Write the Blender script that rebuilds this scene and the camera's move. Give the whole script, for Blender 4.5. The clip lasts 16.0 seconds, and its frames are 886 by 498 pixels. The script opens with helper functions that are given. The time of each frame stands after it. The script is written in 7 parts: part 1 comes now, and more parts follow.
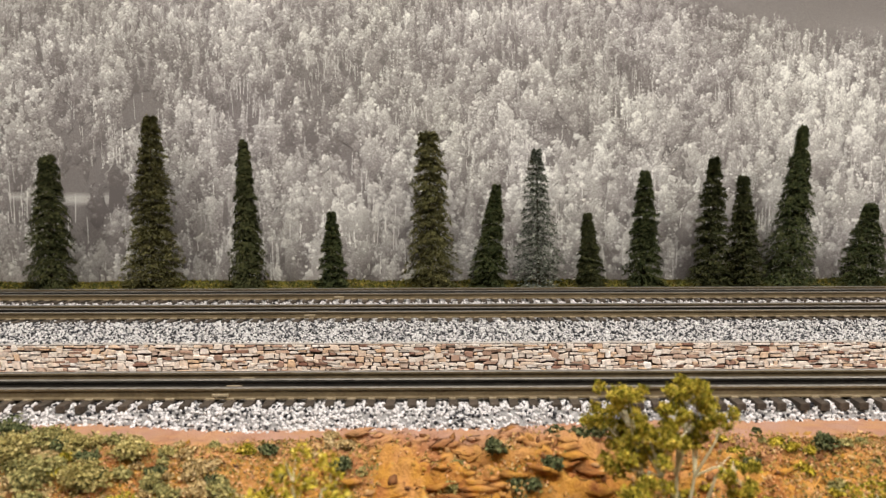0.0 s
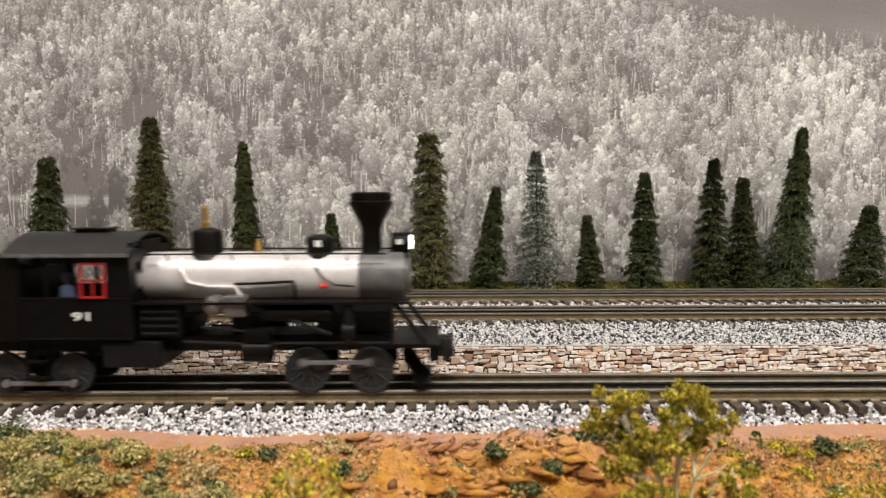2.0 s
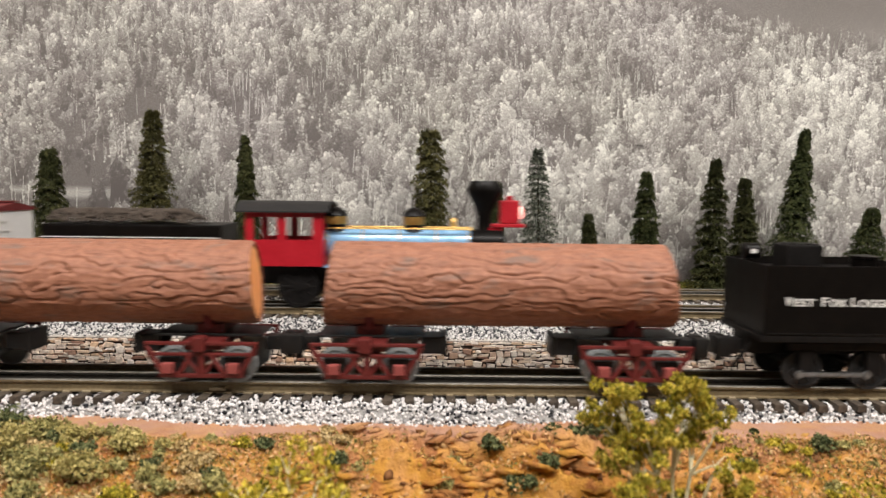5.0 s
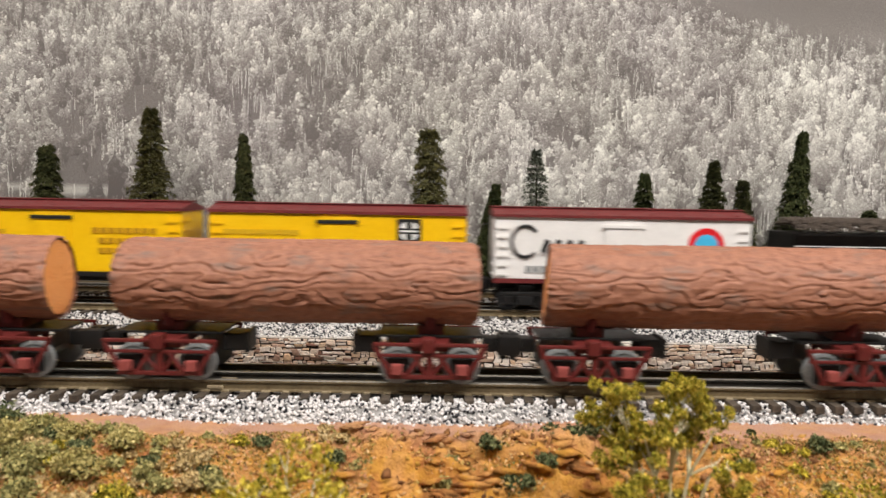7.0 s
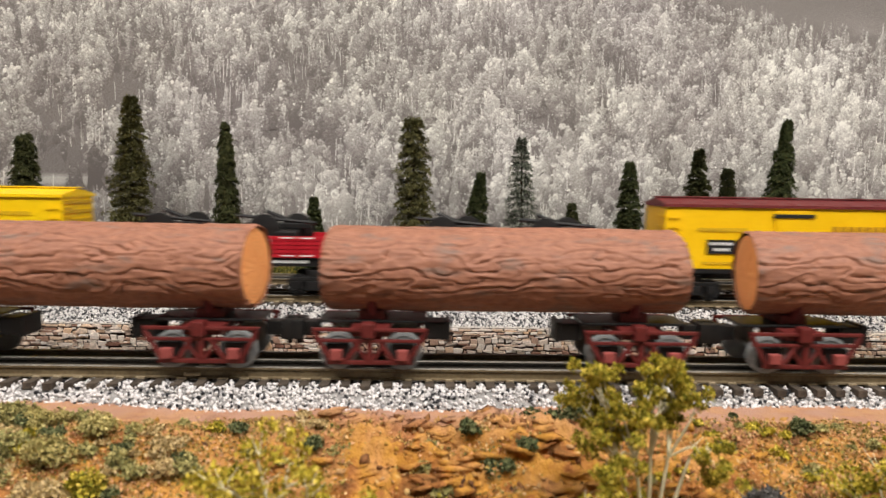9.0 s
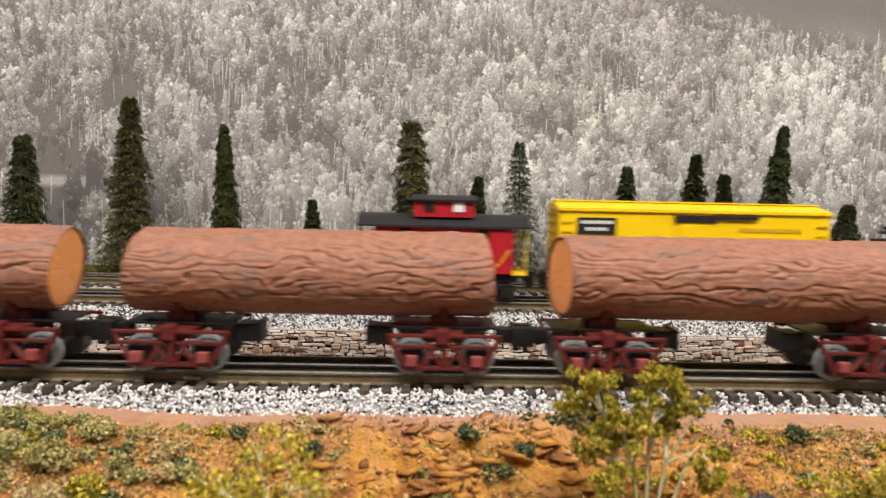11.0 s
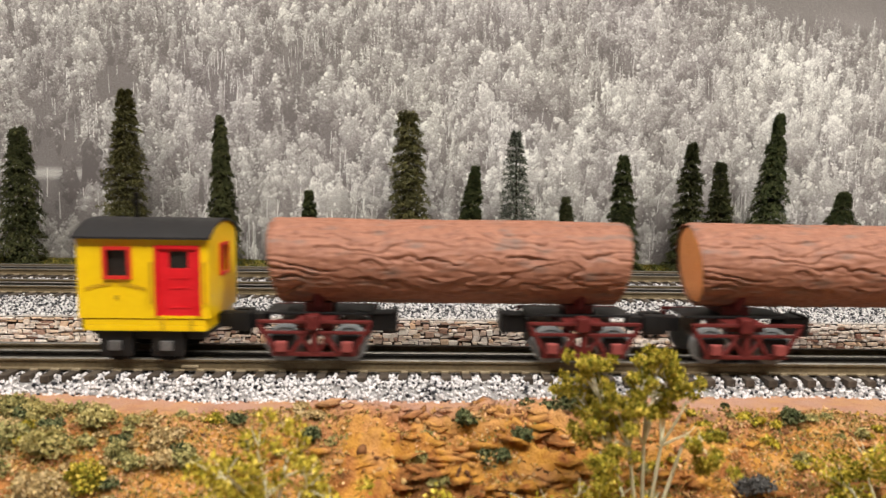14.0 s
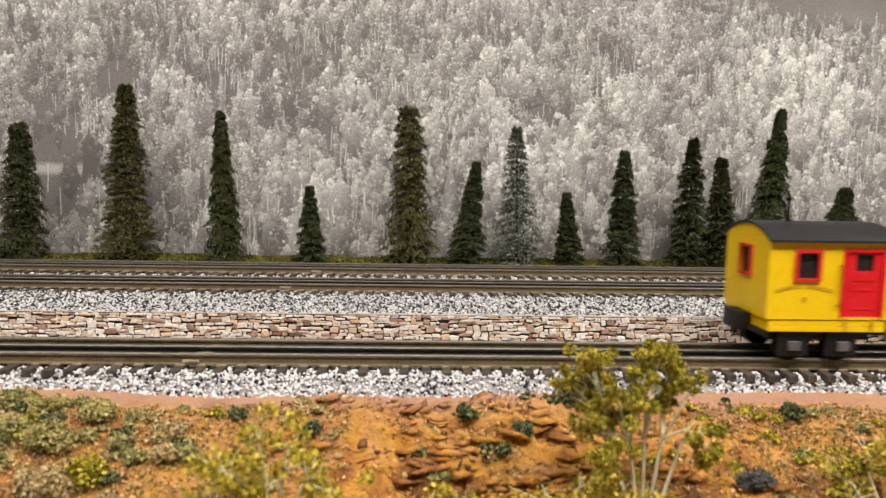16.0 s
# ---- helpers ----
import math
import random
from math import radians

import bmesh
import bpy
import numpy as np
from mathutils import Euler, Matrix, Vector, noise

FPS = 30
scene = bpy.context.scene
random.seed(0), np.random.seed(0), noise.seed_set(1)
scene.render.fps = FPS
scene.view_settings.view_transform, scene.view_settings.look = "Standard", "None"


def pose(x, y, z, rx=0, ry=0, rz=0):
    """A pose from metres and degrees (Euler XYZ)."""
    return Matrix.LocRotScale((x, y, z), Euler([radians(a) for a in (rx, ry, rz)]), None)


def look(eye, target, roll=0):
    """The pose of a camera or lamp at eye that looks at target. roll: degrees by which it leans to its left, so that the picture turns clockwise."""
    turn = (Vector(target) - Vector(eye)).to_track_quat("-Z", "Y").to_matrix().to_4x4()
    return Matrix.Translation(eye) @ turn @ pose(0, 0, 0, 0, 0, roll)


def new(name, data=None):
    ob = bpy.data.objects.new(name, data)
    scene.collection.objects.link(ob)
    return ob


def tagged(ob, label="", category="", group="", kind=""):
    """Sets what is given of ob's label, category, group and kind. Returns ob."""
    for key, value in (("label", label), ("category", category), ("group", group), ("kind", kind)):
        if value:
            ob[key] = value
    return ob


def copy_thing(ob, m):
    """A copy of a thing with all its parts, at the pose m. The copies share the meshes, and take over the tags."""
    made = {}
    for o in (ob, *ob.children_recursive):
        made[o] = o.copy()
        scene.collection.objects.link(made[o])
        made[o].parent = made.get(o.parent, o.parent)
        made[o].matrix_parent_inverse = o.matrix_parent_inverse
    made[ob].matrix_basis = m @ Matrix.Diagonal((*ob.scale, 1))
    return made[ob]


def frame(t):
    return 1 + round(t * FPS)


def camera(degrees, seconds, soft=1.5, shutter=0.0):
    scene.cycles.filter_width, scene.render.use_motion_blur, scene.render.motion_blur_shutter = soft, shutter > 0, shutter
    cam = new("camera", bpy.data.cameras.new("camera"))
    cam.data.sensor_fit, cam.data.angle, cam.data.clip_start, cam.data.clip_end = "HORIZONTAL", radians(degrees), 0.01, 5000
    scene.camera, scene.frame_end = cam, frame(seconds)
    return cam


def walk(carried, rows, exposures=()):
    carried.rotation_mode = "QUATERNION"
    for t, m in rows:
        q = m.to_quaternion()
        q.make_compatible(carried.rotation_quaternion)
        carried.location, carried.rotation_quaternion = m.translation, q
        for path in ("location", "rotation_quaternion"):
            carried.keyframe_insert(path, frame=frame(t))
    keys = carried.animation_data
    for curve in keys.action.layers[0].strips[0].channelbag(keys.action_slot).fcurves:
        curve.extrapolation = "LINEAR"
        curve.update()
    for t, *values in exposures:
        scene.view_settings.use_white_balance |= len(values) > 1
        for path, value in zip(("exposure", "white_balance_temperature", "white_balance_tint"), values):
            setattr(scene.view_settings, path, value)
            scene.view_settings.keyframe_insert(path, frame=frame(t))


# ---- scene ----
PATH = [
    (0, (0.009, -0.382, 0.111), (0.013, 1.61, -0.073), -0.2),
    (0.5, (0.009, -0.382, 0.112), (0.011, 1.61, -0.066), -0.2),
    (1, (0.011, -0.382, 0.112), (0.012, 1.61, -0.065), -0.2),
    (1.5, (0.01, -0.381, 0.112), (0.012, 1.611, -0.07), -0.3),
    (2, (0.009, -0.382, 0.113), (0.014, 1.61, -0.071), -0.2),
    (2.5, (0.011, -0.381, 0.11), (0.015, 1.61, -0.072), -0.0),
    (3, (0.01, -0.382, 0.11), (0.016, 1.609, -0.073), 0.2),
    (3.5, (0.011, -0.382, 0.109), (0.015, 1.609, -0.072), 0.3),
    (4, (0.01, -0.382, 0.11), (0.013, 1.609, -0.072), 0.4),
    (6.5, (0.01, -0.382, 0.106), (0.012, 1.61, -0.074), 0.9),
    (7, (0.009, -0.382, 0.108), (0.018, 1.609, -0.072), 1.0),
    (7.5, (0.015, -0.38, 0.106), (0.038, 1.612, -0.075), 1.0),
    (8, (0.013, -0.377, 0.101), (0.046, 1.613, -0.089), 0.8),
    (8.5, (0.014, -0.377, 0.101), (0.05, 1.613, -0.094), 0.8),
    (9, (0.014, -0.378, 0.102), (0.054, 1.612, -0.093), 0.9),
    (11.5, (0.012, -0.381, 0.105), (0.064, 1.609, -0.087), 1.3),
    (12, (0.014, -0.382, 0.103), (0.068, 1.608, -0.091), 1.2),
    (12.5, (0.013, -0.381, 0.101), (0.069, 1.608, -0.102), 1.1),
    (13, (0.015, -0.381, 0.101), (0.07, 1.608, -0.108), 1.0),
    (13.5, (0.014, -0.379, 0.101), (0.07, 1.609, -0.11), 1.0),
    (14, (0.013, -0.381, 0.102), (0.071, 1.607, -0.112), 0.9),
    (14.5, (0.014, -0.379, 0.101), (0.071, 1.609, -0.116), 0.9),
    (15, (0.013, -0.379, 0.101), (0.072, 1.608, -0.119), 0.9),
    (15.5, (0.013, -0.379, 0.101), (0.073, 1.607, -0.12), 0.9),
    (16, (0.013, -0.381, 0.101), (0.069, 1.606, -0.123), 0.9),
]
cam = camera(66.4, 16.0, soft=1.4, shutter=0.5)
cam.data.dof.use_dof, cam.data.dof.focus_distance, cam.data.dof.aperture_fstop = True, 0.47, 11.5
walk(cam, [(t, look(eye, target, roll)) for t, eye, target, roll in PATH],
     exposures=[(0, 0.06), (4, 0.13), (8, 0.08), (13, 0.18), (16, 0.11)])

# ---- light: an indoor train room, ceiling panels ----
world = bpy.data.worlds.new("world")
scene.world = world
world.use_nodes = True
world.node_tree.nodes["Background"].inputs[0].default_value = (1.0, 0.93, 0.85, 1)
world.node_tree.nodes["Background"].inputs[1].default_value = 0.25
scene.view_settings.exposure = 0.0


def area_lamp(name, x, y, z, sx, sy, power, aim, color=(1.0, 0.95, 0.9)):
    data = bpy.data.lights.new(name, "AREA")
    data.shape, data.size, data.size_y, data.energy, data.color = "RECTANGLE", sx, sy, power, color
    ob = new(name, data)
    ob.matrix_world = look((x, y, z), aim)
    return ob


area_lamp("ceiling_lamp", -0.9, -0.55, 1.55, 0.30, 0.9, 23, (-0.75, 0.0, 0))
area_lamp("ceiling_lamp", 1.15, -0.55, 1.55, 0.30, 0.9, 36, (0.75, 0.0, 0))
area_lamp("ceiling_lamp", 0.1, -0.9, 1.55, 0.9, 0.30, 27, (0.1, 0.1, 0))

# ---- materials ----


def surface(name, c1, c2, scale=300, rough=0.6, metal=0.0, bump=0.15, fine=6.0, spec=0.4, vary=0.0, depth=0.0006, coat=0.0):
    """Two colours mixed by coarse and fine noise, with relief; vary: change from piece to piece."""
    m = bpy.data.materials.new(name)
    m.use_nodes = True
    nt = m.node_tree
    b = nt.nodes["Principled BSDF"]
    tc = nt.nodes.new("ShaderNodeTexCoord")
    n1, n2 = nt.nodes.new("ShaderNodeTexNoise"), nt.nodes.new("ShaderNodeTexNoise")
    n1.inputs["Scale"].default_value, n1.inputs["Detail"].default_value = scale, 3
    n2.inputs["Scale"].default_value, n2.inputs["Detail"].default_value = scale * fine, 2
    nt.links.new(tc.outputs["Object"], n1.inputs["Vector"])
    nt.links.new(tc.outputs["Object"], n2.inputs["Vector"])
    mx = nt.nodes.new("ShaderNodeMath")
    mx.operation = "MULTIPLY_ADD"
    mx.inputs[1].default_value = 0.45
    ad = nt.nodes.new("ShaderNodeMath")
    ad.operation = "MULTIPLY"
    ad.inputs[1].default_value = 0.55
    nt.links.new(n1.outputs["Fac"], ad.inputs[0])
    nt.links.new(n2.outputs["Fac"], mx.inputs[0])
    nt.links.new(ad.outputs[0], mx.inputs[2])
    rp = nt.nodes.new("ShaderNodeValToRGB")
    rp.color_ramp.elements[0].position, rp.color_ramp.elements[1].position = 0.34, 0.66
    rp.color_ramp.elements[0].color, rp.color_ramp.elements[1].color = (*c1, 1), (*c2, 1)
    nt.links.new(mx.outputs[0], rp.inputs[0])
    out = rp.outputs[0]
    if vary:
        oi = nt.nodes.new("ShaderNodeObjectInfo")
        mr = nt.nodes.new("ShaderNodeMapRange")
        mr.inputs[3].default_value, mr.inputs[4].default_value = 1 - vary, 1 + vary
        hs = nt.nodes.new("ShaderNodeHueSaturation")
        nt.links.new(oi.outputs["Random"], mr.inputs[0])
        nt.links.new(mr.outputs[0], hs.inputs["Value"])
        nt.links.new(out, hs.inputs["Color"])
        out = hs.outputs[0]
    nt.links.new(out, b.inputs["Base Color"])
    b.inputs["Roughness"].default_value, b.inputs["Metallic"].default_value = rough, metal
    b.inputs["Specular IOR Level"].default_value = spec
    b.inputs["Coat Weight"].default_value = coat
    rr = nt.nodes.new("ShaderNodeMapRange")
    rr.inputs[3].default_value, rr.inputs[4].default_value = max(rough - 0.12, 0.05), min(rough + 0.12, 1)
    nt.links.new(n1.outputs["Fac"], rr.inputs[0])
    nt.links.new(rr.outputs[0], b.inputs["Roughness"])
    if bump:
        bp = nt.nodes.new("ShaderNodeBump")
        bp.inputs["Strength"].default_value, bp.inputs["Distance"].default_value = bump, depth
        nt.links.new(mx.outputs[0], bp.inputs["Height"])
        nt.links.new(bp.outputs[0], b.inputs["Normal"])
    return m


def island(name, stops, rough=0.8, scale=900, bump=0.2, objects=False, spec=0.3):
    """A ramp of colours picked at random for each loose piece, or each object, with fine speckle."""
    m = bpy.data.materials.new(name)
    m.use_nodes = True
    nt = m.node_tree
    b = nt.nodes["Principled BSDF"]
    src = nt.nodes.new("ShaderNodeObjectInfo" if objects else "ShaderNodeNewGeometry")
    rp = nt.nodes.new("ShaderNodeValToRGB")
    e = rp.color_ramp.elements
    while len(e) < len(stops):
        e.new(0.5)
    for k, (p, c) in enumerate(stops):
        e[k].position, e[k].color = p, (*c, 1)
    nt.links.new(src.outputs["Random" if objects else "Random Per Island"], rp.inputs[0])
    tc, nz = nt.nodes.new("ShaderNodeTexCoord"), nt.nodes.new("ShaderNodeTexNoise")
    nz.inputs["Scale"].default_value, nz.inputs["Detail"].default_value = scale, 4
    nt.links.new(tc.outputs["Object"], nz.inputs["Vector"])
    hs, mr = nt.nodes.new("ShaderNodeHueSaturation"), nt.nodes.new("ShaderNodeMapRange")
    mr.inputs[1].default_value, mr.inputs[2].default_value = 0.3, 0.7
    mr.inputs[3].default_value, mr.inputs[4].default_value = 0.72, 1.2
    nt.links.new(nz.outputs["Fac"], mr.inputs[0])
    nt.links.new(mr.outputs[0], hs.inputs["Value"])
    nt.links.new(rp.outputs[0], hs.inputs["Color"])
    nt.links.new(hs.outputs[0], b.inputs["Base Color"])
    b.inputs["Roughness"].default_value, b.inputs["Specular IOR Level"].default_value = rough, spec
    if bump:
        bp = nt.nodes.new("ShaderNodeBump")
        bp.inputs["Strength"].default_value, bp.inputs["Distance"].default_value = bump, 0.0005
        nt.links.new(nz.outputs["Fac"], bp.inputs["Height"])
        nt.links.new(bp.outputs[0], b.inputs["Normal"])
    return m


def glow(name, c, strength):
    m = bpy.data.materials.new(name)
    m.use_nodes = True
    b = m.node_tree.nodes["Principled BSDF"]
    b.inputs["Base Color"].default_value = (*c, 1)
    b.inputs["Emission Color"].default_value = (*c, 1)
    b.inputs["Emission Strength"].default_value = strength
    return m


M_BLACK = surface("black_paint", (0.0025, 0.002, 0.0018), (0.0065, 0.005, 0.0043), 120, 0.36, bump=0.05, spec=0.14)
M_BLACK_DIRTY = surface("weathered_black", (0.003, 0.0025, 0.0025), (0.01, 0.0085, 0.008), 160, 0.55, bump=0.1, spec=0.2)
M_PLASTIC = surface("black_plastic", (0.005, 0.005, 0.005), (0.012, 0.011, 0.011), 200, 0.5, bump=0.1)
M_REDDARK = surface("dark_red_window_paint", (0.3, 0.012, 0.012), (0.42, 0.02, 0.018), 150, 0.45, bump=0.05)
M_PUMP = surface("pale_pump_metal", (0.13, 0.12, 0.115), (0.24, 0.22, 0.21), 200, 0.35, metal=0.6, bump=0.1)
M_SILVER = surface("silver_boiler_paint", (0.62, 0.58, 0.56), (0.78, 0.74, 0.72), 60, 0.34, metal=0.35, bump=0.05, spec=0.5)
M_GRAPHITE = surface("graphite_smokebox", (0.1, 0.097, 0.095), (0.18, 0.175, 0.17), 150, 0.45, metal=0.3, bump=0.1)
M_STEEL = surface("worn_wheel_steel", (0.16, 0.16, 0.16), (0.34, 0.34, 0.34), 220, 0.4, metal=0.7, bump=0.1)
M_WHEEL = surface("dark_wheel_metal", (0.016, 0.016, 0.017), (0.045, 0.045, 0.046), 220, 0.5, metal=0.3, bump=0.1)
M_ZINC = surface("pale_wheel_metal", (0.2, 0.215, 0.22), (0.36, 0.375, 0.375), 220, 0.5, metal=0.2, bump=0.05)
M_BRASS = surface("brass", (0.6, 0.36, 0.1), (0.8, 0.52, 0.18), 200, 0.3, metal=0.9, bump=0.05)
M_REDFRAME = surface("red_window_paint", (0.55, 0.02, 0.015), (0.68, 0.035, 0.025), 150, 0.45, bump=0.05)
M_OXIDE = surface("oxide_red_plastic", (0.085, 0.011, 0.01), (0.14, 0.019, 0.016), 180, 0.48, bump=0.08)
M_OXIDE_PALE = surface("worn_oxide_red", (0.22, 0.045, 0.04), (0.32, 0.08, 0.07), 220, 0.5, bump=0.08)
M_COAL = surface("coal", (0.008, 0.008, 0.009), (0.035, 0.033, 0.032), 500, 0.45, bump=0.6)
M_YELLOW = surface("yellow_car_paint", (0.86, 0.545, 0.003), (0.93, 0.62, 0.005), 60, 0.38, bump=0.03, spec=0.45)
M_GOLD = surface("golden_yellow_car_paint", (0.84, 0.48, 0.003), (0.92, 0.56, 0.005), 60, 0.4, bump=0.03, spec=0.4)
M_WHITE = surface("white_car_paint", (0.76, 0.74, 0.72), (0.84, 0.82, 0.8), 60, 0.4, bump=0.03)
M_MAROON = surface("maroon_roof_paint", (0.11, 0.014, 0.015), (0.17, 0.026, 0.025), 90, 0.5, bump=0.08)
M_RED = surface("bright_red_paint", (0.62, 0.008, 0.014), (0.74, 0.016, 0.024), 80, 0.4, bump=0.03)
M_CRIMSON = surface("crimson_car_paint", (0.36, 0.007, 0.016), (0.46, 0.013, 0.025), 80, 0.42, bump=0.03)
M_BLUE = surface("pale_blue_boiler_paint", (0.22, 0.42, 0.66), (0.3, 0.52, 0.76), 80, 0.28, metal=0.2, bump=0.03)
M_ROOFBLACK = surface("charcoal_roof", (0.01, 0.0095, 0.01), (0.022, 0.021, 0.021), 200, 0.55, bump=0.1)
M_LETTER = surface("white_lettering", (0.72, 0.72, 0.7), (0.8, 0.8, 0.78), 100, 0.6, bump=0)
M_GHOST = surface("faded_gold_lettering", (0.55, 0.33, 0.01), (0.62, 0.38, 0.015), 300, 0.5, bump=0)
M_ORANGE = surface("dull_gold_lettering", (0.42, 0.2, 0.008), (0.52, 0.27, 0.012), 300, 0.5, bump=0)
M_INK = surface("black_lettering", (0.01, 0.01, 0.01), (0.018, 0.018, 0.018), 200, 0.5, bump=0)
M_CYAN = surface("blue_emblem_paint", (0.05, 0.42, 0.7), (0.07, 0.5, 0.8), 100, 0.5, bump=0)
M_GLASSDARK = surface("dark_window_glass", (0.012, 0.011, 0.01), (0.03, 0.026, 0.022), 40, 0.12, bump=0)
M_FIGURE = surface("dull_blue_toy_paint", (0.04, 0.055, 0.1), (0.08, 0.095, 0.15), 300, 0.6, bump=0.05)
M_LAMP = glow("lit_headlamp", (1.0, 0.93, 0.8), 9)
M_LAMPRED = glow("lit_red_headlamp", (1.0, 0.4, 0.34), 1.6)
M_RAIL = surface("weathered_rail", (0.1, 0.073, 0.038), (0.19, 0.145, 0.082), 90, 0.5, metal=0.15, bump=0.1)
M_RAILBLACK = surface("blackened_centre_rail", (0.022, 0.02, 0.017), (0.055, 0.049, 0.042), 120, 0.45, metal=0.3, bump=0.1)
M_RAILTOP = surface("polished_rail_head", (0.1, 0.09, 0.075), (0.2, 0.185, 0.16), 60, 0.48, metal=0.5, bump=0.03)
M_TIE = surface("dark_tie_plastic", (0.036, 0.027, 0.019), (0.095, 0.074, 0.055), 400, 0.75, bump=0.3, vary=0.25)
M_PLATE = surface("tarnished_tie_plate", (0.3, 0.23, 0.13), (0.55, 0.46, 0.32), 300, 0.5, metal=0.3, bump=0.1)
M_BALLAST = island("speckled_ballast", [(0.0, (0.015, 0.015, 0.018)), (0.15, (0.05, 0.05, 0.055)), (0.2, (0.48, 0.47, 0.47)), (0.4, (0.7, 0.67, 0.66)), (1.0, (0.8, 0.77, 0.76))], 0.85, 1200, 0.3)
M_BALLAST_GREY = island("grey_ballast", [(0.0, (0.015, 0.017, 0.02)), (0.34, (0.06, 0.06, 0.065)), (0.42, (0.34, 0.33, 0.33)), (0.55, (0.58, 0.56, 0.54)), (1.0, (0.74, 0.72, 0.7))], 0.85, 1200, 0.3)
M_BED = surface("ballast_bed_glue", (0.14, 0.135, 0.13), (0.4, 0.385, 0.37), 500, 0.9, bump=0.4)
M_MORTAR = surface("dark_brown_joints", (0.02, 0.012, 0.009), (0.05, 0.03, 0.02), 400, 0.9, bump=0.4)
M_STONE = island("sandstone_blocks", [(0.0, (0.24, 0.11, 0.075)), (0.14, (0.5, 0.34, 0.25)), (0.26, (0.76, 0.64, 0.54)), (0.6, (0.85, 0.77, 0.69)), (0.86, (0.68, 0.46, 0.29)), (1.0, (0.9, 0.85, 0.8))], 0.85, 500, 0.4, objects=True)
M_STONE_REST = island("sandstone_blocks_far", [(0.0, (0.24, 0.11, 0.075)), (0.14, (0.5, 0.34, 0.25)), (0.26, (0.76, 0.64, 0.54)), (0.6, (0.85, 0.77, 0.69)), (0.86, (0.68, 0.46, 0.29)), (1.0, (0.9, 0.85, 0.8))], 0.85, 500, 0.4)
M_CAP = surface("pale_cement_coping", (0.3, 0.27, 0.23), (0.52, 0.48, 0.43), 300, 0.9, bump=0.4)
M_WOODBASE = surface("painted_layout_board", (0.2, 0.15, 0.1), (0.28, 0.2, 0.14), 20, 0.7)
M_ROOM = surface("matt_wall_paint", (0.62, 0.58, 0.52), (0.68, 0.64, 0.58), 3, 0.8, bump=0.05)
M_FLOOR = surface("grey_carpet", (0.16, 0.15, 0.14), (0.24, 0.22, 0.2), 60, 0.95, bump=0.3)
M_NEEDLE = island("dark_conifer_needles", [(0.0, (0.032, 0.038, 0.016)), (0.5, (0.057, 0.063, 0.025)), (1.0, (0.100, 0.097, 0.038))], 0.9, 400, 0.2, spec=0.08)
M_NEEDLE_OLIVE = island("olive_conifer_needles", [(0.0, (0.061, 0.061, 0.026)), (0.5, (0.113, 0.107, 0.040)), (1.0, (0.184, 0.164, 0.063))], 0.9, 400, 0.2, spec=0.08)
M_NEEDLE_BLUE = island("blue_green_conifer_needles", [(0.0, (0.032, 0.043, 0.019)), (0.5, (0.057, 0.069, 0.026)), (1.0, (0.109, 0.115, 0.045))], 0.9, 400, 0.2, spec=0.08)
M_NEEDLE_FROST = island("frosted_conifer_needles", [(0.0, (0.039, 0.049, 0.031)), (0.5, (0.117, 0.130, 0.098)), (1.0, (0.351, 0.364, 0.299))], 0.9, 400, 0.2, spec=0.08)
M_BARK = surface("dark_twig_bark", (0.03, 0.02, 0.012), (0.07, 0.05, 0.03), 300, 0.9, bump=0.4)
M_PALEBARK = surface("cream_stem", (0.6, 0.55, 0.36), (0.8, 0.75, 0.52), 300, 0.75, bump=0.3)
M_LEAF_YELLOW = island("yellow_green_foam_leaves", [(0.0, (0.17, 0.15, 0.014)), (0.4, (0.44, 0.35, 0.035)), (0.75, (0.62, 0.48, 0.06)), (1.0, (0.8, 0.64, 0.14))], 0.9, 500, 0.2, spec=0.1)
M_LEAF_MIX = island("green_gold_foam_leaves", [(0.0, (0.084, 0.090, 0.011)), (0.35, (0.282, 0.253, 0.025)), (0.7, (0.530, 0.417, 0.048)), (1.0, (0.811, 0.608, 0.124))], 0.9, 500, 0.2, spec=0.1)
M_LEAF_DARK = island("dark_green_foam_leaves", [(0.0, (0.041, 0.055, 0.023)), (0.5, (0.110, 0.127, 0.055)), (1.0, (0.276, 0.276, 0.124))], 0.95, 500, 0.2, spec=0.08)
M_LEAF_OLIVE = island("olive_foam_leaves", [(0.0, (0.149, 0.149, 0.052)), (0.5, (0.356, 0.322, 0.115)), (1.0, (0.575, 0.483, 0.196))], 0.85, 500, 0.2)
M_LEAF_PALE = island("pale_olive_foam_leaves", [(0.0, (0.228, 0.204, 0.066)), (0.5, (0.444, 0.372, 0.132)), (1.0, (0.672, 0.552, 0.240))], 0.95, 500, 0.2, spec=0.08)
M_LEAF_TAN = island("dry_tan_foam_leaves", [(0.0, (0.3, 0.22, 0.09)), (0.5, (0.55, 0.4, 0.18)), (1.0, (0.7, 0.54, 0.3))], 0.9, 500, 0.2, spec=0.1)
M_TURF = island("mixed_turf_crumbs", [(0.0, (0.101, 0.101, 0.028)), (0.2, (0.276, 0.230, 0.055)), (0.38, (0.460, 0.304, 0.083)), (0.6, (0.598, 0.350, 0.120)), (0.82, (0.626, 0.313, 0.166)), (1.0, (0.718, 0.515, 0.248))], 0.9, 500, 0.2)
M_GRASS = island("moss_green_turf", [(0.0, (0.03, 0.04, 0.008)), (0.5, (0.1, 0.1, 0.014)), (1.0, (0.24, 0.18, 0.03))], 0.9, 400, 0.3)
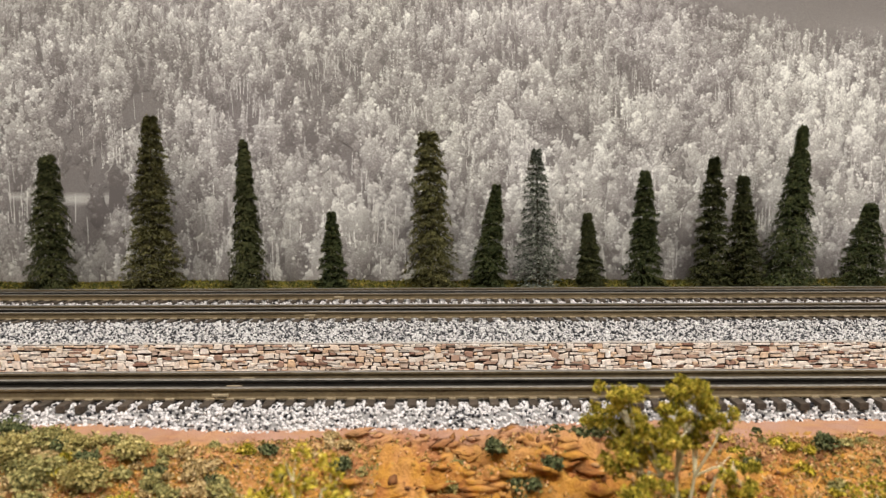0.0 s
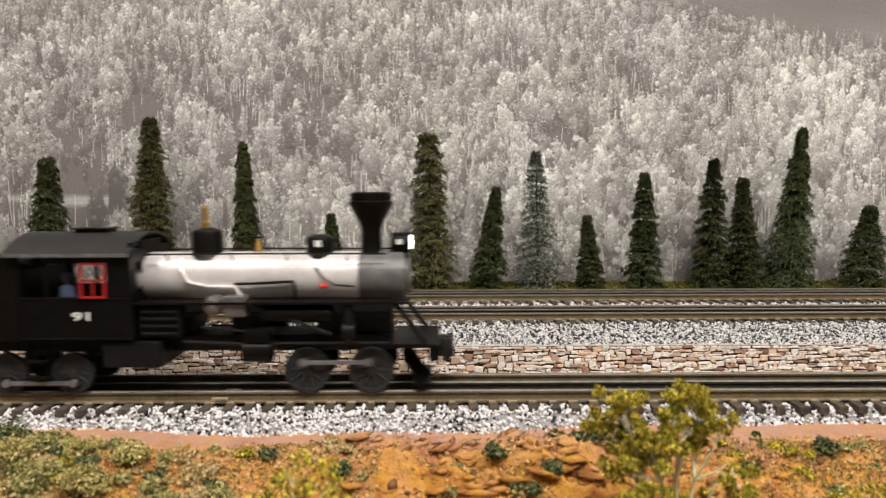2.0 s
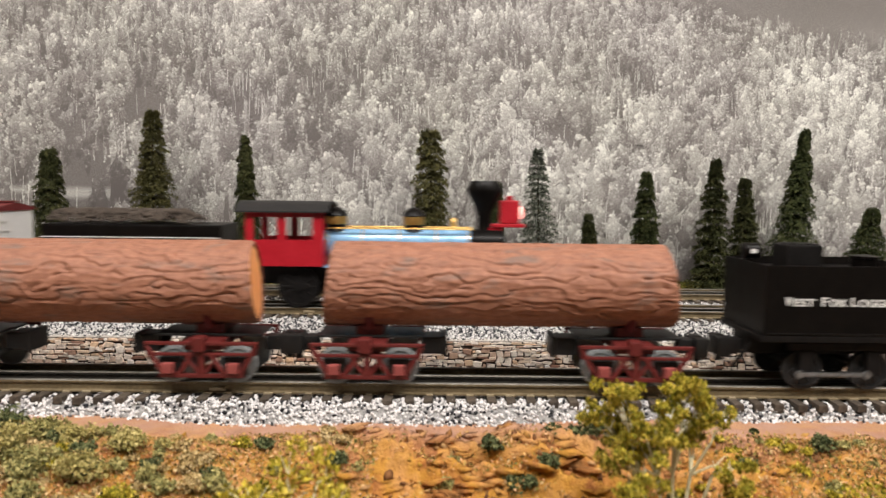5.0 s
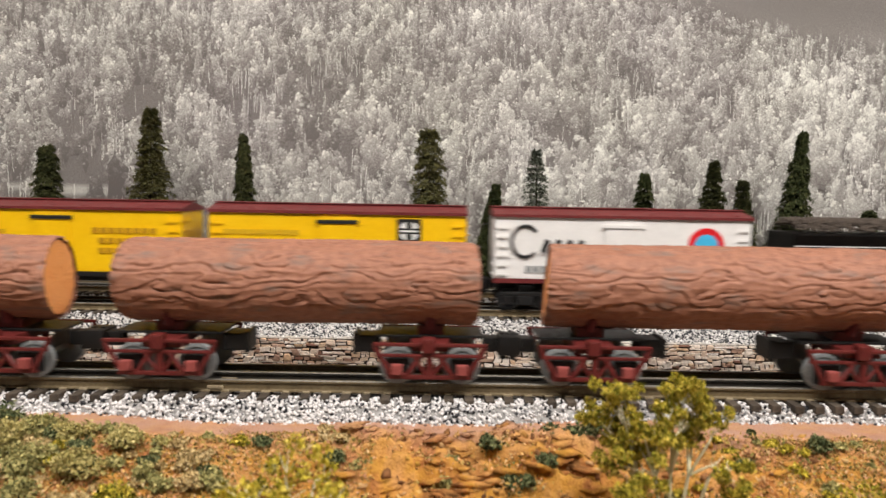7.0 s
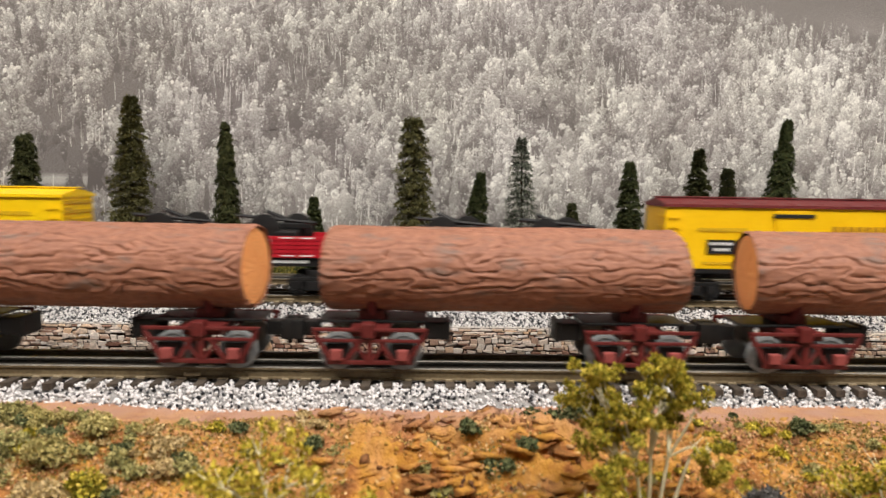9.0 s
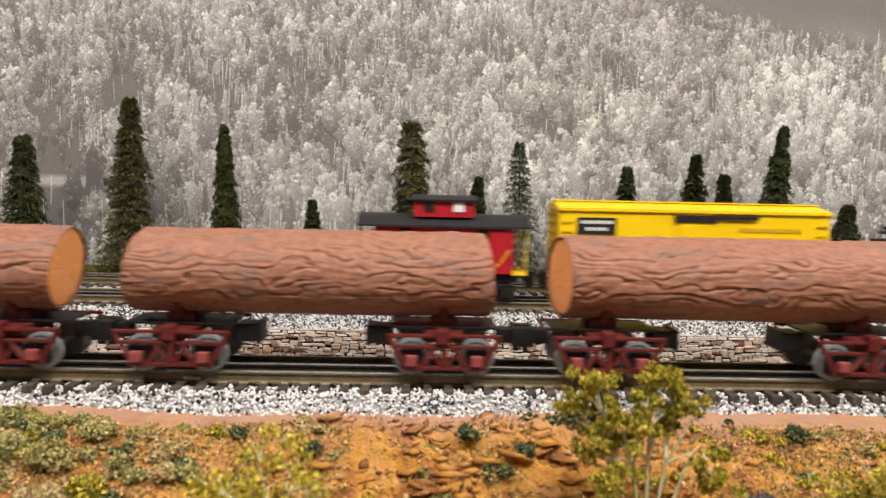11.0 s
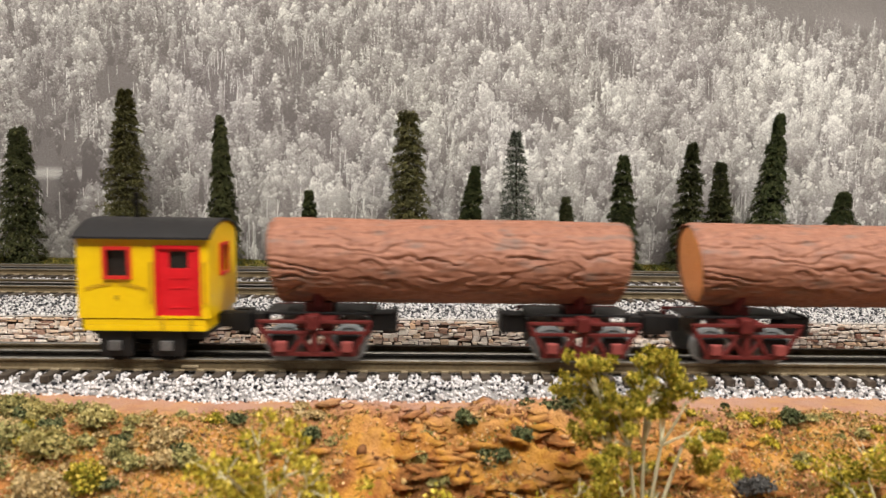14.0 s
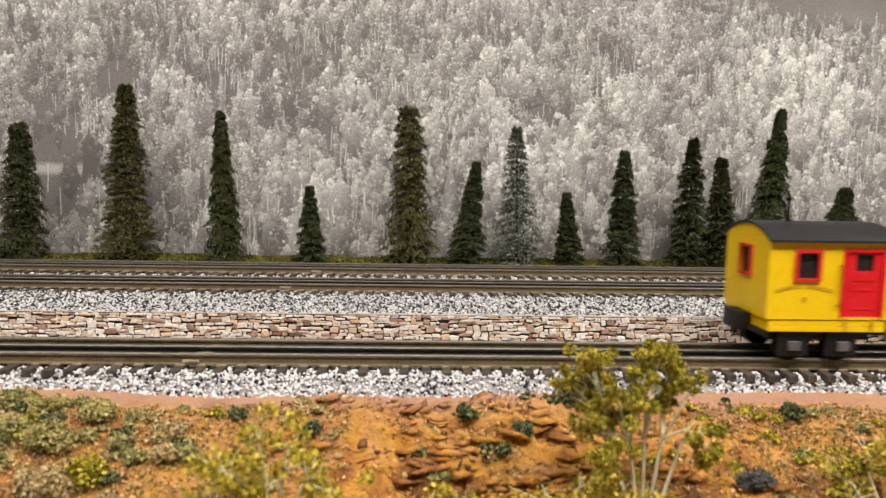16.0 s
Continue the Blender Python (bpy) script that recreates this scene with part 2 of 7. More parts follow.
M_GRASSBED = surface("mossy_earth", (0.05, 0.05, 0.012), (0.18, 0.13, 0.03), 120, 0.95, bump=0.4)


def earth_material():
    """Ochre and rust plaster earth: broad colour zones, fine grains, dark cracks."""
    m = surface("ochre_earth", (0.216, 0.081, 0.027), (0.576, 0.306, 0.099), 170, 0.9, bump=1.0, depth=0.002, fine=5, spec=0.15)
    nt = m.node_tree
    b = nt.nodes["Principled BSDF"]
    old = b.inputs["Base Color"].links[0].from_socket
    tc = nt.nodes.new("ShaderNodeTexCoord")
    nz = nt.nodes.new("ShaderNodeTexNoise")
    nz.inputs["Scale"].default_value, nz.inputs["Detail"].default_value = 42, 8
    nt.links.new(tc.outputs["Object"], nz.inputs["Vector"])
    rp = nt.nodes.new("ShaderNodeValToRGB")
    stops = [(0.32, (0.07, 0.03, 0.014)), (0.42, (0.38, 0.13, 0.035)), (0.5, (0.62, 0.31, 0.035)), (0.6, (0.56, 0.28, 0.09)), (0.7, (0.36, 0.14, 0.075))]
    e = rp.color_ramp.elements
    while len(e) < len(stops):
        e.new(0.5)
    for k, (p, c) in enumerate(stops):
        e[k].position, e[k].color = p, (*c, 1)
    nt.links.new(nz.outputs["Fac"], rp.inputs[0])
    mix = nt.nodes.new("ShaderNodeMixRGB")
    mix.inputs[0].default_value = 0.55
    nt.links.new(old, mix.inputs[1])
    nt.links.new(rp.outputs[0], mix.inputs[2])
    # pinkish dust swept up along the foot of the ballast
    xyz, far, tn = nt.nodes.new("ShaderNodeSeparateXYZ"), nt.nodes.new("ShaderNodeMapRange"), nt.nodes.new("ShaderNodeTexNoise")
    nt.links.new(tc.outputs["Object"], xyz.inputs[0])
    tn.inputs["Scale"].default_value, tn.inputs["Detail"].default_value = 60, 6
    nt.links.new(tc.outputs["Object"], tn.inputs["Vector"])
    far.inputs[1].default_value, far.inputs[2].default_value, far.inputs[3].default_value, far.inputs[4].default_value = -0.08, -0.056, 0, 1.5
    nt.links.new(xyz.outputs["Y"], far.inputs[0])
    mul = nt.nodes.new("ShaderNodeMath")
    mul.operation, mul.use_clamp = "MULTIPLY", True
    nt.links.new(far.outputs[0], mul.inputs[0])
    nt.links.new(tn.outputs["Fac"], mul.inputs[1])
    dust = nt.nodes.new("ShaderNodeMixRGB")
    dust.inputs[2].default_value = (0.42, 0.245, 0.175, 1)
    nt.links.new(mul.outputs[0], dust.inputs[0])
    nt.links.new(mix.outputs[0], dust.inputs[1])
    nt.links.new(dust.outputs[0], b.inputs["Base Color"])
    return m


def bark_material():
    """Reddish bark: grey weathered scales on the ridges, darker in between."""
    m = surface("red_brown_bark", (0.22, 0.092, 0.056), (0.41, 0.188, 0.118), 220, 0.62, bump=0.35, spec=0.35)
    nt = m.node_tree
    b = nt.nodes["Principled BSDF"]
    old = b.inputs["Base Color"].links[0].from_socket
    tc, mp, nz = nt.nodes.new("ShaderNodeTexCoord"), nt.nodes.new("ShaderNodeMapping"), nt.nodes.new("ShaderNodeTexNoise")
    mp.inputs["Scale"].default_value = (0.35, 1, 1)
    nz.inputs["Scale"].default_value, nz.inputs["Detail"].default_value = 130, 3
    nt.links.new(tc.outputs["Object"], mp.inputs["Vector"])
    nt.links.new(mp.outputs[0], nz.inputs["Vector"])
    rp = nt.nodes.new("ShaderNodeValToRGB")
    rp.color_ramp.elements[0].position, rp.color_ramp.elements[1].position = 0.56, 0.7
    rp.color_ramp.elements[0].color, rp.color_ramp.elements[1].color = (0, 0, 0, 1), (0.75, 0.75, 0.75, 1)
    nt.links.new(nz.outputs["Fac"], rp.inputs[0])
    mix = nt.nodes.new("ShaderNodeMixRGB")
    mix.inputs[2].default_value = (0.19, 0.135, 0.11, 1)
    nt.links.new(rp.outputs[0], mix.inputs[0])
    nt.links.new(old, mix.inputs[1])
    nt.links.new(mix.outputs[0], b.inputs["Base Color"])
    return m


def cut_wood_material():
    """Sawn log end: faint growth rings about the log's axis, saw marks."""
    m = surface("sawn_orange_wood", (0.9, 0.35, 0.1), (0.97, 0.46, 0.17), 260, 0.6, bump=0.3)
    nt = m.node_tree
    b = nt.nodes["Principled BSDF"]
    old = b.inputs["Base Color"].links[0].from_socket
    tc, wv = nt.nodes.new("ShaderNodeTexCoord"), nt.nodes.new("ShaderNodeTexWave")
    wv.wave_type, wv.rings_direction = "RINGS", "X"
    wv.inputs["Scale"].default_value, wv.inputs["Distortion"].default_value = 160, 2.5
    nt.links.new(tc.outputs["Object"], wv.inputs["Vector"])
    mix = nt.nodes.new("ShaderNodeMixRGB")
    mix.blend_type = "MULTIPLY"
    mix.inputs[0].default_value = 0.12
    nt.links.new(old, mix.inputs[1])
    nt.links.new(wv.outputs["Color"], mix.inputs[2])
    nt.links.new(mix.outputs[0], b.inputs["Base Color"])
    return m


def mural_material():
    """A grey-toned photo print: tone comes from the printed shapes, with paper grain and a warmer tint to one side."""
    m = bpy.data.materials.new("grey_photo_print")
    m.use_nodes = True
    nt = m.node_tree
    b = nt.nodes["Principled BSDF"]
    b.inputs["Roughness"].default_value = 0.75
    b.inputs["Specular IOR Level"].default_value = 0.25
    at = nt.nodes.new("ShaderNodeAttribute")
    at.attribute_name = "tone"
    tc, nz, n3 = nt.nodes.new("ShaderNodeTexCoord"), nt.nodes.new("ShaderNodeTexNoise"), nt.nodes.new("ShaderNodeTexNoise")
    nz.inputs["Scale"].default_value, nz.inputs["Detail"].default_value = 1000, 4
    n3.inputs["Scale"].default_value, n3.inputs["Detail"].default_value = 9, 2
    nt.links.new(tc.outputs["Object"], nz.inputs["Vector"])
    nt.links.new(tc.outputs["Object"], n3.inputs["Vector"])
    mr = nt.nodes.new("ShaderNodeMapRange")
    mr.inputs[1].default_value, mr.inputs[2].default_value = 0.32, 0.68
    mr.inputs[3].default_value, mr.inputs[4].default_value = -0.3, 0.3
    nt.links.new(nz.outputs["Fac"], mr.inputs[0])
    ad = nt.nodes.new("ShaderNodeMath")
    ad.operation = "ADD"
    nt.links.new(at.outputs["Fac"], ad.inputs[0])
    nt.links.new(mr.outputs[0], ad.inputs[1])
    rp = nt.nodes.new("ShaderNodeValToRGB")
    stops = [(0.0, (0.155, 0.135, 0.134)), (0.3, (0.285, 0.258, 0.255)), (0.6, (0.455, 0.428, 0.416)), (1.0, (0.84, 0.812, 0.79))]
    e = rp.color_ramp.elements
    while len(e) < len(stops):
        e.new(0.5)
    for k, (p, c) in enumerate(stops):
        e[k].position, e[k].color = p, (*c, 1)
    nt.links.new(ad.outputs[0], rp.inputs[0])
    tint = nt.nodes.new("ShaderNodeMixRGB")
    tint.blend_type = "MULTIPLY"
    tint.inputs[2].default_value = (0.96, 1.0, 0.9, 1)
    nt.links.new(n3.outputs["Fac"], tint.inputs[0])
    nt.links.new(rp.outputs[0], tint.inputs[1])
    nt.links.new(tint.outputs[0], b.inputs["Base Color"])
    return m


M_EARTH, M_LOGBARK, M_CUT, M_MURAL = earth_material(), bark_material(), cut_wood_material(), mural_material()

# ---- mesh helpers ----


def box(bm, x0, x1, y0, y1, z0, z1, bevel=0.0):
    got = bmesh.ops.create_cube(bm, size=1)["verts"]
    for v in got:
        v.co = Vector((x0 + (v.co.x + 0.5) * (x1 - x0), y0 + (v.co.y + 0.5) * (y1 - y0), z0 + (v.co.z + 0.5) * (z1 - z0)))
    if bevel:
        edges = list({e for v in got for e in v.link_edges})
        bmesh.ops.bevel(bm, geom=edges, offset=bevel, segments=2, affect="EDGES", profile=0.6)
    return bm


def rod(bm, a, b, r0, r1=None, seg=12):
    """A tapered round bar from a to b, closed at both ends."""
    a, b = Vector(a), Vector(b)
    m = Matrix.Translation((a + b) / 2) @ (b - a).to_track_quat("Z", "Y").to_matrix().to_4x4()
    bmesh.ops.create_cone(bm, cap_ends=True, segments=seg, radius1=r0, radius2=r0 if r1 is None else r1, depth=(b - a).length, matrix=m)
    return bm


def turned(bm, profile, axis="Z", at=(0, 0, 0), seg=28):
    """A body of revolution from (radius, along) pairs."""
    rings = []
    for r, h in profile:
        ring = []
        for k in range(seg):
            a = 2 * math.pi * k / seg
            c, s = r * math.cos(a), r * math.sin(a)
            p = (c, s, h) if axis == "Z" else ((h, c, s) if axis == "X" else (c, h, s))
            ring.append(bm.verts.new(Vector(at) + Vector(p)))
        rings.append(ring)
    for q, w in zip(rings, rings[1:]):
        for k in range(seg):
            bm.faces.new((q[k], q[(k + 1) % seg], w[(k + 1) % seg], w[k]))
    bm.faces.new(rings[0])
    bm.faces.new(rings[-1])
    return bm


def part(name, bm, material, parent=None, label="", smooth=False):
    bmesh.ops.recalc_face_normals(bm, faces=bm.faces)
    me = bpy.data.meshes.new(name)
    if smooth:
        for f in bm.faces:
            f.smooth = len(f.verts) < 8
    bm.to_mesh(me)
    bm.free()
    if smooth:
        me.set_sharp_from_angle(angle=radians(40))
    me.materials.append(material)
    ob = new(name, me)
    ob.parent = parent
    return tagged(ob, label=label)


def thing(name, label, category, group="", kind="", at=(0, 0, 0)):
    ob = new(name)
    ob.location = at
    ob.empty_display_size = 0.01
    return tagged(ob, label, category, group, kind)


def raw(name, verts, faces, material, parent=None):
    me = bpy.data.meshes.new(name)
    me.from_pydata(verts, [], faces)
    me.materials.append(material)
    ob = new(name, me)
    ob.parent = parent
    return ob


def cloud(name, verts, tris, material, parent=None, smooth=False):
    """A mesh of many small pieces from arrays: verts (n, 3), faces (m, k)."""
    me = bpy.data.meshes.new(name)
    verts, tris = np.asarray(verts, dtype=np.float32), np.asarray(tris, dtype=np.int32)
    me.vertices.add(len(verts))
    me.vertices.foreach_set("co", verts.ravel())
    k = tris.shape[1]
    me.loops.add(tris.size)
    me.loops.foreach_set("vertex_index", tris.ravel())
    me.polygons.add(len(tris))
    me.polygons.foreach_set("loop_start", np.arange(0, tris.size, k, dtype=np.int32))
    me.update(calc_edges=True)
    me.materials.append(material)
    ob = new(name, me)
    ob.parent = parent
    return ob


def lettering(name, text, size, material, parent, at, label="", fit=0.0, face=-1, depth=0.00015, bold=0.0):
    """Raised letters on a side wall, facing the track's front; fit: total width."""
    cu = bpy.data.curves.new(name, "FONT")
    cu.body, cu.size, cu.align_x, cu.align_y, cu.extrude, cu.offset = text, size, "CENTER", "CENTER", depth, bold
    tmp = new(name, cu)
    me = bpy.data.meshes.new_from_object(tmp.evaluated_get(bpy.context.evaluated_depsgraph_get()))
    bpy.data.objects.remove(tmp)
    xs = [v.co.x for v in me.vertices]
    k = fit / (max(xs) - min(xs)) if fit and xs else 1.0
    me.transform(Matrix.Diagonal((k, 1, 1, 1)))
    me.transform(Matrix.Rotation(radians(90), 4, "X"))
    me.materials.clear()
    me.materials.append(material)
    ob = new(name, me)
    ob.parent, ob.location = parent, at
    return tagged(ob, label=label)


def rand_rot(n, rng):
    q = rng.normal(size=(n, 4))
    q /= np.linalg.norm(q, axis=1)[:, None]
    w, x, y, z = q.T
    return np.stack([np.stack([1 - 2 * (y * y + z * z), 2 * (x * y - z * w), 2 * (x * z + y * w)], -1),
                     np.stack([2 * (x * y + z * w), 1 - 2 * (x * x + z * z), 2 * (y * z - x * w)], -1),
                     np.stack([2 * (x * z - y * w), 2 * (y * z + x * w), 1 - 2 * (x * x + y * y)], -1)], 1)


def lumps(name, centres, sizes, material, rng, parent=None, squash=(1, 0.8, 0.65)):
    """Many angular lumps, one loose piece each."""
    base = np.array([(1, 0, 0), (-1, 0, 0), (0, 1, 0), (0, -1, 0), (0, 0, 1), (0, 0, -1), (.62, .62, .5), (-.62, .55, -.55)], float)
    tri = np.array([(6, 4, 0), (6, 0, 2), (6, 2, 4), (2, 1, 4), (1, 3, 4), (3, 0, 4), (0, 3, 5), (2, 0, 5), (7, 2, 5), (7, 5, 1), (7, 1, 2), (3, 1, 5)], int)
    n = len(centres)
    v = base[None] * (0.75 + 0.5 * rng.random((n, 8, 1))) * np.array(squash)[None, None]
    v = np.einsum("nij,nkj->nki", rand_rot(n, rng), v) * np.asarray(sizes)[:, None, None] + np.asarray(centres)[:, None]
    t = tri[None] + 8 * np.arange(n)[:, None, None]
    return cloud(name, v.reshape(-1, 3), t.reshape(-1, 3), material, parent)


def slabs(name, centres, sizes, material, rng, squash):
    """Flat-lying broken slabs: lumps turned about the upright and tipped a little only."""
    n = len(centres)
    base = np.array([(1, .1, .2), (-1, -.1, .1), (.1, 1, .3), (-.1, -1, .1), (.2, -.3, 1), (0, 0, -1), (.7, -.75, .7), (-.7, -.7, .75)], float)
    tri = np.array([(6, 4, 7), (6, 0, 4), (0, 2, 4), (2, 1, 4), (1, 7, 4), (3, 6, 7), (7, 1, 3), (3, 0, 6), (3, 5, 0), (0, 5, 2), (2, 5, 1), (1, 5, 3)], int)
    v = base[None] * (0.75 + 0.5 * rng.random((n, 8, 1))) * np.array(squash)[None, None]
    a, b, c = rng.normal(0, 0.3, n), rng.normal(0, 0.13, n), rng.normal(0, 0.2, n)
    x, y, z = v[..., 0], v[..., 1], v[..., 2]
    z = z + np.tan(b)[:, None] * x + np.tan(c)[:, None] * y
    v = np.stack([np.cos(a)[:, None] * x - np.sin(a)[:, None] * y, np.sin(a)[:, None] * x + np.cos(a)[:, None] * y, z], -1)
    v = v * np.asarray(sizes)[:, None, None] + np.asarray(centres)[:, None]
    return cloud(name, v.reshape(-1, 3), (tri[None] + 8 * np.arange(n)[:, None, None]).reshape(-1, 3), material)


def leaf_bits(name, centres, sizes, material, rng, parent=None):
    """Many small bent leaves or foam flakes, two triangles folded along the middle each."""
    n = len(centres)
    base = np.array([(-1, 0, 0), (0, -0.62, 0.25), (1, 0, 0), (0, 0.62, 0.25)], float)
    v = base[None] * (0.7 + 0.6 * rng.random((n, 4, 1)))
    v = np.einsum("nij,nkj->nki", rand_rot(n, rng), v) * np.asarray(sizes)[:, None, None] + np.asarray(centres)[:, None]
    t = np.array([(0, 1, 2), (0, 2, 3)])[None] + 4 * np.arange(n)[:, None, None]
    return cloud(name, v.reshape(-1, 3), t.reshape(-1, 3), material, parent)

# ---- the room, closed around the layout ----
for nm, x0, x1, y0, y1, z0, z1, mt in (
        ("floor", -4.3, 4.3, -2.6, 1.6, -1.25, -1.2, M_FLOOR), ("ceiling", -4.3, 4.3, -2.6, 1.6, 1.62, 1.68, M_ROOM),
        ("wall_north", -4.3, 4.3, 1.5, 1.6, -1.2, 1.62, M_ROOM), ("wall_south", -4.3, 4.3, -2.6, -2.5, -1.2, 1.62, M_ROOM),
        ("wall_west", -4.3, -4.2, -2.5, 1.5, -1.2, 1.62, M_ROOM), ("wall_east", 4.2, 4.3, -2.5, 1.5, -1.2, 1.62, M_ROOM)):
    tagged(part(nm, box(bmesh.new(), x0, x1, y0, y1, z0, z1), mt), kind="structure")

table = thing("layout_table", "brown painted wooden table carrying the railway scenery", "table", kind="structure")
part("tabletop", box(bmesh.new(), -3.95, 3.95, -0.315, 0.42, -0.23, -0.2, 0.002), M_WOODBASE, table)
part("riser", box(bmesh.new(), -3.9, 3.9, -0.03, 0.4, -0.2, -0.03, 0.002), M_WOODBASE, table)
part("fascia", box(bmesh.new(), -3.9, 3.9, -0.312, -0.301, -0.2, -0.153, 0.002), M_WOODBASE, table)
for x in (-3.8, -1.9, 0, 1.9, 3.8):
    for y in (-0.26, 0.36):
        part("leg", box(bmesh.new(), x - 0.03, x + 0.03, y - 0.03, y + 0.03, -1.2, -0.23, 0.003), M_WOODBASE, table)

# ---- foreground earth ----
rng = np.random.default_rng(7)


def terrain(x, y):
    z = -0.0135 - (0.6 * (-0.072 - y) if y < -0.072 else 0.0)
    edge = min(1.0, max(0.0, (-0.045 - y) / 0.02))
    z += edge * (0.005 * noise.noise(Vector((x * 22, y * 30, 0.3))) + 0.0022 * noise.noise(Vector((x * 70, y * 110, 4))))
    # broken rock ledges in a stretch of the slope
    rock = max(0.0, 1 - abs((x - 0.065) / 0.12) ** 4) * edge
    if rock > 0:
        u = y * 95 + 1.7 * noise.noise(Vector((x * 26, y * 18, 2))) + x * 6
        saw = (u % 1.0)
        z += rock * (0.0085 * (saw ** 4) - 0.0018) + rock * 0.0026 * noise.noise(Vector((x * 170, y * 200, 1)))
    z += edge * 0.0006 * noise.noise(Vector((x * 330, y * 330, 8)))
    return z


def ground_sheet():
    xs, ys = np.concatenate([np.linspace(-3.9, -0.62, 70)[:-1], np.linspace(-0.62, 0.62, 860), np.linspace(0.62, 3.9, 70)[1:]]), np.concatenate([np.linspace(-0.3, -0.17, 20)[:-1], np.linspace(-0.17, -0.02, 200)])
    verts = [(x, y, terrain(x, y)) for y in ys for x in xs]
    n = len(xs)
    faces = [(j * n + i, j * n + i + 1, (j + 1) * n + i + 1, (j + 1) * n + i) for j in range(len(ys) - 1) for i in range(n - 1)]
    ob = raw("ground", verts, faces, M_EARTH)
    for p in ob.data.polygons:
        p.use_smooth = True
    return tagged(ob, "ochre and rust coloured plaster earth with rocky ledges", "ground", kind="structure")


ground_sheet()

# ---- tracks ----
RAIL = [(-0.0021, 0), (0.0021, 0), (0.0021, 0.0005), (0.0006, 0.0011), (0.0005, 0.0038), (0.0014, 0.0042), (0.0014, 0.0051), (0.001, 0.0055), (-0.001, 0.0055), (-0.0014, 0.0051), (-0.0014, 0.0042), (-0.0005, 0.0038), (-0.0006, 0.0011), (-0.0021, 0.0005)]
TIE_STEP = 0.0111


def rail_mesh(name, y, z, dark, parent, x0=-3.85, x1=3.85, tall=1.0):
    bm = bmesh.new()
    a = [bm.verts.new((x0, y + p, z - 0.0055 + h * tall)) for p, h in RAIL]
    b = [bm.verts.new((x1, y + p, z - 0.0055 + h * tall)) for p, h in RAIL]
    n = len(RAIL)
    tops = []
    for k in range(n):
        f = bm.faces.new((a[k], b[k], b[(k + 1) % n], a[(k + 1) % n]))
        if 5 < k < 9:
            tops.append(f)
    for f in tops:
        f.material_index = 1
    bm.faces.new(a)
    bm.faces.new(b)
    ob = part(name, bm, M_RAILBLACK if dark else M_RAIL, parent)
    ob.data.materials.append(M_RAILTOP)
    return ob


tie_bm = box(bmesh.new(), -0.0025, 0.0025, -0.0285, 0.0285, -0.0095, -0.0055, 0.0004)
tie_seed = part("tie", tie_bm, M_TIE)
tie_mesh = tie_seed.data
bpy.data.objects.remove(tie_seed)


def track(label, y, z, joints, reach, tall=1.0):
    t = thing("track", label, "railway track", "three parallel tracks", kind="structure", at=(0, y, z))
    for k in (-0.016, 0, 0.016):
        r = rail_mesh("rail", k, 0, k == 0, t, tall=tall)
        tagged(r, label="blackened centre rail" if k == 0 else "brown weathered running rail")
    for x, k in joints:
        bm = box(bmesh.new(), x - 0.0045, x + 0.0045, k - 0.0019, k - 0.0007, -0.0043, -0.0025, 0.0003)
        for i in range(4):
            rod(bm, (x - 0.0033 + i * 0.0022, k - 0.0025, -0.003), (x - 0.0033 + i * 0.0022, k - 0.0018, -0.003), 0.0005, seg=6)
        part("joint_bar", bm, M_PLATE, t, "pale steel joint bar with bolts")
    n = int(reach / TIE_STEP)
    for i in range(-n, n + 1):
        ob = new("tie", tie_mesh)
        ob.parent = t
        ob.location = (i * TIE_STEP + 0.0035, random.uniform(-0.0006, 0.0006), 0)
        ob.rotation_euler = (0, 0, random.uniform(-0.03, 0.03))
    # plain joined ties further along
    v, f = [], []
    for s in (-1, 1):
        for i in range(n + 1, int(3.8 / TIE_STEP)):
            x, b = s * i * TIE_STEP + 0.0035, len(v)
            v += [(x + dx * 0.0025, dy * 0.0285, zz) for zz in (-0.0095, -0.0055) for dx, dy in ((-1, -1), (1, -1), (1, 1), (-1, 1))]
            f += [(b + 4, b + 5, b + 6, b + 7), (b, b + 1, b + 5, b + 4), (b + 1, b + 2, b + 6, b + 5), (b + 2, b + 3, b + 7, b + 6), (b + 3, b, b + 4, b + 7)]
    tagged(raw("ties_beyond", v, f, M_TIE, t), kind="stuff")
    # small pale plates and spikes where the rails sit on the ties
    v, f = [], []
    for i in range(-n, n + 1):
        for k in (-0.016, 0.016):
            for s in (-1, 1):
                if random.random() < 0.12:
                    continue
                x, yy = i * TIE_STEP + 0.0035, k + s * 0.0027
                w = random.uniform(0.0016, 0.0026)
                b = len(v)
                v += [(x + dx * w, yy + dy * 0.0006, zz) for zz in (-0.0054, -0.0046) for dx, dy in ((-1, -1), (1, -1), (1, 1), (-1, 1))]
                f += [(b, b + 1, b + 2, b + 3), (b + 4, b + 5, b + 6, b + 7), (b, b + 1, b + 5, b + 4), (b + 1, b + 2, b + 6, b + 5), (b + 2, b + 3, b + 7, b + 6), (b + 3, b, b + 4, b + 7)]
    tagged(raw("tie_plates", v, f, M_PLATE, t), kind="stuff")
    return t


track("three-rail model track with dark ties in white ballast", 0, 0, ((-0.1135, -0.016), (-0.1105, 0), (-0.1075, 0.016)), 0.42, 1.18)
track("three-rail model track with dark ties above the stone wall", 0.176, 0.0107, ((-0.098, -0.016), (-0.09, 0.0), (-0.085, 0.016)), 0.46)
track("three-rail model track with dark ties beside the grass strip", 0.268, 0.0107, ((-0.088, -0.016), (-0.092, 0.0)), 0.5)


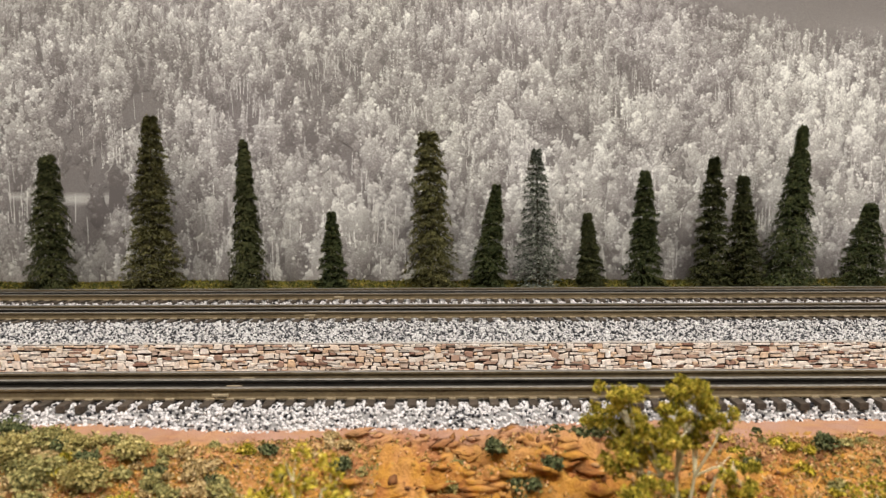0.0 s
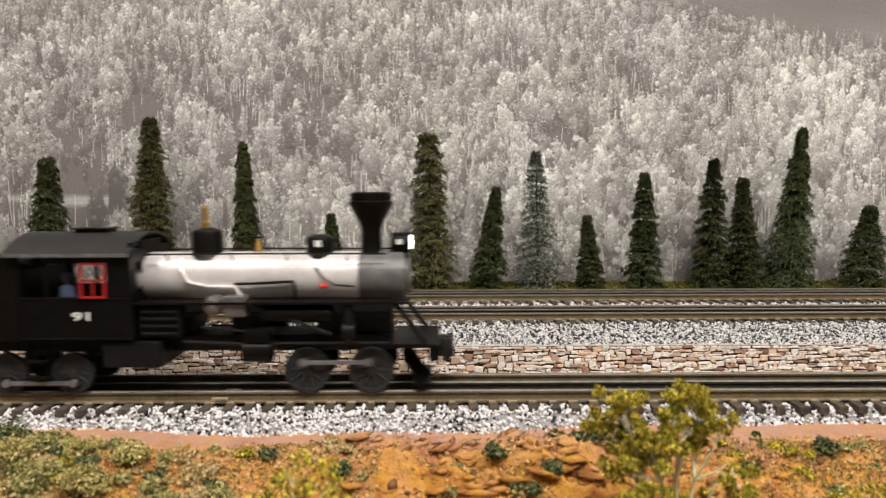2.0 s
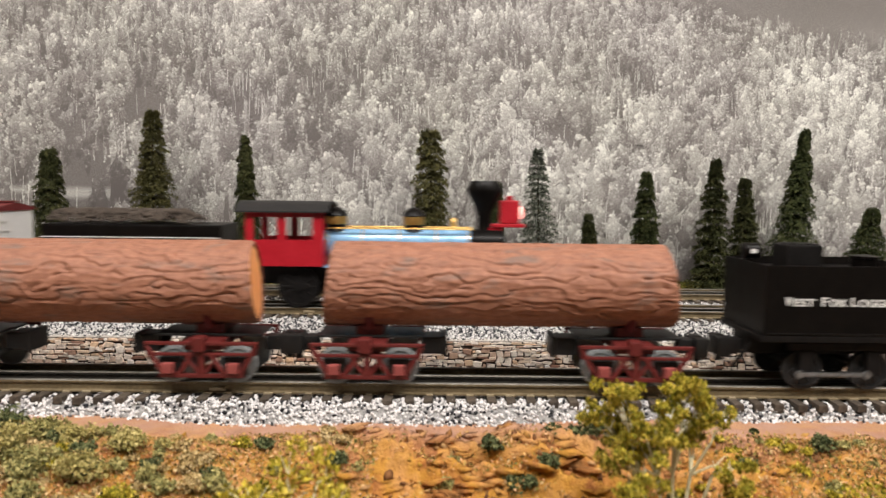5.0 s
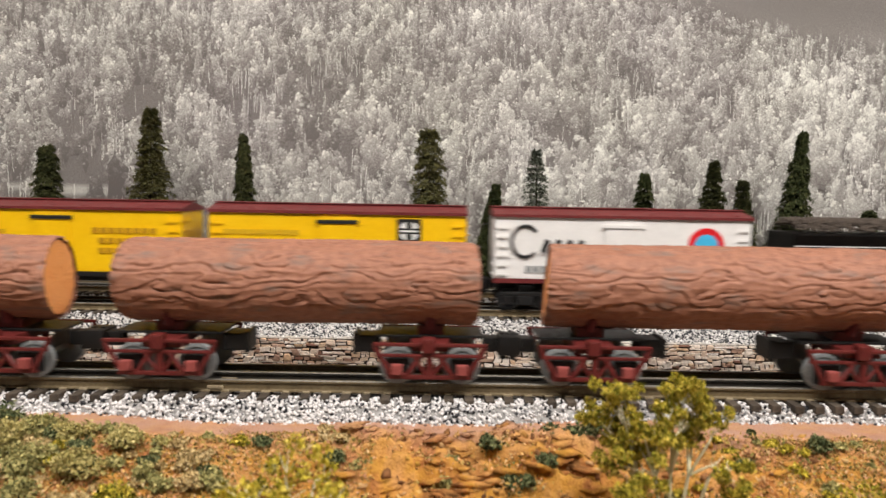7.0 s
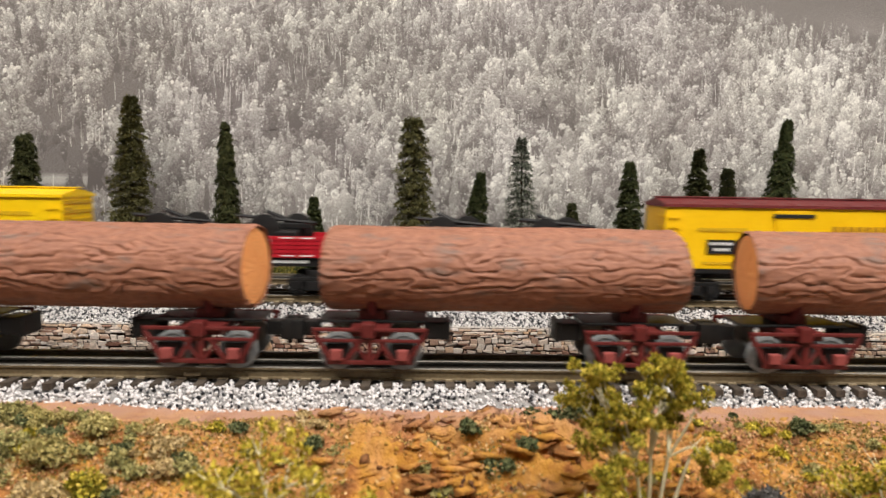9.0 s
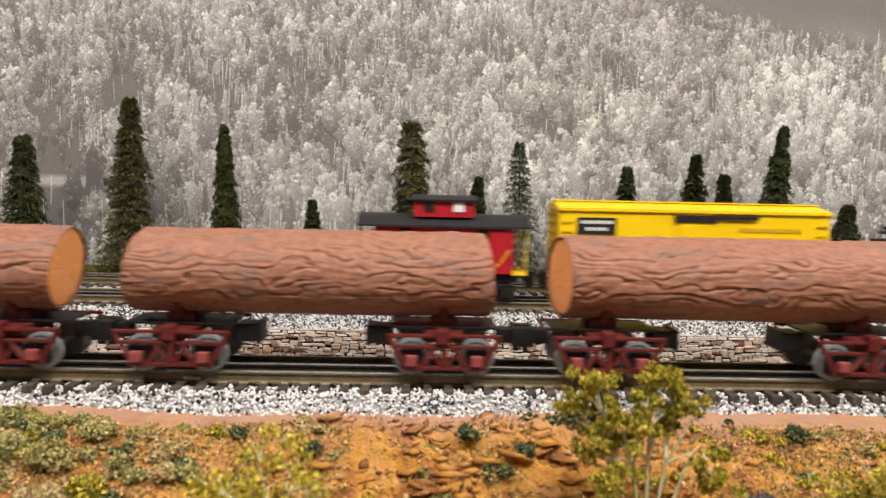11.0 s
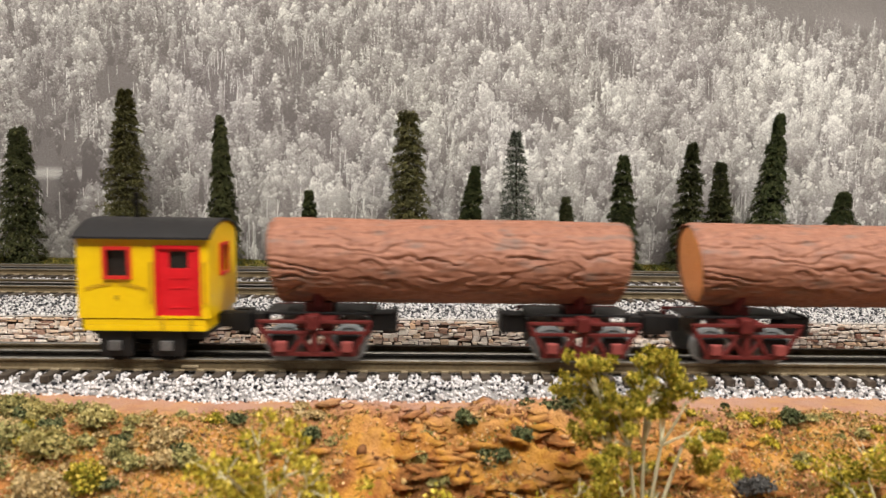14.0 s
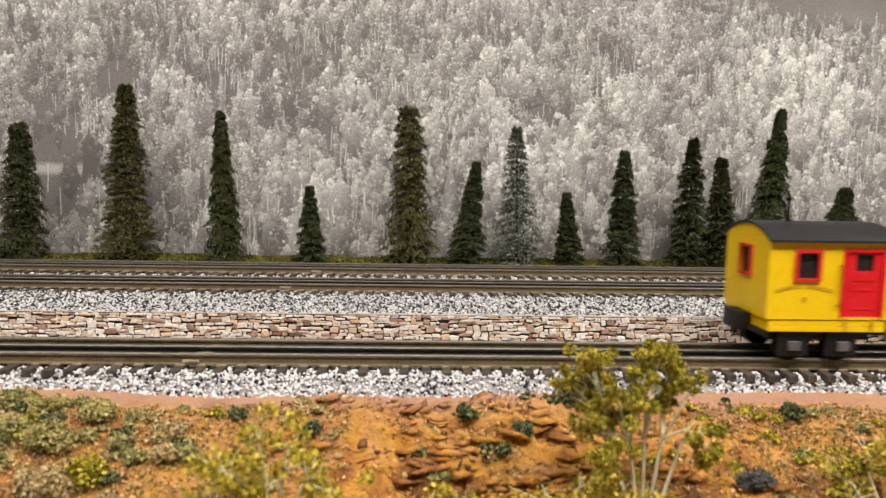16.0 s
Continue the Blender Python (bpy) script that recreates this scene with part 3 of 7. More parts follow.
def smooth_step(t):
    t = min(1, max(0, t))
    return t * t * (3 - 2 * t)


# ballast beds with loose stones on top


def toe(x):
    return -0.040 - 0.0065 * math.sin((x + 0.16) * 14) - 0.002 * math.sin(x * 47)


def bed_near(x, y):
    return -0.0148 + 0.0075 * smooth_step((y - toe(x) + 0.002) / 0.016) - 0.0058 * smooth_step((y - 0.024) / 0.012)


def bed_far(x, y):
    if y < 0.15:
        return 0.0058 - 0.0012 * smooth_step((y - 0.066) / 0.02) - 0.001 * math.sin((y - 0.066) / 0.08 * math.pi) - 0.0012 * smooth_step((y - 0.128) / 0.018)
    return 0.0031


def bed(name, label, y0, y1, fn, step=0.004, mat=M_BED, reach=0.7):
    xs, ys = np.concatenate([np.linspace(-3.9, -reach, 60)[:-1], np.arange(-reach, reach, step), np.linspace(reach, 3.9, 60)]), np.arange(y0, y1 + step, step)
    verts = [(x, y, fn(x, y) - 0.0006) for y in ys for x in xs]
    n = len(xs)
    faces = [(j * n + i, j * n + i + 1, (j + 1) * n + i + 1, (j + 1) * n + i) for j in range(len(ys) - 1) for i in range(n - 1)]
    return tagged(raw(name, verts, faces, mat), label, "ballast bed", kind="structure")


bed("trackbed_near", "glued grey ballast bed under the front track", -0.05, 0.066, bed_near)
bed("trackbed_upper", "glued grey ballast bed behind the stone wall", 0.068, 0.305, bed_far)


def ballast(name, label, x0, x1, y0, y1, fn, count, size, mat, tracks_y, low=0.0):
    xs, ys = rng.uniform(x0, x1, count), rng.uniform(y0, y1, count)
    keep, zs = [], []
    for x, y in zip(xs, ys):
        ok, lift = True, rng.uniform(-0.0006, 0.0008)
        if fn is bed_near and y < toe(x):
            ok = False
        for ty in tracks_y:
            d = abs(y - ty)
            ph = ((x - 0.0035) / TIE_STEP + 0.5) % 1.0 - 0.5
            if d < 0.0295 and abs(ph) * TIE_STEP < 0.0034 and rng.random() < (0.97 if d < 0.022 else 0.45):
                ok = False
            for k in (-0.016, 0, 0.016):
                if abs(y - ty - k) < 0.0032:
                    ok = False
            if d < 0.0185:
                lift -= low
        keep.append(ok)
        zs.append(fn(x, y) + lift)
    keep = np.array(keep)
    c = np.stack([xs, ys, np.array(zs)], 1)[keep]
    return tagged(lumps(name, c, rng.uniform(0.55, 1.25, len(c)) * size, mat, rng), label, "gravel", kind="stuff")


ballast("ballast_stones", "white and black speckled ballast stones beside the front track", -0.34, 0.36, -0.056, 0.0, bed_near, 20000, 0.00138, M_BALLAST, (0,), 0.0012)
ballast("ballast_stones", "grey ballast stones behind the front track", -0.36, 0.38, 0.0, 0.063, bed_near, 5000, 0.00125, M_BALLAST, (0,), 0.0012)
ballast("ballast_stones", "grey and white ballast stones above the stone wall", -0.42, 0.44, 0.0655, 0.16, bed_far, 34000, 0.0013, M_BALLAST_GREY, (0.176,), 0.0008)
ballast("ballast_stones", "pale ballast stones between the rear tracks", -0.48, 0.5, 0.16, 0.302, bed_far, 26000, 0.0013, M_BALLAST, (0.176, 0.268), 0.0008)

# ---- stone retaining wall ----
WALL_Y, WALL_LO, WALL_HI = 0.064, -0.0135, 0.0058
wall = tagged(part("retaining_wall", box(bmesh.new(), -3.9, 3.9, WALL_Y + 0.0008, WALL_Y + 0.006, -0.03, WALL_HI), M_MORTAR),
              "low sandstone retaining wall with dark joints", "stone wall", kind="structure")
part("coping", box(bmesh.new(), -3.9, 3.9, WALL_Y + 0.0002, WALL_Y + 0.006, WALL_HI + 0.0001, WALL_HI + 0.0006, 0.0002), M_CAP, wall, "thin pale cement coping")


def stone_template(k):
    r = np.random.default_rng(100 + k)
    n = 8
    pts = [(-0.5, -0.38), (-0.42, -0.5), (0.42, -0.5), (0.5, -0.38), (0.5, 0.38), (0.42, 0.5), (-0.42, 0.5), (-0.5, 0.38)]
    pts = [(x + r.uniform(-0.12, 0.12), z + r.uniform(-0.17, 0.17)) for x, z in pts]
    sx, sz = r.uniform(-0.25, 0.25), r.uniform(-0.14, 0.14)
    pts = [(x + sx * z, z + sz * x) for x, z in pts]
    v = [(x, 0.0, z) for x, z in pts] + [(x * 0.97, -0.7, z * 0.95) for x, z in pts] + [(x * 0.86, -1.0 + r.uniform(-0.1, 0.1), z * 0.78) for x, z in pts]
    f = [(a, (a + 1) % n, (a + 1) % n + n, a + n) for a in range(n)] + [(a + n, (a + 1) % n + n, (a + 1) % n + 2 * n, a + 2 * n) for a in range(n)] + [tuple(range(2 * n, 3 * n))]
    me = bpy.data.meshes.new("stone")
    me.from_pydata(v, [], f)
    me.materials.append(M_STONE)
    return me, v, f


stone_kinds = [stone_template(k) for k in range(24)]


def build_stones():
    r = random.Random(5)
    cells = []
    heights = (0.0024, 0.0021, 0.0026, 0.0019, 0.0023, 0.002, 0.0022, 0.0019, 0.0019)
    z, taken = WALL_LO, []
    for row, h in enumerate(heights):
        blocked, taken = taken, []
        x = -0.62 + r.uniform(0, 0.004)
        while x < 0.62:
            w = r.choice((0.0026, 0.0038, 0.005, 0.0064, 0.0085)) * r.uniform(0.85, 1.15)
            hit = [q for q in blocked if q[0] < x + w and q[1] > x]
            if hit:
                if hit[0][0] - x < 0.0016:
                    x = hit[0][1]
                    continue
                w = hit[0][0] - x
            u = r.random()
            wave = 0.0005 * math.sin(x * 110 + row * 1.7) + 0.0003 * math.sin(x * 290 + row) if 0 < row < 8 else 0.0
            if row < 8 and u < 0.17 and not hit:
                w, tall = r.uniform(0.0036, 0.0068), h + heights[row + 1]
                cells.append((x + w / 2, z + tall / 2 + wave, w, tall))
                taken.append((x, x + w))
            elif u < 0.34 and w > 0.004:
                k = r.uniform(0.38, 0.62)
                cells.append((x + w / 2, z + h * k / 2 + wave, w, h * k))
                cells.append((x + w / 2, z + h * (k + 1) / 2 + wave, w, h * (1 - k)))
            else:
                cells.append((x + w / 2, z + h / 2 + wave + r.uniform(-0.0002, 0.0002), w, h * r.uniform(0.85, 1.06)))
            x += w
        z += h
    near = sorted(cells, key=lambda c: abs(c[0] - 0.01))
    rest_v, rest_f = [], []
    for i, (x, zc, w, h) in enumerate(near):
        me, tv, tf = stone_kinds[r.randrange(24)]
        tilt, d = r.uniform(-0.16, 0.16) * min(1, h / w * 2), r.uniform(0.0005, 0.0017)
        w, h = w - 0.00038, h - 0.0003
        if i < 300:
            ob = new("stone", me)
            ob.parent = wall
            ob.location, ob.scale, ob.rotation_euler = (x, WALL_Y + 0.0008, zc), (w, d, h), (0, tilt, 0)
        else:
            b = len(rest_v)
            rest_v += [(x + a * w, WALL_Y + 0.0008 + y * d, zc + c * h) for a, y, c in tv]
            rest_f += [tuple(b + q for q in fc) for fc in tf]
    tagged(raw("stones_beyond", rest_v, rest_f, M_STONE_REST, wall), kind="stuff")


# ---- grass strip ----


def grass_height(x, y):
    return 0.0052 + 0.004 * smooth_step((y - 0.3) / 0.03) + 0.0022 * noise.noise(Vector((x * 28, y * 40, 5)))


bed("grass_strip", "mossy green and ochre turf strip behind the tracks", 0.299, 0.362, grass_height, 0.004, M_GRASSBED)
gx, gy = rng.uniform(-0.6, 0.62, 16000), rng.uniform(0.3, 0.346, 16000)
gz = np.array([grass_height(x, y) for x, y in zip(gx, gy)])
tagged(leaf_bits("grass_tufts", np.stack([gx, gy, gz + rng.uniform(-0.0004, 0.0012, 16000)], 1), rng.uniform(0.0008, 0.0022, 16000), M_GRASS, rng),
       "mossy green and ochre turf crumbs", "turf", kind="stuff")

# ---- conifers ----


def conifer(x, top, xt, width, style, label, y=0.318, tip=0.16, droop=0.55, taper=0.8, fill=1.0):
    """A bottle-brush model tree: tiers of drooping boughs, each a fan of small needle sprigs."""
    base = grass_height(x, y) - 0.001
    t = thing("conifer", label, "conifer tree", "row of model conifers", at=(x, y, base))
    h = top - base
    lean = (xt - x) / h
    bm = bmesh.new()
    rod(bm, (0, 0, -0.002), (lean * h * 0.97, 0, h * 0.97), 0.0022, 0.0005, 8)
    part("trunk", bm, M_BARK, t, "brown twisted wire trunk")
    r = np.random.default_rng(int(abs(x) * 9973) + 11)

    def reach(u):
        return (width / 2) * (0.55 * tip + (1 - 0.55 * tip) * (1 - u) ** taper)

    # one row for each bough: height, turn, length, droop
    rows, z = [], 0.004
    while z < h * 0.985:
        u = z / h
        count = int(8 + 6 * (1 - u))
        swell = r.uniform(0.86, 1.1)
        for k in range(count):
            rows.append((z + r.normal(0, 0.0009), (k + r.uniform(-0.35, 0.35)) * 2 * np.pi / count + z * 300, reach(u) * swell * r.uniform(0.72, 1.14), droop * r.uniform(0.6, 1.3)))
        z += (0.0052 + 0.0022 * (1 - u)) * r.uniform(0.8, 1.2)
    rows = np.array(rows)
    per = int(80 * fill)
    zt, a, R, dr = np.repeat(rows, per, 0).T
    n = len(zt)
    q = r.random(n) ** 0.8
    wide = (0.0014 + 0.3 * R * (1 - 0.65 * q)) * r.normal(0, 0.62, n)
    rad = q * R
    px_, py_ = rad * np.cos(a) - wide * np.sin(a), rad * np.sin(a) + wide * np.cos(a)
    pz = zt + 0.0012 - dr * rad * q + r.normal(0, 0.0012, n) - 0.25 * np.abs(wide)
    p0 = np.stack([px_, py_, pz], 1)
    a2 = a + np.clip(wide / (rad + 0.002), -1, 1) * 0.9 + r.normal(0, 0.3, n)
    dirn = np.stack([np.cos(a2), np.sin(a2), -0.75 * dr + r.normal(0.05, 0.32, n)], 1)
    dirn /= np.linalg.norm(dirn, axis=1)[:, None]
    ln = r.uniform(0.0018, 0.0042, n)[:, None]
    p2 = p0 + dirn * ln
    side = np.stack([-np.sin(a2), np.cos(a2), r.normal(0, 0.4, n)], 1)
    side /= np.linalg.norm(side, axis=1)[:, None]
    mid = p0 * 0.5 + p2 * 0.5 + np.array([0, 0, 0.0004])
    wd = (0.00045 + 0.0006 * r.random(n))[:, None]
    v = np.stack([p0, mid - side * wd, p2, mid + side * wd], 1)
    v[:, :, 0] += lean * v[:, :, 2]
    v[:, :, 2] = np.maximum(v[:, :, 2], 0.0)
    tri = np.array([(0, 1, 2), (0, 2, 3)])[None] + 4 * np.arange(n)[:, None, None]
    cloud("crown", v.reshape(-1, 3), tri.reshape(-1, 3), style, t)
    return t


build_rows = (
    (-0.397, 0.147, -0.393, 0.054, M_NEEDLE, "dark green bottle-brush conifer with dense dark boughs", 0.24, 0.7, 0.62),
    (-0.292, 0.186, -0.288, 0.061, M_NEEDLE_OLIVE, "tall olive green conifer with tiered shaggy boughs", 0.2, 0.3, 0.7),
    (-0.192, 0.158, -0.193, 0.042, M_NEEDLE, "slim dark green conifer with long drooping boughs", 0.15, 0.9, 0.72),
    (-0.104, 0.083, -0.105, 0.034, M_NEEDLE_BLUE, "small dark green conical conifer", 0.16, 0.45, 0.8),
    (-0.001, 0.169, -0.004, 0.058, M_NEEDLE_OLIVE, "tall bushy olive conifer with a blunt top", 0.32, 0.45, 0.55),
    (0.056, 0.113, 0.066, 0.042, M_NEEDLE_BLUE, "dark green conifer leaning to one side", 0.14, 0.4, 0.85),
    (0.11, 0.148, 0.106, 0.06, M_NEEDLE_FROST, "sparse grey-green frosted conifer", 0.12, 0.35, 0.8),
    (0.165, 0.083, 0.16, 0.036, M_NEEDLE, "small dark green conical conifer", 0.14, 0.4, 0.95),
    (0.219, 0.125, 0.218, 0.044, M_NEEDLE_BLUE, "dense dark green conical conifer", 0.16, 0.4, 0.75),
    (0.29, 0.139, 0.29, 0.048, M_NEEDLE, "dark green conifer with tiered boughs", 0.18, 0.35, 0.75),
    (0.324, 0.124, 0.319, 0.04, M_NEEDLE, "narrow dark green conifer beside a taller one", 0.16, 0.35, 0.75),
    (0.37, 0.171, 0.38, 0.066, M_NEEDLE_BLUE, "tall dark green spruce with long sweeping lower boughs", 0.13, 0.75, 1.05),
    (0.446, 0.094, 0.452, 0.064, M_NEEDLE_BLUE, "broad squat green conifer", 0.12, 0.35, 0.85))
for k, (x, top, xt, w, st, lb, tip, dr, tp) in enumerate(build_rows):
    conifer(x, top, xt, w, st, lb, tip=tip, droop=dr, y=0.316 + 0.003 * (k % 2), taper=tp, fill=0.52 if st is M_NEEDLE_FROST else 1.15)

# ---- photo mural ----


def mural():
    """Printed hillside: a flat board with thousands of small printed crown and trunk shapes."""
    r = np.random.default_rng(21)
    X0, X1, Z0, Z1, Y = -0.63, 0.66, -0.01, 0.43, 0.356
    board = tagged(part("backdrop", box(bmesh.new(), X0, X1, Y + 0.0015, Y + 0.006, Z0, Z1), M_WOODBASE),
                   "grey-toned printed photo mural of a forested hillside", "photo mural", kind="structure")

    def px(u, v):
        return (u - 784) * 0.000615 + 0.009, 0.111 + (330 - v) * 0.000615

    gaps = [(*px(u, v), a * 0.0006, b * 0.0006, s) for u, v, a, b, s in (
        (265, 190, 38, 50, 1), (610, 288, 34, 26, .9), (530, 165, 80, 26, .6), (165, 340, 60, 60, .9), (430, 210, 40, 40, .6), (640, 125, 80, 22, .6),
        (985, 240, 40, 30, .8), (1110, 130, 30, 30, .6), (560, 205, 40, 20, .5), (160, 400, 50, 30, .8), (30, 330, 30, 40, .7), (900, 120, 50, 30, .35), (350, 120, 50, 40, .35), (140, 230, 60, 60, .45), (1010, 300, 40, 30, .4))]
    lights = [(*px(u, v), a * 0.0006, b * 0.0006, s) for u, v, a, b, s in (
        (620, 390, 90, 60, .22), (1130, 200, 40, 50, .25), (1480, 150, 150, 130, .24), (860, 60, 120, 60, .12), (1050, 330, 120, 90, .16), (400, 290, 60, 60, .12), (60, 170, 60, 60, .1), (330, 80, 160, 60, .08), (900, 320, 90, 70, .14), (1500, 330, 120, 130, .08), (640, 250, 90, 30, .1), (480, 385, 80, 60, -.16), (1270, 390, 110, 60, -.16), (330, 400, 60, 70, -.1), (880, 400, 60, 50, -.06))]

    def field(x, z, spots):
        f = np.zeros_like(x)
        for cx, cz, a, b, s in spots:
            f += s * np.exp(-((x - cx) / a) ** 2 - ((z - cz) / b) ** 2)
        return f

    def ridge(x):
        a = np.array([px(u, v) for u, v in ((-400, -160), (900, -60), (1190, -2), (1250, 14), (1330, 42), (1420, 58), (1500, 70), (1568, 82), (1800, 130))])
        return np.interp(x, a[:, 0], a[:, 1])

    # ground tone sheet
    gx_, gz_ = np.linspace(X0, X1, 240), np.linspace(Z0, Z1, 80)
    xx, zz = np.meshgrid(gx_, gz_)
    base = 0.1 + 0.02 * np.sin(xx * 40 + zz * 60)
    base = np.where(zz > ridge(xx), 0.16 - 0.1 * np.clip((zz - ridge(xx)) / 0.03, 0, 1) + 0.1 * np.exp(-((xx - 0.47) / 0.04) ** 2 - ((zz - 0.26) / 0.03) ** 2), base)
    base = np.where(field(xx, zz, [(*px(90, 348), 0.06, 0.0045, 1), (*px(200, 352), 0.035, 0.004, .8)]) > 0.4, 0.62, base)
    V = [np.stack([xx.ravel(), np.full(xx.size, Y), zz.ravel()], 1)]
    T = [base.ravel()]
    n = len(gx_)
    i, j = np.meshgrid(np.arange(n - 1), np.arange(len(gz_) - 1))
    q = (j * n + i).ravel()
    F = [np.concatenate([np.stack([q, q + 1, q + n + 1], 1), np.stack([q, q + n + 1, q + n], 1)])]
    count = xx.size
    # trees from the far ridge down to the near edge
    rows = []
    z = 0.345
    while z > -0.03:
        h = 0.017 + 0.022 * np.clip((0.3 - z) / 0.3, 0, 1)
        step = h * 0.24
        m = int((X1 - X0) / (h * 0.36))
        x = np.linspace(X0 + 0.015, X1 - 0.015, m) + r.normal(0, h * 0.17, m)
        rows.append(np.stack([x, np.full(m, z) + r.normal(0, step, m), h * np.clip(r.lognormal(0.0, 0.32, m), 0.5, 1.9)], 1))
        z -= step
    tr = np.concatenate(rows)
    x, zb, h = tr.T
    keep = (zb + h * 0.85 < ridge(x)) & (r.random(len(x)) > np.clip(1.5 * field(x, zb + h * 0.6, gaps), 0, 0.98))
    keep &= ~((field(x, zb + h, [(*px(90, 348), 0.07, 0.008, 1), (*px(200, 352), 0.04, 0.007, .8)]) > 0.45))
    tr = tr[keep]
    tr = tr[np.argsort(-tr[:, 1])]
    x, zb, h = tr.T
    nt_ = len(x)
    tone = 0.5 + field(x, zb + h / 2, lights) - 0.34 * field(x, zb + h / 2, gaps) + r.normal(0, 0.1, nt_)
    tone += 0.12 * np.sin(x * 31 + 2 * np.sin(zb * 37)) * np.sin(zb * 47 + x * 11)
    conif = r.random(nt_) < 0.12 + 0.6 * np.clip((zb - 0.1) / 0.15, 0, 1) * (0.5 + 0.5 * np.sin(x * 17 + zb * 23 + 1))
    tone -= 0.2 * np.exp(-np.clip(ridge(x) - zb - h, 0, 1) / 0.02) * (x > 0.22)
    h = h * np.where(conif, 1.2, 1.0)
    tone -= 0.11 * conif
    row_y = Y - 0.00004 - np.arange(nt_) * (0.0008 / nt_)
    foot = np.where(conif, 0.05, np.clip(0.28 + r.normal(0, 0.14, nt_), 0, 0.6))[:, None]

    plump = r.uniform(0.13, 0.27, (nt_, 1))

    def width(k):
        round_ = plump * np.sqrt(np.clip(1 - (2 * k - 1) ** 2, 0.0, 1)) * (1.1 - 0.35 * k) + 0.012
        spire = 0.16 * (1.0 - k) + 0.006
        return np.where(conif[:, None], spire, round_)

    # crown bodies with ragged sides on a dark understory, lighter towards the top and one side
    LV = 7
    k = np.repeat(np.arange(LV)[None] / (LV - 1), nt_, 0)
    lean = r.normal(0, 0.03, (nt_, 1))
    zz_ = zb[:, None] + h[:, None] * (foot + (1 - foot) * k)
    mid = x[:, None] + h[:, None] * lean * k
    wl, wr = (h[:, None] * width(k) * r.uniform(0.35, 1.1, (nt_, LV)) for q in range(2))
    P = np.zeros((nt_, LV, 3, 3))
    P[:, :, 0] = np.stack([mid - wl, np.repeat(row_y[:, None], LV, 1), zz_ - h[:, None] * 0.03], -1)
    P[:, :, 1] = np.stack([mid, np.repeat(row_y[:, None], LV, 1), zz_], -1)
    P[:, :, 2] = np.stack([mid + wr, np.repeat(row_y[:, None], LV, 1), zz_ - h[:, None] * 0.03], -1)
    grad = tone[:, None] - 0.12 + 0.5 * (k - 0.6)
    TT = np.stack([grad - 0.02, grad, grad - 0.12], -1) + r.normal(0, 0.03, (nt_, LV, 3))
    fb = np.array([f for a in range(LV - 1) for f in ((3 * a, 3 * a + 1, 3 * a + 4), (3 * a, 3 * a + 4, 3 * a + 3), (3 * a + 1, 3 * a + 2, 3 * a + 5), (3 * a + 1, 3 * a + 5, 3 * a + 4))])
    V.append(P.reshape(-1, 3))
    T.append(TT.ravel())
    F.append((fb[None] + 3 * LV * np.arange(nt_)[:, None, None]).reshape(-1, 3) + count)
    count += nt_ * LV * 3

    def blots(number, size, lo, hi, contrast, sides, shift, spread):
        """Printed leaf masses on each crown, lit from above on one side."""
        k = lo + (hi - lo) * r.random((nt_, number)) ** 0.85
        across = r.uniform(-1, 1, (nt_, number))
        cz = (zb[:, None] + h[:, None] * (foot + (1 - foot) * k)).ravel()
        cx = (x[:, None] + h[:, None] * (lean * k + width(k) * across * spread)).ravel()
        rad = (h[:, None] * np.where(conif[:, None], 0.6, 1.0) * size * r.uniform(0.55, 1.3, (nt_, number))).ravel()
        bt = (tone[:, None] - 0.02 + 0.36 * (k - 0.5) - 0.09 * across + r.normal(0, contrast, (nt_, number))).ravel()
        m = len(cx)
        oy = np.repeat(row_y, number) - shift - np.tile(np.arange(number), nt_) * 3e-8
        ang = np.linspace(0, 2 * np.pi, sides + 1)[:-1][None] + r.uniform(0, 6, (m, 1))
        rr = rad[:, None] * r.uniform(0.55, 1.3, (m, sides))
        P = np.zeros((m, sides + 1, 3))
        P[:, 0] = np.stack([cx - rad * 0.2, oy, cz + rad * 0.35], 1)
        P[:, 1:, 0] = cx[:, None] + rr * np.cos(ang)
        P[:, 1:, 1] = oy[:, None]
        P[:, 1:, 2] = cz[:, None] + rr * np.sin(ang)
        TT = np.concatenate([(bt + 0.09)[:, None], bt[:, None] - 0.03 + 0.13 * np.sin(ang) - 0.05 * np.cos(ang)], 1)
        fan = np.array([(0, a, a % sides + 1) for a in range(1, sides + 1)])
        V.append(P.reshape(-1, 3))
        T.append(TT.ravel())
        F.append((fan[None] + (sides + 1) * np.arange(m)[:, None, None]).reshape(-1, 3) + count)
        return m * (sides + 1)

    count += blots(8, 0.06, 0.0, 0.95, 0.09, 6, 1e-7, 1.15)
    count += blots(22, 0.024, -0.05, 1.06, 0.28, 4, 4e-7, 1.45)
    # pale trunks, in stands
    s = 5200
    tx, tz = r.uniform(-0.6, 0.62, s), r.uniform(0.0, 0.29, s)
    stand = 0.07 + 0.9 * np.clip(np.sin(tx * 23 + 3) * np.sin(tz * 29 + tx * 9) * 1.6 - 0.35, 0, 1) + field(tx, tz, [(*px(620, 135), .06, .018, 1.6), (*px(465, 215), .02, .014, 1.5), (*px(730, 200), .02, .02, 1), (*px(1010, 350), .07, .03, .8), (*px(640, 410), .05, .025, .9), (*px(1120, 200), .012, .02, 1.5), (*px(1350, 170), .06, .02, .8), (*px(380, 235), .02, .012, 1)])
    ok = (r.random(s) < stand * 0.8) & (tz + 0.02 < ridge(tx))
    tx, tz = tx[ok], tz[ok]
    s = len(tx)
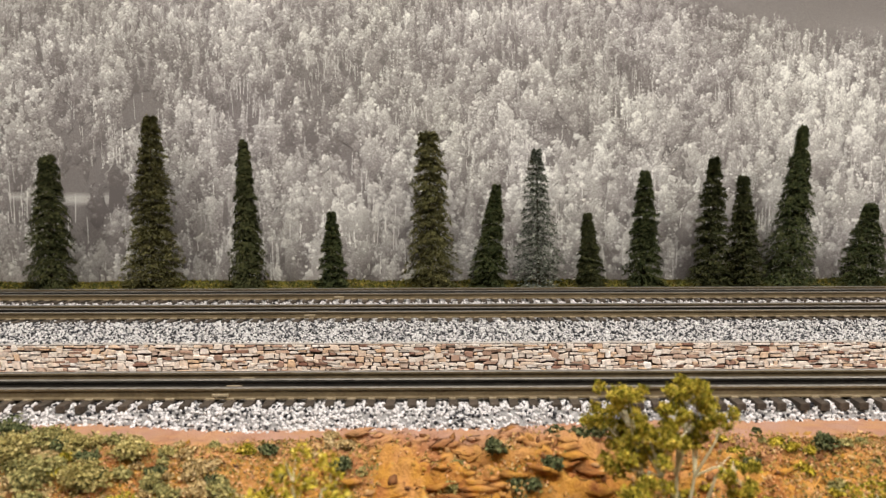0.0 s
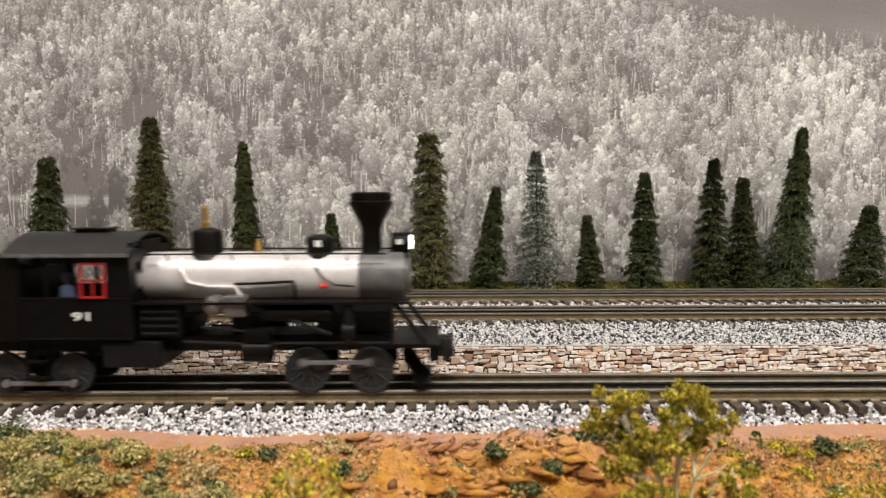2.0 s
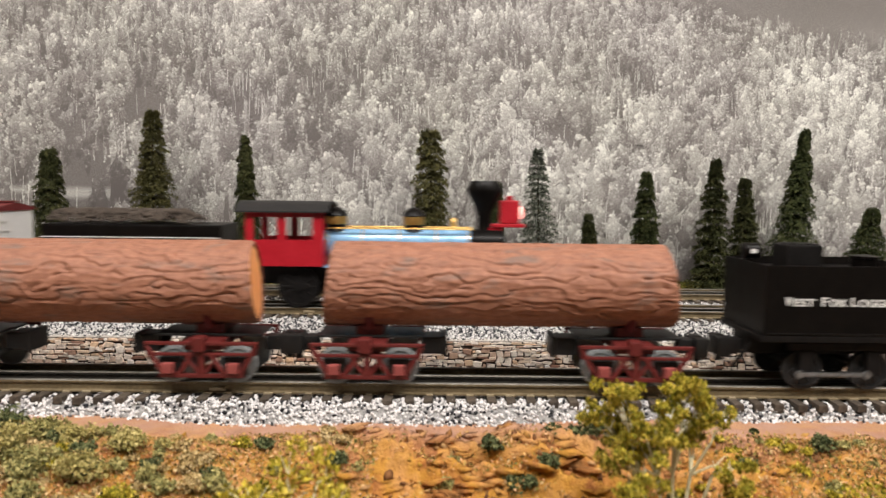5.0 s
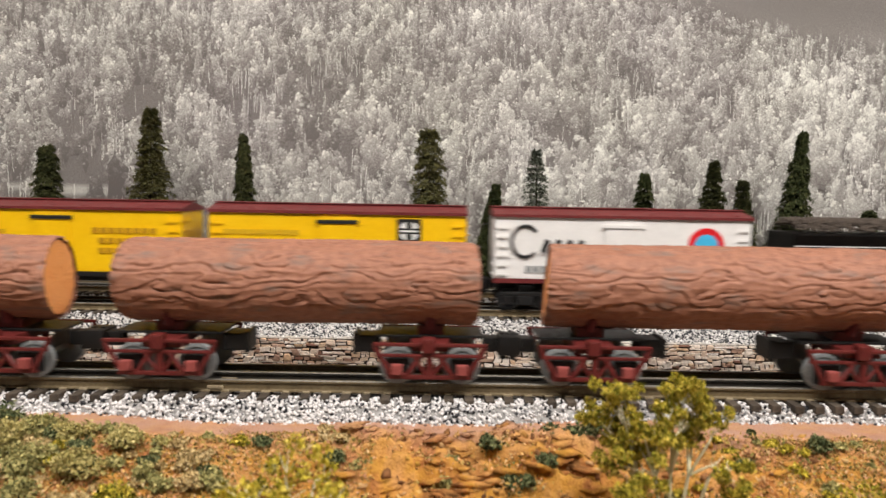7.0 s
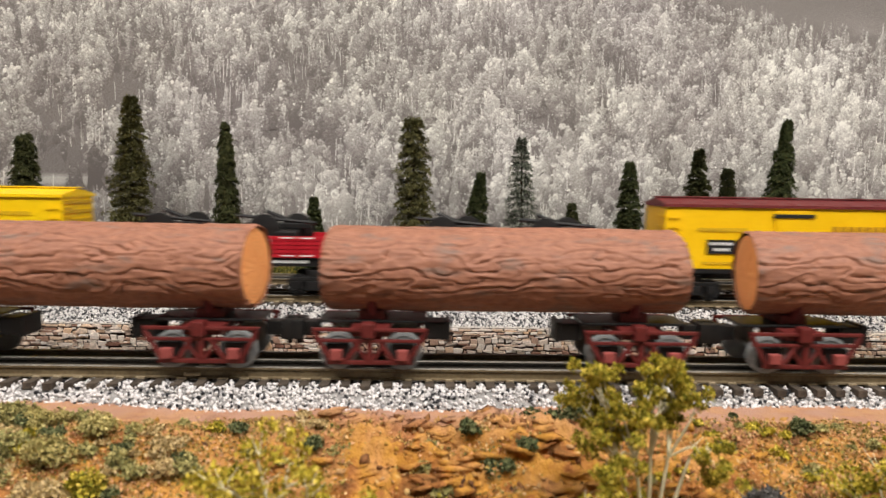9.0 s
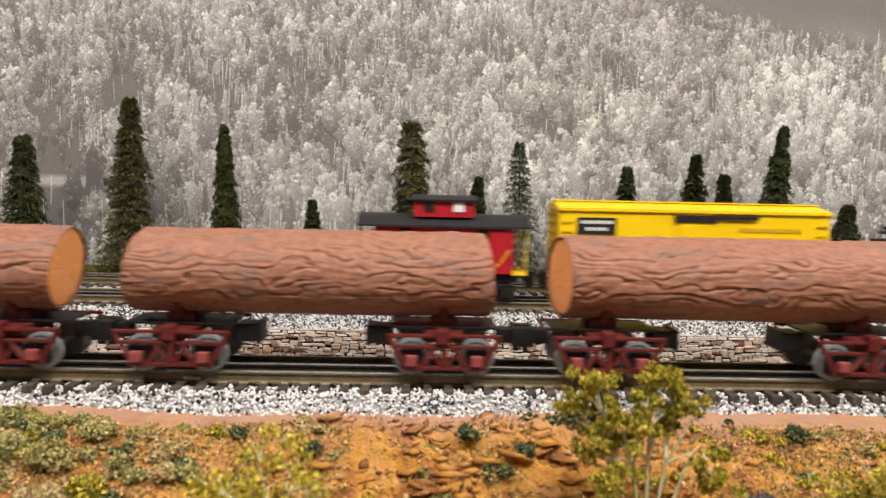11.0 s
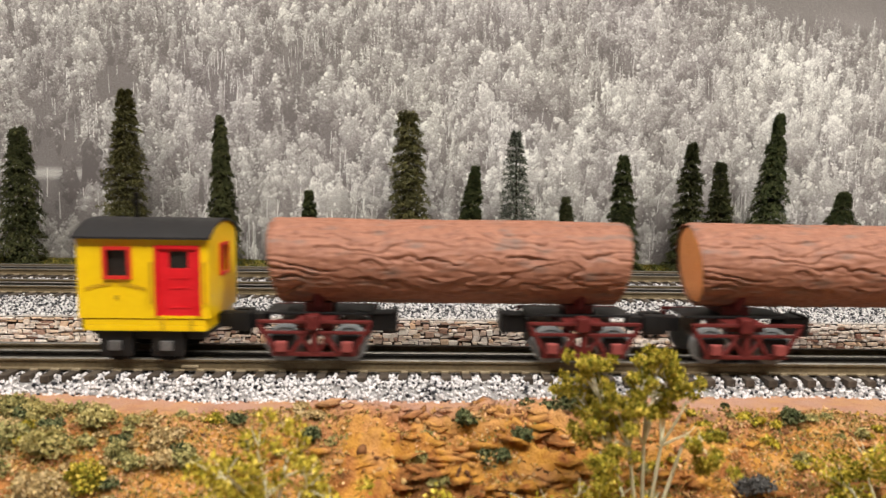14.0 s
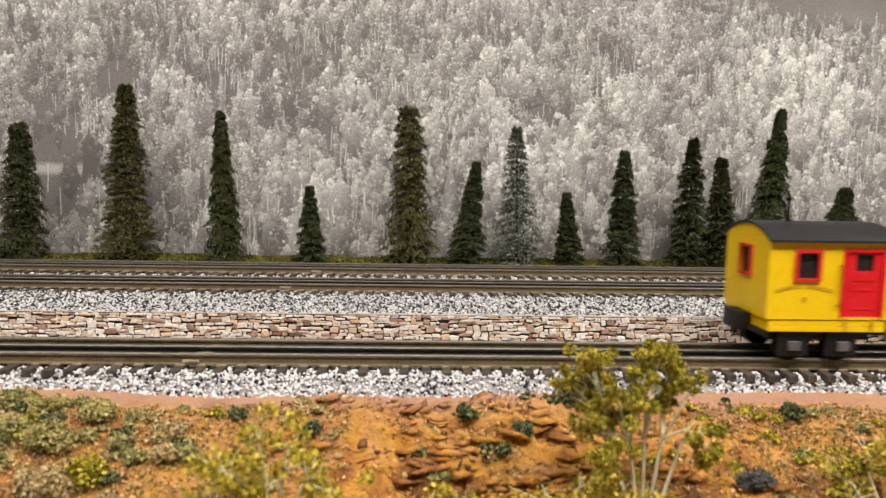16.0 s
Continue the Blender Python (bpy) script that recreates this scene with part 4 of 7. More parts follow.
    hh = (0.008 + 0.021 * np.clip((0.3 - tz) / 0.3, 0, 1)) * r.uniform(0.4, 1.4, s)
    ww = (0.00016 + 0.00022 * np.clip((0.3 - tz) / 0.3, 0, 1)) * r.uniform(0.6, 1.4, s)
    yk = Y - 0.00006 - np.interp(-(tz - 0.004), -zb, np.arange(nt_)) * (0.0008 / nt_)
    ln = r.normal(0, 0.05, s) * hh
    Q = np.stack([np.stack([tx - ww, yk, tz], 1), np.stack([tx + ww, yk, tz], 1), np.stack([tx + ww * 0.7 + ln, yk, tz + hh], 1), np.stack([tx - ww * 0.7 + ln, yk, tz + hh], 1)], 1)
    V.append(Q.reshape(-1, 3))
    T.append(np.repeat(r.uniform(0.8, 1.25, s), 4))
    f2 = np.array([(0, 1, 2), (0, 2, 3)])
    F.append((f2[None] + 4 * np.arange(s)[:, None, None]).reshape(-1, 3) + count)
    pr = cloud("print", np.concatenate(V), np.concatenate(F), M_MURAL, board)
    at = pr.data.attributes.new("tone", "FLOAT", "POINT")
    at.data.foreach_set("value", np.concatenate(T).astype(np.float32))
    tagged(pr, label="grey photo print of pale aspens and firs on a hillside", kind="stuff")


mural()

# ---- foreground plants ----


def clump(centre, rx, rz, n, r):
    d = r.normal(size=(n, 3))
    d /= np.linalg.norm(d, axis=1)[:, None]
    s = (0.35 + 0.65 * r.random(n) ** 0.6)[:, None]
    wob = 1 + 0.25 * np.sin(d[:, :1] * 5 + d[:, 2:] * 4)
    return np.array(centre) + d * s * wob * np.array([rx, rx, rz])


def bush(x, y, size, mat, label, seed, flat=0.8, n=900):
    z = terrain(x, y)
    t = thing("shrub", label, "shrub", "foam shrubs on the slope", at=(x, y, z))
    r = np.random.default_rng(seed)
    pts = []
    for k in range(6):
        a = r.uniform(0, 6.28)
        pts.append(clump((math.cos(a) * size * 0.55 * r.random(), math.sin(a) * size * 0.4 * r.random(), size * flat * r.uniform(0.2, 0.7)), size * r.uniform(0.35, 0.55), size * flat * r.uniform(0.3, 0.5), n // 6, r))
    p = np.concatenate(pts)
    p[:, 2] = np.maximum(p[:, 2], -0.0015)
    tagged(leaf_bits("foliage", p, r.uniform(0.0005, 0.0013, len(p)), mat, r, t), kind="stuff")
    bm = bmesh.new()
    for k in range(4):
        a = k * 1.6
        rod(bm, (0, 0, -0.002), (math.cos(a) * size * 0.4, math.sin(a) * size * 0.4, size * flat * 0.6), 0.0004, 0.0002, 5)
    part("stem", bm, M_BARK, t)
    return t


D, O, YL = M_LEAF_DARK, M_LEAF_OLIVE, M_LEAF_YELLOW
for k, (x, y, s, mt) in enumerate((
        (-0.184, -0.082, .013, O), (-0.203, -0.057, .014, D), (-0.187, -0.062, .011, O), (-0.172, -0.068, .010, D), (-0.156, -0.077, .007, D), (-0.2, -0.09, .012, M_LEAF_PALE), (-0.142, -0.074, .005, O), (-0.073, -0.073, .006, D),
        (-0.037, -0.082, .008, D), (-0.026, -0.085, .005, O), (0.076, -0.061, .013, D), (0.087, -0.062, .010, D), (0.064, -0.061, .010, D), (0.035, -0.077, .008, D), (0.043, -0.092, .0085, D), (0.049, -0.096, .006, D), (0.19, -0.072, .009, D),
        (-0.148, -0.087, .008, D), (-0.136, -0.086, .006, O), (0.152, -0.079, .0065, D), (0.168, -0.05, .003, D), (-0.098, -0.096, .009, M_LEAF_TAN), (-0.09, -0.09, .006, O), (-0.112, -0.096, .007, O), (0.016, -0.078, .0045, O),
        (0.187, -0.09, .006, O), (-0.06, -0.105, .007, D), (-0.17, -0.1, .01, O), (0.02, -0.105, .006, O), (-0.12, -0.078, .004, O), (0.21, -0.066, .004, O), (0.223, -0.075, .005, O), (0.043, -0.083, .003, D), (-0.066, -0.083, .004, O))):
    bush(x, y, s, mt, {D: "dark green foam shrub on ochre earth", O: "olive green foam shrub on ochre earth", M_LEAF_TAN: "dry tan foam shrub on ochre earth"}.get(mt, "pale olive foam shrub on ochre earth"), 300 + k, n=1000 if s > 0.007 else 500)
for k, (x, y, s, mt) in enumerate(((-0.226, -0.076, .015, O), (-0.205, -0.079, .011, M_LEAF_PALE), (-0.19, -0.104, .016, M_LEAF_PALE), (-0.216, -0.1, .015, O), (-0.168, -0.09, .011, M_LEAF_PALE), (-0.15, -0.104, .010, O), (-0.24, -0.09, .018, M_LEAF_PALE),
        (-0.128, -0.098, .008, M_LEAF_TAN), (-0.16, -0.114, .012, M_LEAF_MIX), (-0.18, -0.122, .014, M_LEAF_TAN), (-0.11, -0.108, .009, O), (-0.085, -0.108, .008, M_LEAF_MIX), (0.06, -0.088, .007, D), (0.013, -0.092, .005, O))):
    if s > 0.0075:
        x, y = x * 0.8, y + 0.013
    bush(x, y, s, mt, "large soft foam shrub in dull green on ochre earth", 900 + k, n=1700 if s > 0.01 else 800)
bush(0.157, -0.104, 0.010, surface("grey_lichen", (0.06, 0.06, 0.055), (0.16, 0.15, 0.14), 400, 0.95, bump=0.4), "dark grey lichen clump beside a yellow shrub", 391, n=1400)


def branchy(x, y, base, tips, mat, label, category, seed, leaf, name, density=1.0):
    """A small tree: cream stems forking from one foot to leafy clusters (x, z, size) round them."""
    t = thing(name, label, category, at=(x, y, base))
    r = np.random.default_rng(seed)
    bm = bmesh.new()
    forks = []
    for q in range(5):
        fk = Vector((-0.013 + 0.0065 * q + r.uniform(-0.001, 0.001), r.uniform(-0.003, 0.003), 0.016 + 0.01 * r.random()))
        rod(bm, (0.0012 * (q - 2), r.uniform(-0.001, 0.001), -0.016), fk, 0.001, 0.0006, 7)
        forks.append(fk)
    leaves = []
    for tx, tz, s in tips:
        end = Vector((tx - x, r.uniform(-0.012, 0.012), tz - base))
        fork = min(forks, key=lambda q: abs(q.x - end.x * 0.5))
        mid = fork.lerp(end, 0.45) + Vector((r.uniform(-.003, .003), r.uniform(-.003, .003), 0.004))
        rod(bm, fork, mid, 0.0006, 0.0004, 6)
        rod(bm, mid, end, 0.00036, 0.00015, 6)
        for q in range(4):
            tw = mid.lerp(end, r.uniform(0.2, 0.9))
            rod(bm, tw, tw + Vector((r.normal(0, s * 0.5), r.normal(0, s * 0.4), r.uniform(0.2, 1) * s)), 0.0003, 0.00012, 5)
        for q in range(5):
            c = end + Vector((r.normal(0, s * 0.7), r.normal(0, s * 0.7), r.normal(0, s * 0.6)))
            leaves.append(clump(c, s * 0.55, s * 0.48, int(70 * density * (s / 0.008) ** 1.5), r))
    part("trunk", bm, M_PALEBARK, t, "cream forked stems")
    p = np.concatenate(leaves)
    tagged(leaf_bits("foliage", p, r.uniform(*leaf, len(p)), mat, r, t), kind="stuff")
    return t


branchy(0.101, -0.128, -0.026, ((0.0765, 0.0344, 0.0056), (0.0733, 0.0303, 0.0051), (0.0812, 0.0306, 0.0051), (0.0977, 0.0321, 0.0051), (0.1055, 0.0328, 0.0064), (0.1009, 0.0274, 0.0061), (0.1108, 0.027, 0.0064), (0.1157, 0.0232, 0.0043), (0.0952, 0.0232, 0.0051), (0.0701, 0.0216, 0.0043), (0.0754, 0.0185, 0.0061), (0.0829, 0.0194, 0.0061), (0.0903, 0.0162, 0.0061), (0.0977, 0.0171, 0.0061), (0.1062, 0.0176, 0.0061), (0.113, 0.0153, 0.0043), (0.079, 0.0113, 0.0061), (0.0871, 0.0097, 0.0061), (0.079, 0.0022, 0.0061), (0.0854, -0.0028, 0.0061), (0.0945, 0.0097, 0.0051), (0.1214, -0, 0.0051), (0.1257, -0.0055, 0.0051), (0.1172, 0.0022, 0.0043), (0.0803, -0.0078, 0.0061), (0.103, 0.0104, 0.0051), (0.0913, 0.0018, 0.0043)), M_LEAF_MIX, "yellow-green aspen with cream branching stems", "tree", 77, (0.0005, 0.0009), "aspen_tree", 4.2)
branchy(-0.043, -0.15, -0.03, ((-.044, .007, .009), (-.056, .0, .008), (-.03, .0, .008), (-.047, -.008, .009), (-.026, -.008, .009), (-.04, -.013, .009), (-.062, -.01, .007), (-.018, -.014, .007)), M_LEAF_YELLOW, "bright yellow foam bush with pale stems", "bush", 78, (0.0007, 0.0014), "yellow_bush")
branchy(0.198, -0.128, -0.05, ((.196, -.012, .01), (.21, -.008, .01), (.183, -.02, .008), (.222, -.012, .01), (.205, -.022, .01), (.188, -.03, .009)), M_LEAF_MIX, "yellow-green foam bush low on the slope", "bush", 79, (0.0007, 0.0014), "yellow_bush")
branchy(0.082, -0.13, -0.05, ((.082, -.014, .009), (.072, -.02, .008), (.092, -.02, .009), (.06, -.03, .009), (.1, -.028, .008)), M_LEAF_YELLOW, "yellow-green foam bush at the foot of the aspen", "bush", 80, (0.0007, 0.0014), "yellow_bush")
branchy(0.028, -0.135, -0.05, ((.028, -.026, .008), (.015, -.03, .008), (.042, -.03, .008), (.03, -.034, .008)), M_LEAF_YELLOW, "low yellow foam bush on the slope", "bush", 81, (0.0007, 0.0014), "yellow_bush")

rs = random.Random(44)
for k in range(210):
    x, y = (rs.uniform(-0.26, -0.03) if k % 3 else rs.uniform(-0.26, -0.14)) if k < 165 else rs.uniform(0.1, 0.26), rs.uniform(-0.135, -0.062)
    mt = rs.choice((O, M_LEAF_PALE, D, M_LEAF_MIX, M_LEAF_TAN, M_LEAF_TAN, M_LEAF_TAN)) if k < 165 else rs.choice((O, YL, M_LEAF_MIX))
    bush(x, y, rs.uniform(0.003, 0.0075), mt, {D: "dark green foam tuft on ochre earth", O: "olive green foam tuft on ochre earth", M_LEAF_TAN: "dry tan foam tuft on ochre earth", M_LEAF_PALE: "pale olive foam tuft on ochre earth"}.get(mt, "yellow-green foam tuft on ochre earth"), 500 + k, flat=rs.uniform(0.4, 0.75), n=360)

M_RUBBLE = island("broken_earth_rock", [(0.0, (0.081, 0.036, 0.018)), (0.25, (0.270, 0.117, 0.041)), (0.5, (0.450, 0.243, 0.036)), (0.75, (0.450, 0.252, 0.108)), (1.0, (0.540, 0.360, 0.144))], 0.9, 300, 0.6)
rn = 2600
rx_, ry_ = rng.normal(0.07, 0.075, rn), rng.uniform(-0.15, -0.052, rn)
rk_ = np.array([noise.noise(Vector((a * 45, b * 90, 3))) for a, b in zip(rx_, ry_)]) + rng.normal(0, 0.1, rn) > 0.02
rx_, ry_ = rx_[rk_], ry_[rk_]
rz_ = np.array([terrain(a, b) for a, b in zip(rx_, ry_)])
tagged(lumps("rock_rubble", np.stack([rx_, ry_, rz_ - 0.0003], 1), rng.uniform(0.0006, 0.0028, len(rx_)), M_RUBBLE, rng, squash=(1.3, 0.8, 0.5)), "broken ochre and rust rock rubble", "rubble", kind="stuff")

# flat broken rock ledges in the steeper stretch
ln_ = 900
lx_, ly_ = rng.normal(0.065, 0.05, ln_), rng.uniform(-0.125, -0.056, ln_)
lk_ = np.array([noise.noise(Vector((a * 26, b * 60, 6))) for a, b in zip(lx_, ly_)]) > -0.12
lx_, ly_ = lx_[lk_], ly_[lk_]
lz_ = np.array([terrain(a, b) for a, b in zip(lx_, ly_)])
tagged(slabs("rock_ledges", np.stack([lx_, ly_, lz_ - 0.0012], 1), rng.uniform(0.0014, 0.0044, len(lx_)), M_EARTH, rng, (1.9, 1.2, 0.62)), "flat broken mustard rock ledges with dark crevices", "rock", kind="stuff")

# turf crumbs scattered over the earth
cn = 46000
tx_, ty_ = rng.uniform(-0.34, 0.34, cn), rng.uniform(-0.17, -0.05, cn)
w_ = np.array([noise.noise(Vector((a * 30, b * 30, 9))) + (0.85 if a < -0.02 else -0.1 if a < 0.1 else 0.4) + 0.5 * noise.noise(Vector((a * 110, b * 110, 2))) for a, b in zip(tx_, ty_)])
ok_ = (w_ + rng.normal(0, 0.15, cn) > 0.1) & (ty_ < -0.062 + 0.005 * np.sin(tx_ * 60) + np.where(tx_ > 0.02, 0.008, 0))
tx_, ty_ = tx_[ok_], ty_[ok_]
tz_ = np.array([terrain(a, b) for a, b in zip(tx_, ty_)])
rep = 4
cpts = np.repeat(np.stack([tx_, ty_, tz_ + 0.0004], 1), rep, 0) + rng.normal(0, 1, (len(tx_) * rep, 3)) * np.array([0.0011, 0.0011, 0.0005])
tagged(leaf_bits("turf_crumbs", cpts, rng.uniform(0.0004, 0.0012, len(cpts)), M_TURF, rng), "olive, gold and tan turf crumbs on the earth", "turf", kind="stuff")

# ---- rolling stock: each vehicle stands with its origin on the rail tops, x forward ----
MOVERS_NEAR, MOVERS_FAR, SPINNERS = [], [], []


def wheel_mesh(bm, r, lo, hi, spokes):
    seg = 28
    rings = []
    for rad, h in ((r * 0.82, lo), (r, lo), (r, hi), (r * 0.82, hi)):
        rings.append([bm.verts.new((rad * math.cos(2 * math.pi * k / seg), h, rad * math.sin(2 * math.pi * k / seg))) for k in range(seg)])
    for a, b in ((0, 1), (1, 2), (2, 3), (3, 0)):
        for k in range(seg):
            bm.faces.new((rings[a][k], rings[a][(k + 1) % seg], rings[b][(k + 1) % seg], rings[b][k]))
    turned(bm, [(r * 0.24, lo), (r * 0.24, hi)], "Y", seg=14)
    if not spokes:
        turned(bm, [(r * 0.83, lo + 0.0006), (r * 0.83, hi - 0.0006)], "Y", seg=28)
        return
    turned(bm, [(0.0004, (lo + hi) / 2 - 0.0003), (r * 0.85, (lo + hi) / 2 - 0.0003), (r * 0.85, (lo + hi) / 2 + 0.0003), (0.0004, (lo + hi) / 2 + 0.0003)], "Y", seg=28)
    for k in range(spokes):
        a = 2 * math.pi * k / spokes
        rod(bm, (r * 0.2 * math.cos(a), (lo + hi) / 2, r * 0.2 * math.sin(a)), (r * 0.86 * math.cos(a), (lo + hi) / 2, r * 0.86 * math.sin(a)), r * 0.09, r * 0.06, 6)
    box(bm, r * 0.3, r * 0.56, lo, hi, -r * 0.16, r * 0.16, 0.0002)


def wheelset(parent, x, r, gauge=0.0155, spokes=10, name="wheelset", mat=None, z=None, turn=True):
    """Two wheels on one axle, origin on the axle; a turning axle carries its wheels as parts."""
    bm = rod(bmesh.new(), (0, -gauge, 0), (0, gauge, 0), 0.0016, seg=10)
    spans = [sorted((s * gauge, s * (gauge + 0.0032))) for s in (-1, 1)]
    if not turn:
        for lo, hi in spans:
            wheel_mesh(bm, r, lo, hi, spokes)
    ob = part(name, bm, mat or M_WHEEL, parent, smooth=True)
    ob.location = (x, 0, r + 0.0002 if z is None else z)
    if turn:
        for lo, hi in spans:
            bm = bmesh.new()
            wheel_mesh(bm, r, lo, hi, spokes)
            part("wheel", bm, mat or M_WHEEL, ob, "dark grey spoked wheel", smooth=True)
        SPINNERS.append((ob, r, "wheel", (x, 0, ob.location.z)))
    return ob


def coupler(parent, x0, x1, z=0.0235, wide=0.0085):
    bm = bmesh.new()
    s = 1 if x1 > x0 else -1
    box(bm, min(x0, x1), max(x0, x1), -wide * 0.55, wide * 0.55, z - 0.004, z + 0.004, 0.0008)
    box(bm, min(x1, x1 - s * 0.008), max(x1, x1 - s * 0.008), -wide, wide, z - 0.0055, z + 0.0055, 0.0014)
    rod(bm, (x1 - s * 0.004, 0, z - 0.009), (x1 - s * 0.004, 0, z + 0.006), 0.0022, seg=10)
    return part("coupler", bm, M_PLASTIC, parent, "black plastic knuckle coupler", smooth=True)


def side_plate(bm, x0, x1, z0, z1, holes, y0, y1):
    """A wall along x with rectangular holes (x0, x1, z0, z1), as strips between them."""
    xs = sorted({x0, x1, *[h[0] for h in holes], *[h[1] for h in holes]})
    for a, b in zip(xs, xs[1:]):
        cut = sorted((h[2], h[3]) for h in holes if h[0] <= a + 1e-6 and h[1] >= b - 1e-6)
        z = z0
        for lo, hi in cut:
            if lo > z + 1e-6:
                box(bm, a, b, y0, y1, z, lo)
            z = hi
        if z1 > z + 1e-6:
            box(bm, a, b, y0, y1, z, z1)
    bmesh.ops.remove_doubles(bm, verts=bm.verts, dist=1e-6)


def frame_bars(bm, x0, x1, z0, z1, y0, y1, t):
    box(bm, x0, x1, y0, y1, z0, z0 + t)
    box(bm, x0, x1, y0, y1, z1 - t, z1)
    box(bm, x0, x0 + t, y0, y1, z0 + t, z1 - t)
    box(bm, x1 - t, x1, y0, y1, z0 + t, z1 - t)


def arch_roof(x0, x1, half, z0, z1, thick=0.0012, seg=14, lip=0.0, tilt=1.0):
    """A curved roof sheet with thickness, its ridge along x."""
    bm = bmesh.new()
    rows = []
    for k in range(seg + 1):
        u = -1 + 2 * k / seg
        rows.append((u * half, z0 + (z1 - z0) * (1 - abs(u) ** 2.2)))
    top0 = [bm.verts.new((x0, y, z)) for y, z in rows]
    top1 = [bm.verts.new((x1, y, z)) for y, z in rows]
    bot0 = [bm.verts.new((x0, y, z - thick)) for y, z in rows]
    bot1 = [bm.verts.new((x1, y, z - thick)) for y, z in rows]
    for k in range(seg):
        bm.faces.new((top0[k], top0[k + 1], top1[k + 1], top1[k]))
        bm.faces.new((bot0[k + 1], bot0[k], bot1[k], bot1[k + 1]))
        bm.faces.new((top0[k + 1], top0[k], bot0[k], bot0[k + 1]))
        bm.faces.new((top1[k], top1[k + 1], bot1[k + 1], bot1[k]))
    for k in (0, seg):
        bm.faces.new((top0[k], top1[k], bot1[k], bot0[k]))
    return bm


def pipe(bm, pts, r, seg=8):
    for a, b in zip(pts, pts[1:]):
        rod(bm, a, b, r, seg=seg)
    for p in pts[1:-1]:
        bmesh.ops.create_icosphere(bm, subdivisions=1, radius=r * 1.02, matrix=Matrix.Translation(p))


def logging_engine():
    e = thing("steam_locomotive", "black logging steam locomotive with a bare silver boiler", "locomotive", "logging train")
    # boiler, smokebox, stack
    bm = turned(bmesh.new(), [(0.0135, -0.128), (0.014, -0.126), (0.014, -0.0065), (0.0134, -0.006)], "X", (0, 0, 0.0625), 40)
    boiler = part("boiler", bm, M_SILVER, e, "dull silver painted boiler", smooth=True)
    for x in (-0.098, -0.07, -0.04):
        part("boiler_band", turned(bmesh.new(), [(0.0143, x), (0.0143, x + 0.0014)], "X", (0, 0, 0.0625), 40), M_SILVER, boiler, smooth=True)
    bm = turned(bmesh.new(), [(0.0142, -0.0062), (0.0144, -0.005), (0.0144, 0.017), (0.0136, 0.0188), (0.0105, 0.0192), (0.0105, 0.0212), (0.004, 0.022)], "X", (0, 0, 0.0625), 40)
    for k in range(14):
        a = k * math.pi / 7
        bmesh.ops.create_icosphere(bm, subdivisions=1, radius=0.0006, matrix=Matrix.Translation((0.0192, 0.012 * math.cos(a), 0.0625 + 0.012 * math.sin(a))))
    part("smokebox", bm, M_GRAPHITE, e, "dark graphite smokebox with riveted door", smooth=True)
    bm = turned(bmesh.new(), [(0.0075, 0.074), (0.006, 0.077), (0.0056, 0.0885), (0.0072, 0.0935), (0.0118, 0.1015), (0.0124, 0.103), (0.0124, 0.1045), (0.0112, 0.1052), (0.0112, 0.109), (0.0105, 0.1098), (0.009, 0.1098), (0.0085, 0.103)], "Z", (0, 0, 0), 32)
    for k in range(18):
        a = k * math.pi / 9
        rod(bm, (0.0113 * math.cos(a), 0.0113 * math.sin(a), 0.1052), (0.0113 * math.cos(a), 0.0113 * math.sin(a), 0.109), 0.0004, seg=4)
    part("smokestack", bm, M_BLACK, e, "flared black spark-arrester stack", smooth=True)
    # headlamp on its bracket
    bm = turned(bmesh.new(), [(0.0048, 0.011), (0.0056, 0.012), (0.0056, 0.0205), (0.006, 0.0212), (0.006, 0.0222)], "X", (0, 0, 0.0815), 20)
    box(bm, 0.0105, 0.021, -0.004, 0.004, 0.0735, 0.0768, 0.0004)
    lamp = part("headlight", bm, M_BLACK, e, "black round headlight, lit", smooth=True)
    part("lens", turned(bmesh.new(), [(0.0001, 0.023), (0.003, 0.0228), (0.0042, 0.0224), (0.0042, 0.0215)], "X", (0, 0, 0.0815), 18), M_LAMP, lamp, "bright warm lamp glass", smooth=True)
    part("number_plate", box(bmesh.new(), 0.0145, 0.0178, -0.0062, -0.0055, 0.0808, 0.0835), M_LETTER, lamp)
    # domes
    bm = turned(bmesh.new(), [(0.0093, 0.073), (0.0083, 0.0755), (0.0079, 0.077), (0.0079, 0.083), (0.007, 0.0848), (0.0042, 0.086), (0.002, 0.0862)], "Z", (-0.029, 0, 0), 26)
    sand = part("sand_dome", bm, M_BLACK, e, "black sand dome with a small number plate", smooth=True)
    part("number_plate", box(bmesh.new(), -0.0306, -0.0272, -0.0084, -0.0077, 0.0798, 0.0832), M_LETTER, sand)
    bm = turned(bmesh.new(), [(0.0105, 0.073), (0.009, 0.0755), (0.0084, 0.077), (0.0084, 0.0868), (0.0076, 0.0886), (0.004, 0.09), (0.002, 0.0902)], "Z", (-0.0925, 0, 0), 26)
    steam = part("steam_dome", bm, M_BLACK, e, "black steam dome", smooth=True)
    bm = turned(bmesh.new(), [(0.0022, 0.09), (0.0022, 0.0915), (0.0028, 0.092), (0.0028, 0.0935), (0.0014, 0.094), (0.0014, 0.0965), (0.0017, 0.097), (0.0017, 0.1015), (0.0008, 0.1025)], "Z", (-0.0935, 0, 0), 14)
    part("whistle", bm, M_BRASS, steam, "brass whistle and safety valve", smooth=True)
    bm = bmesh.new()
    frame_bars(bm, -0.0672, -0.0608, 0.0752, 0.085, -0.0008, 0.0008, 0.0009)
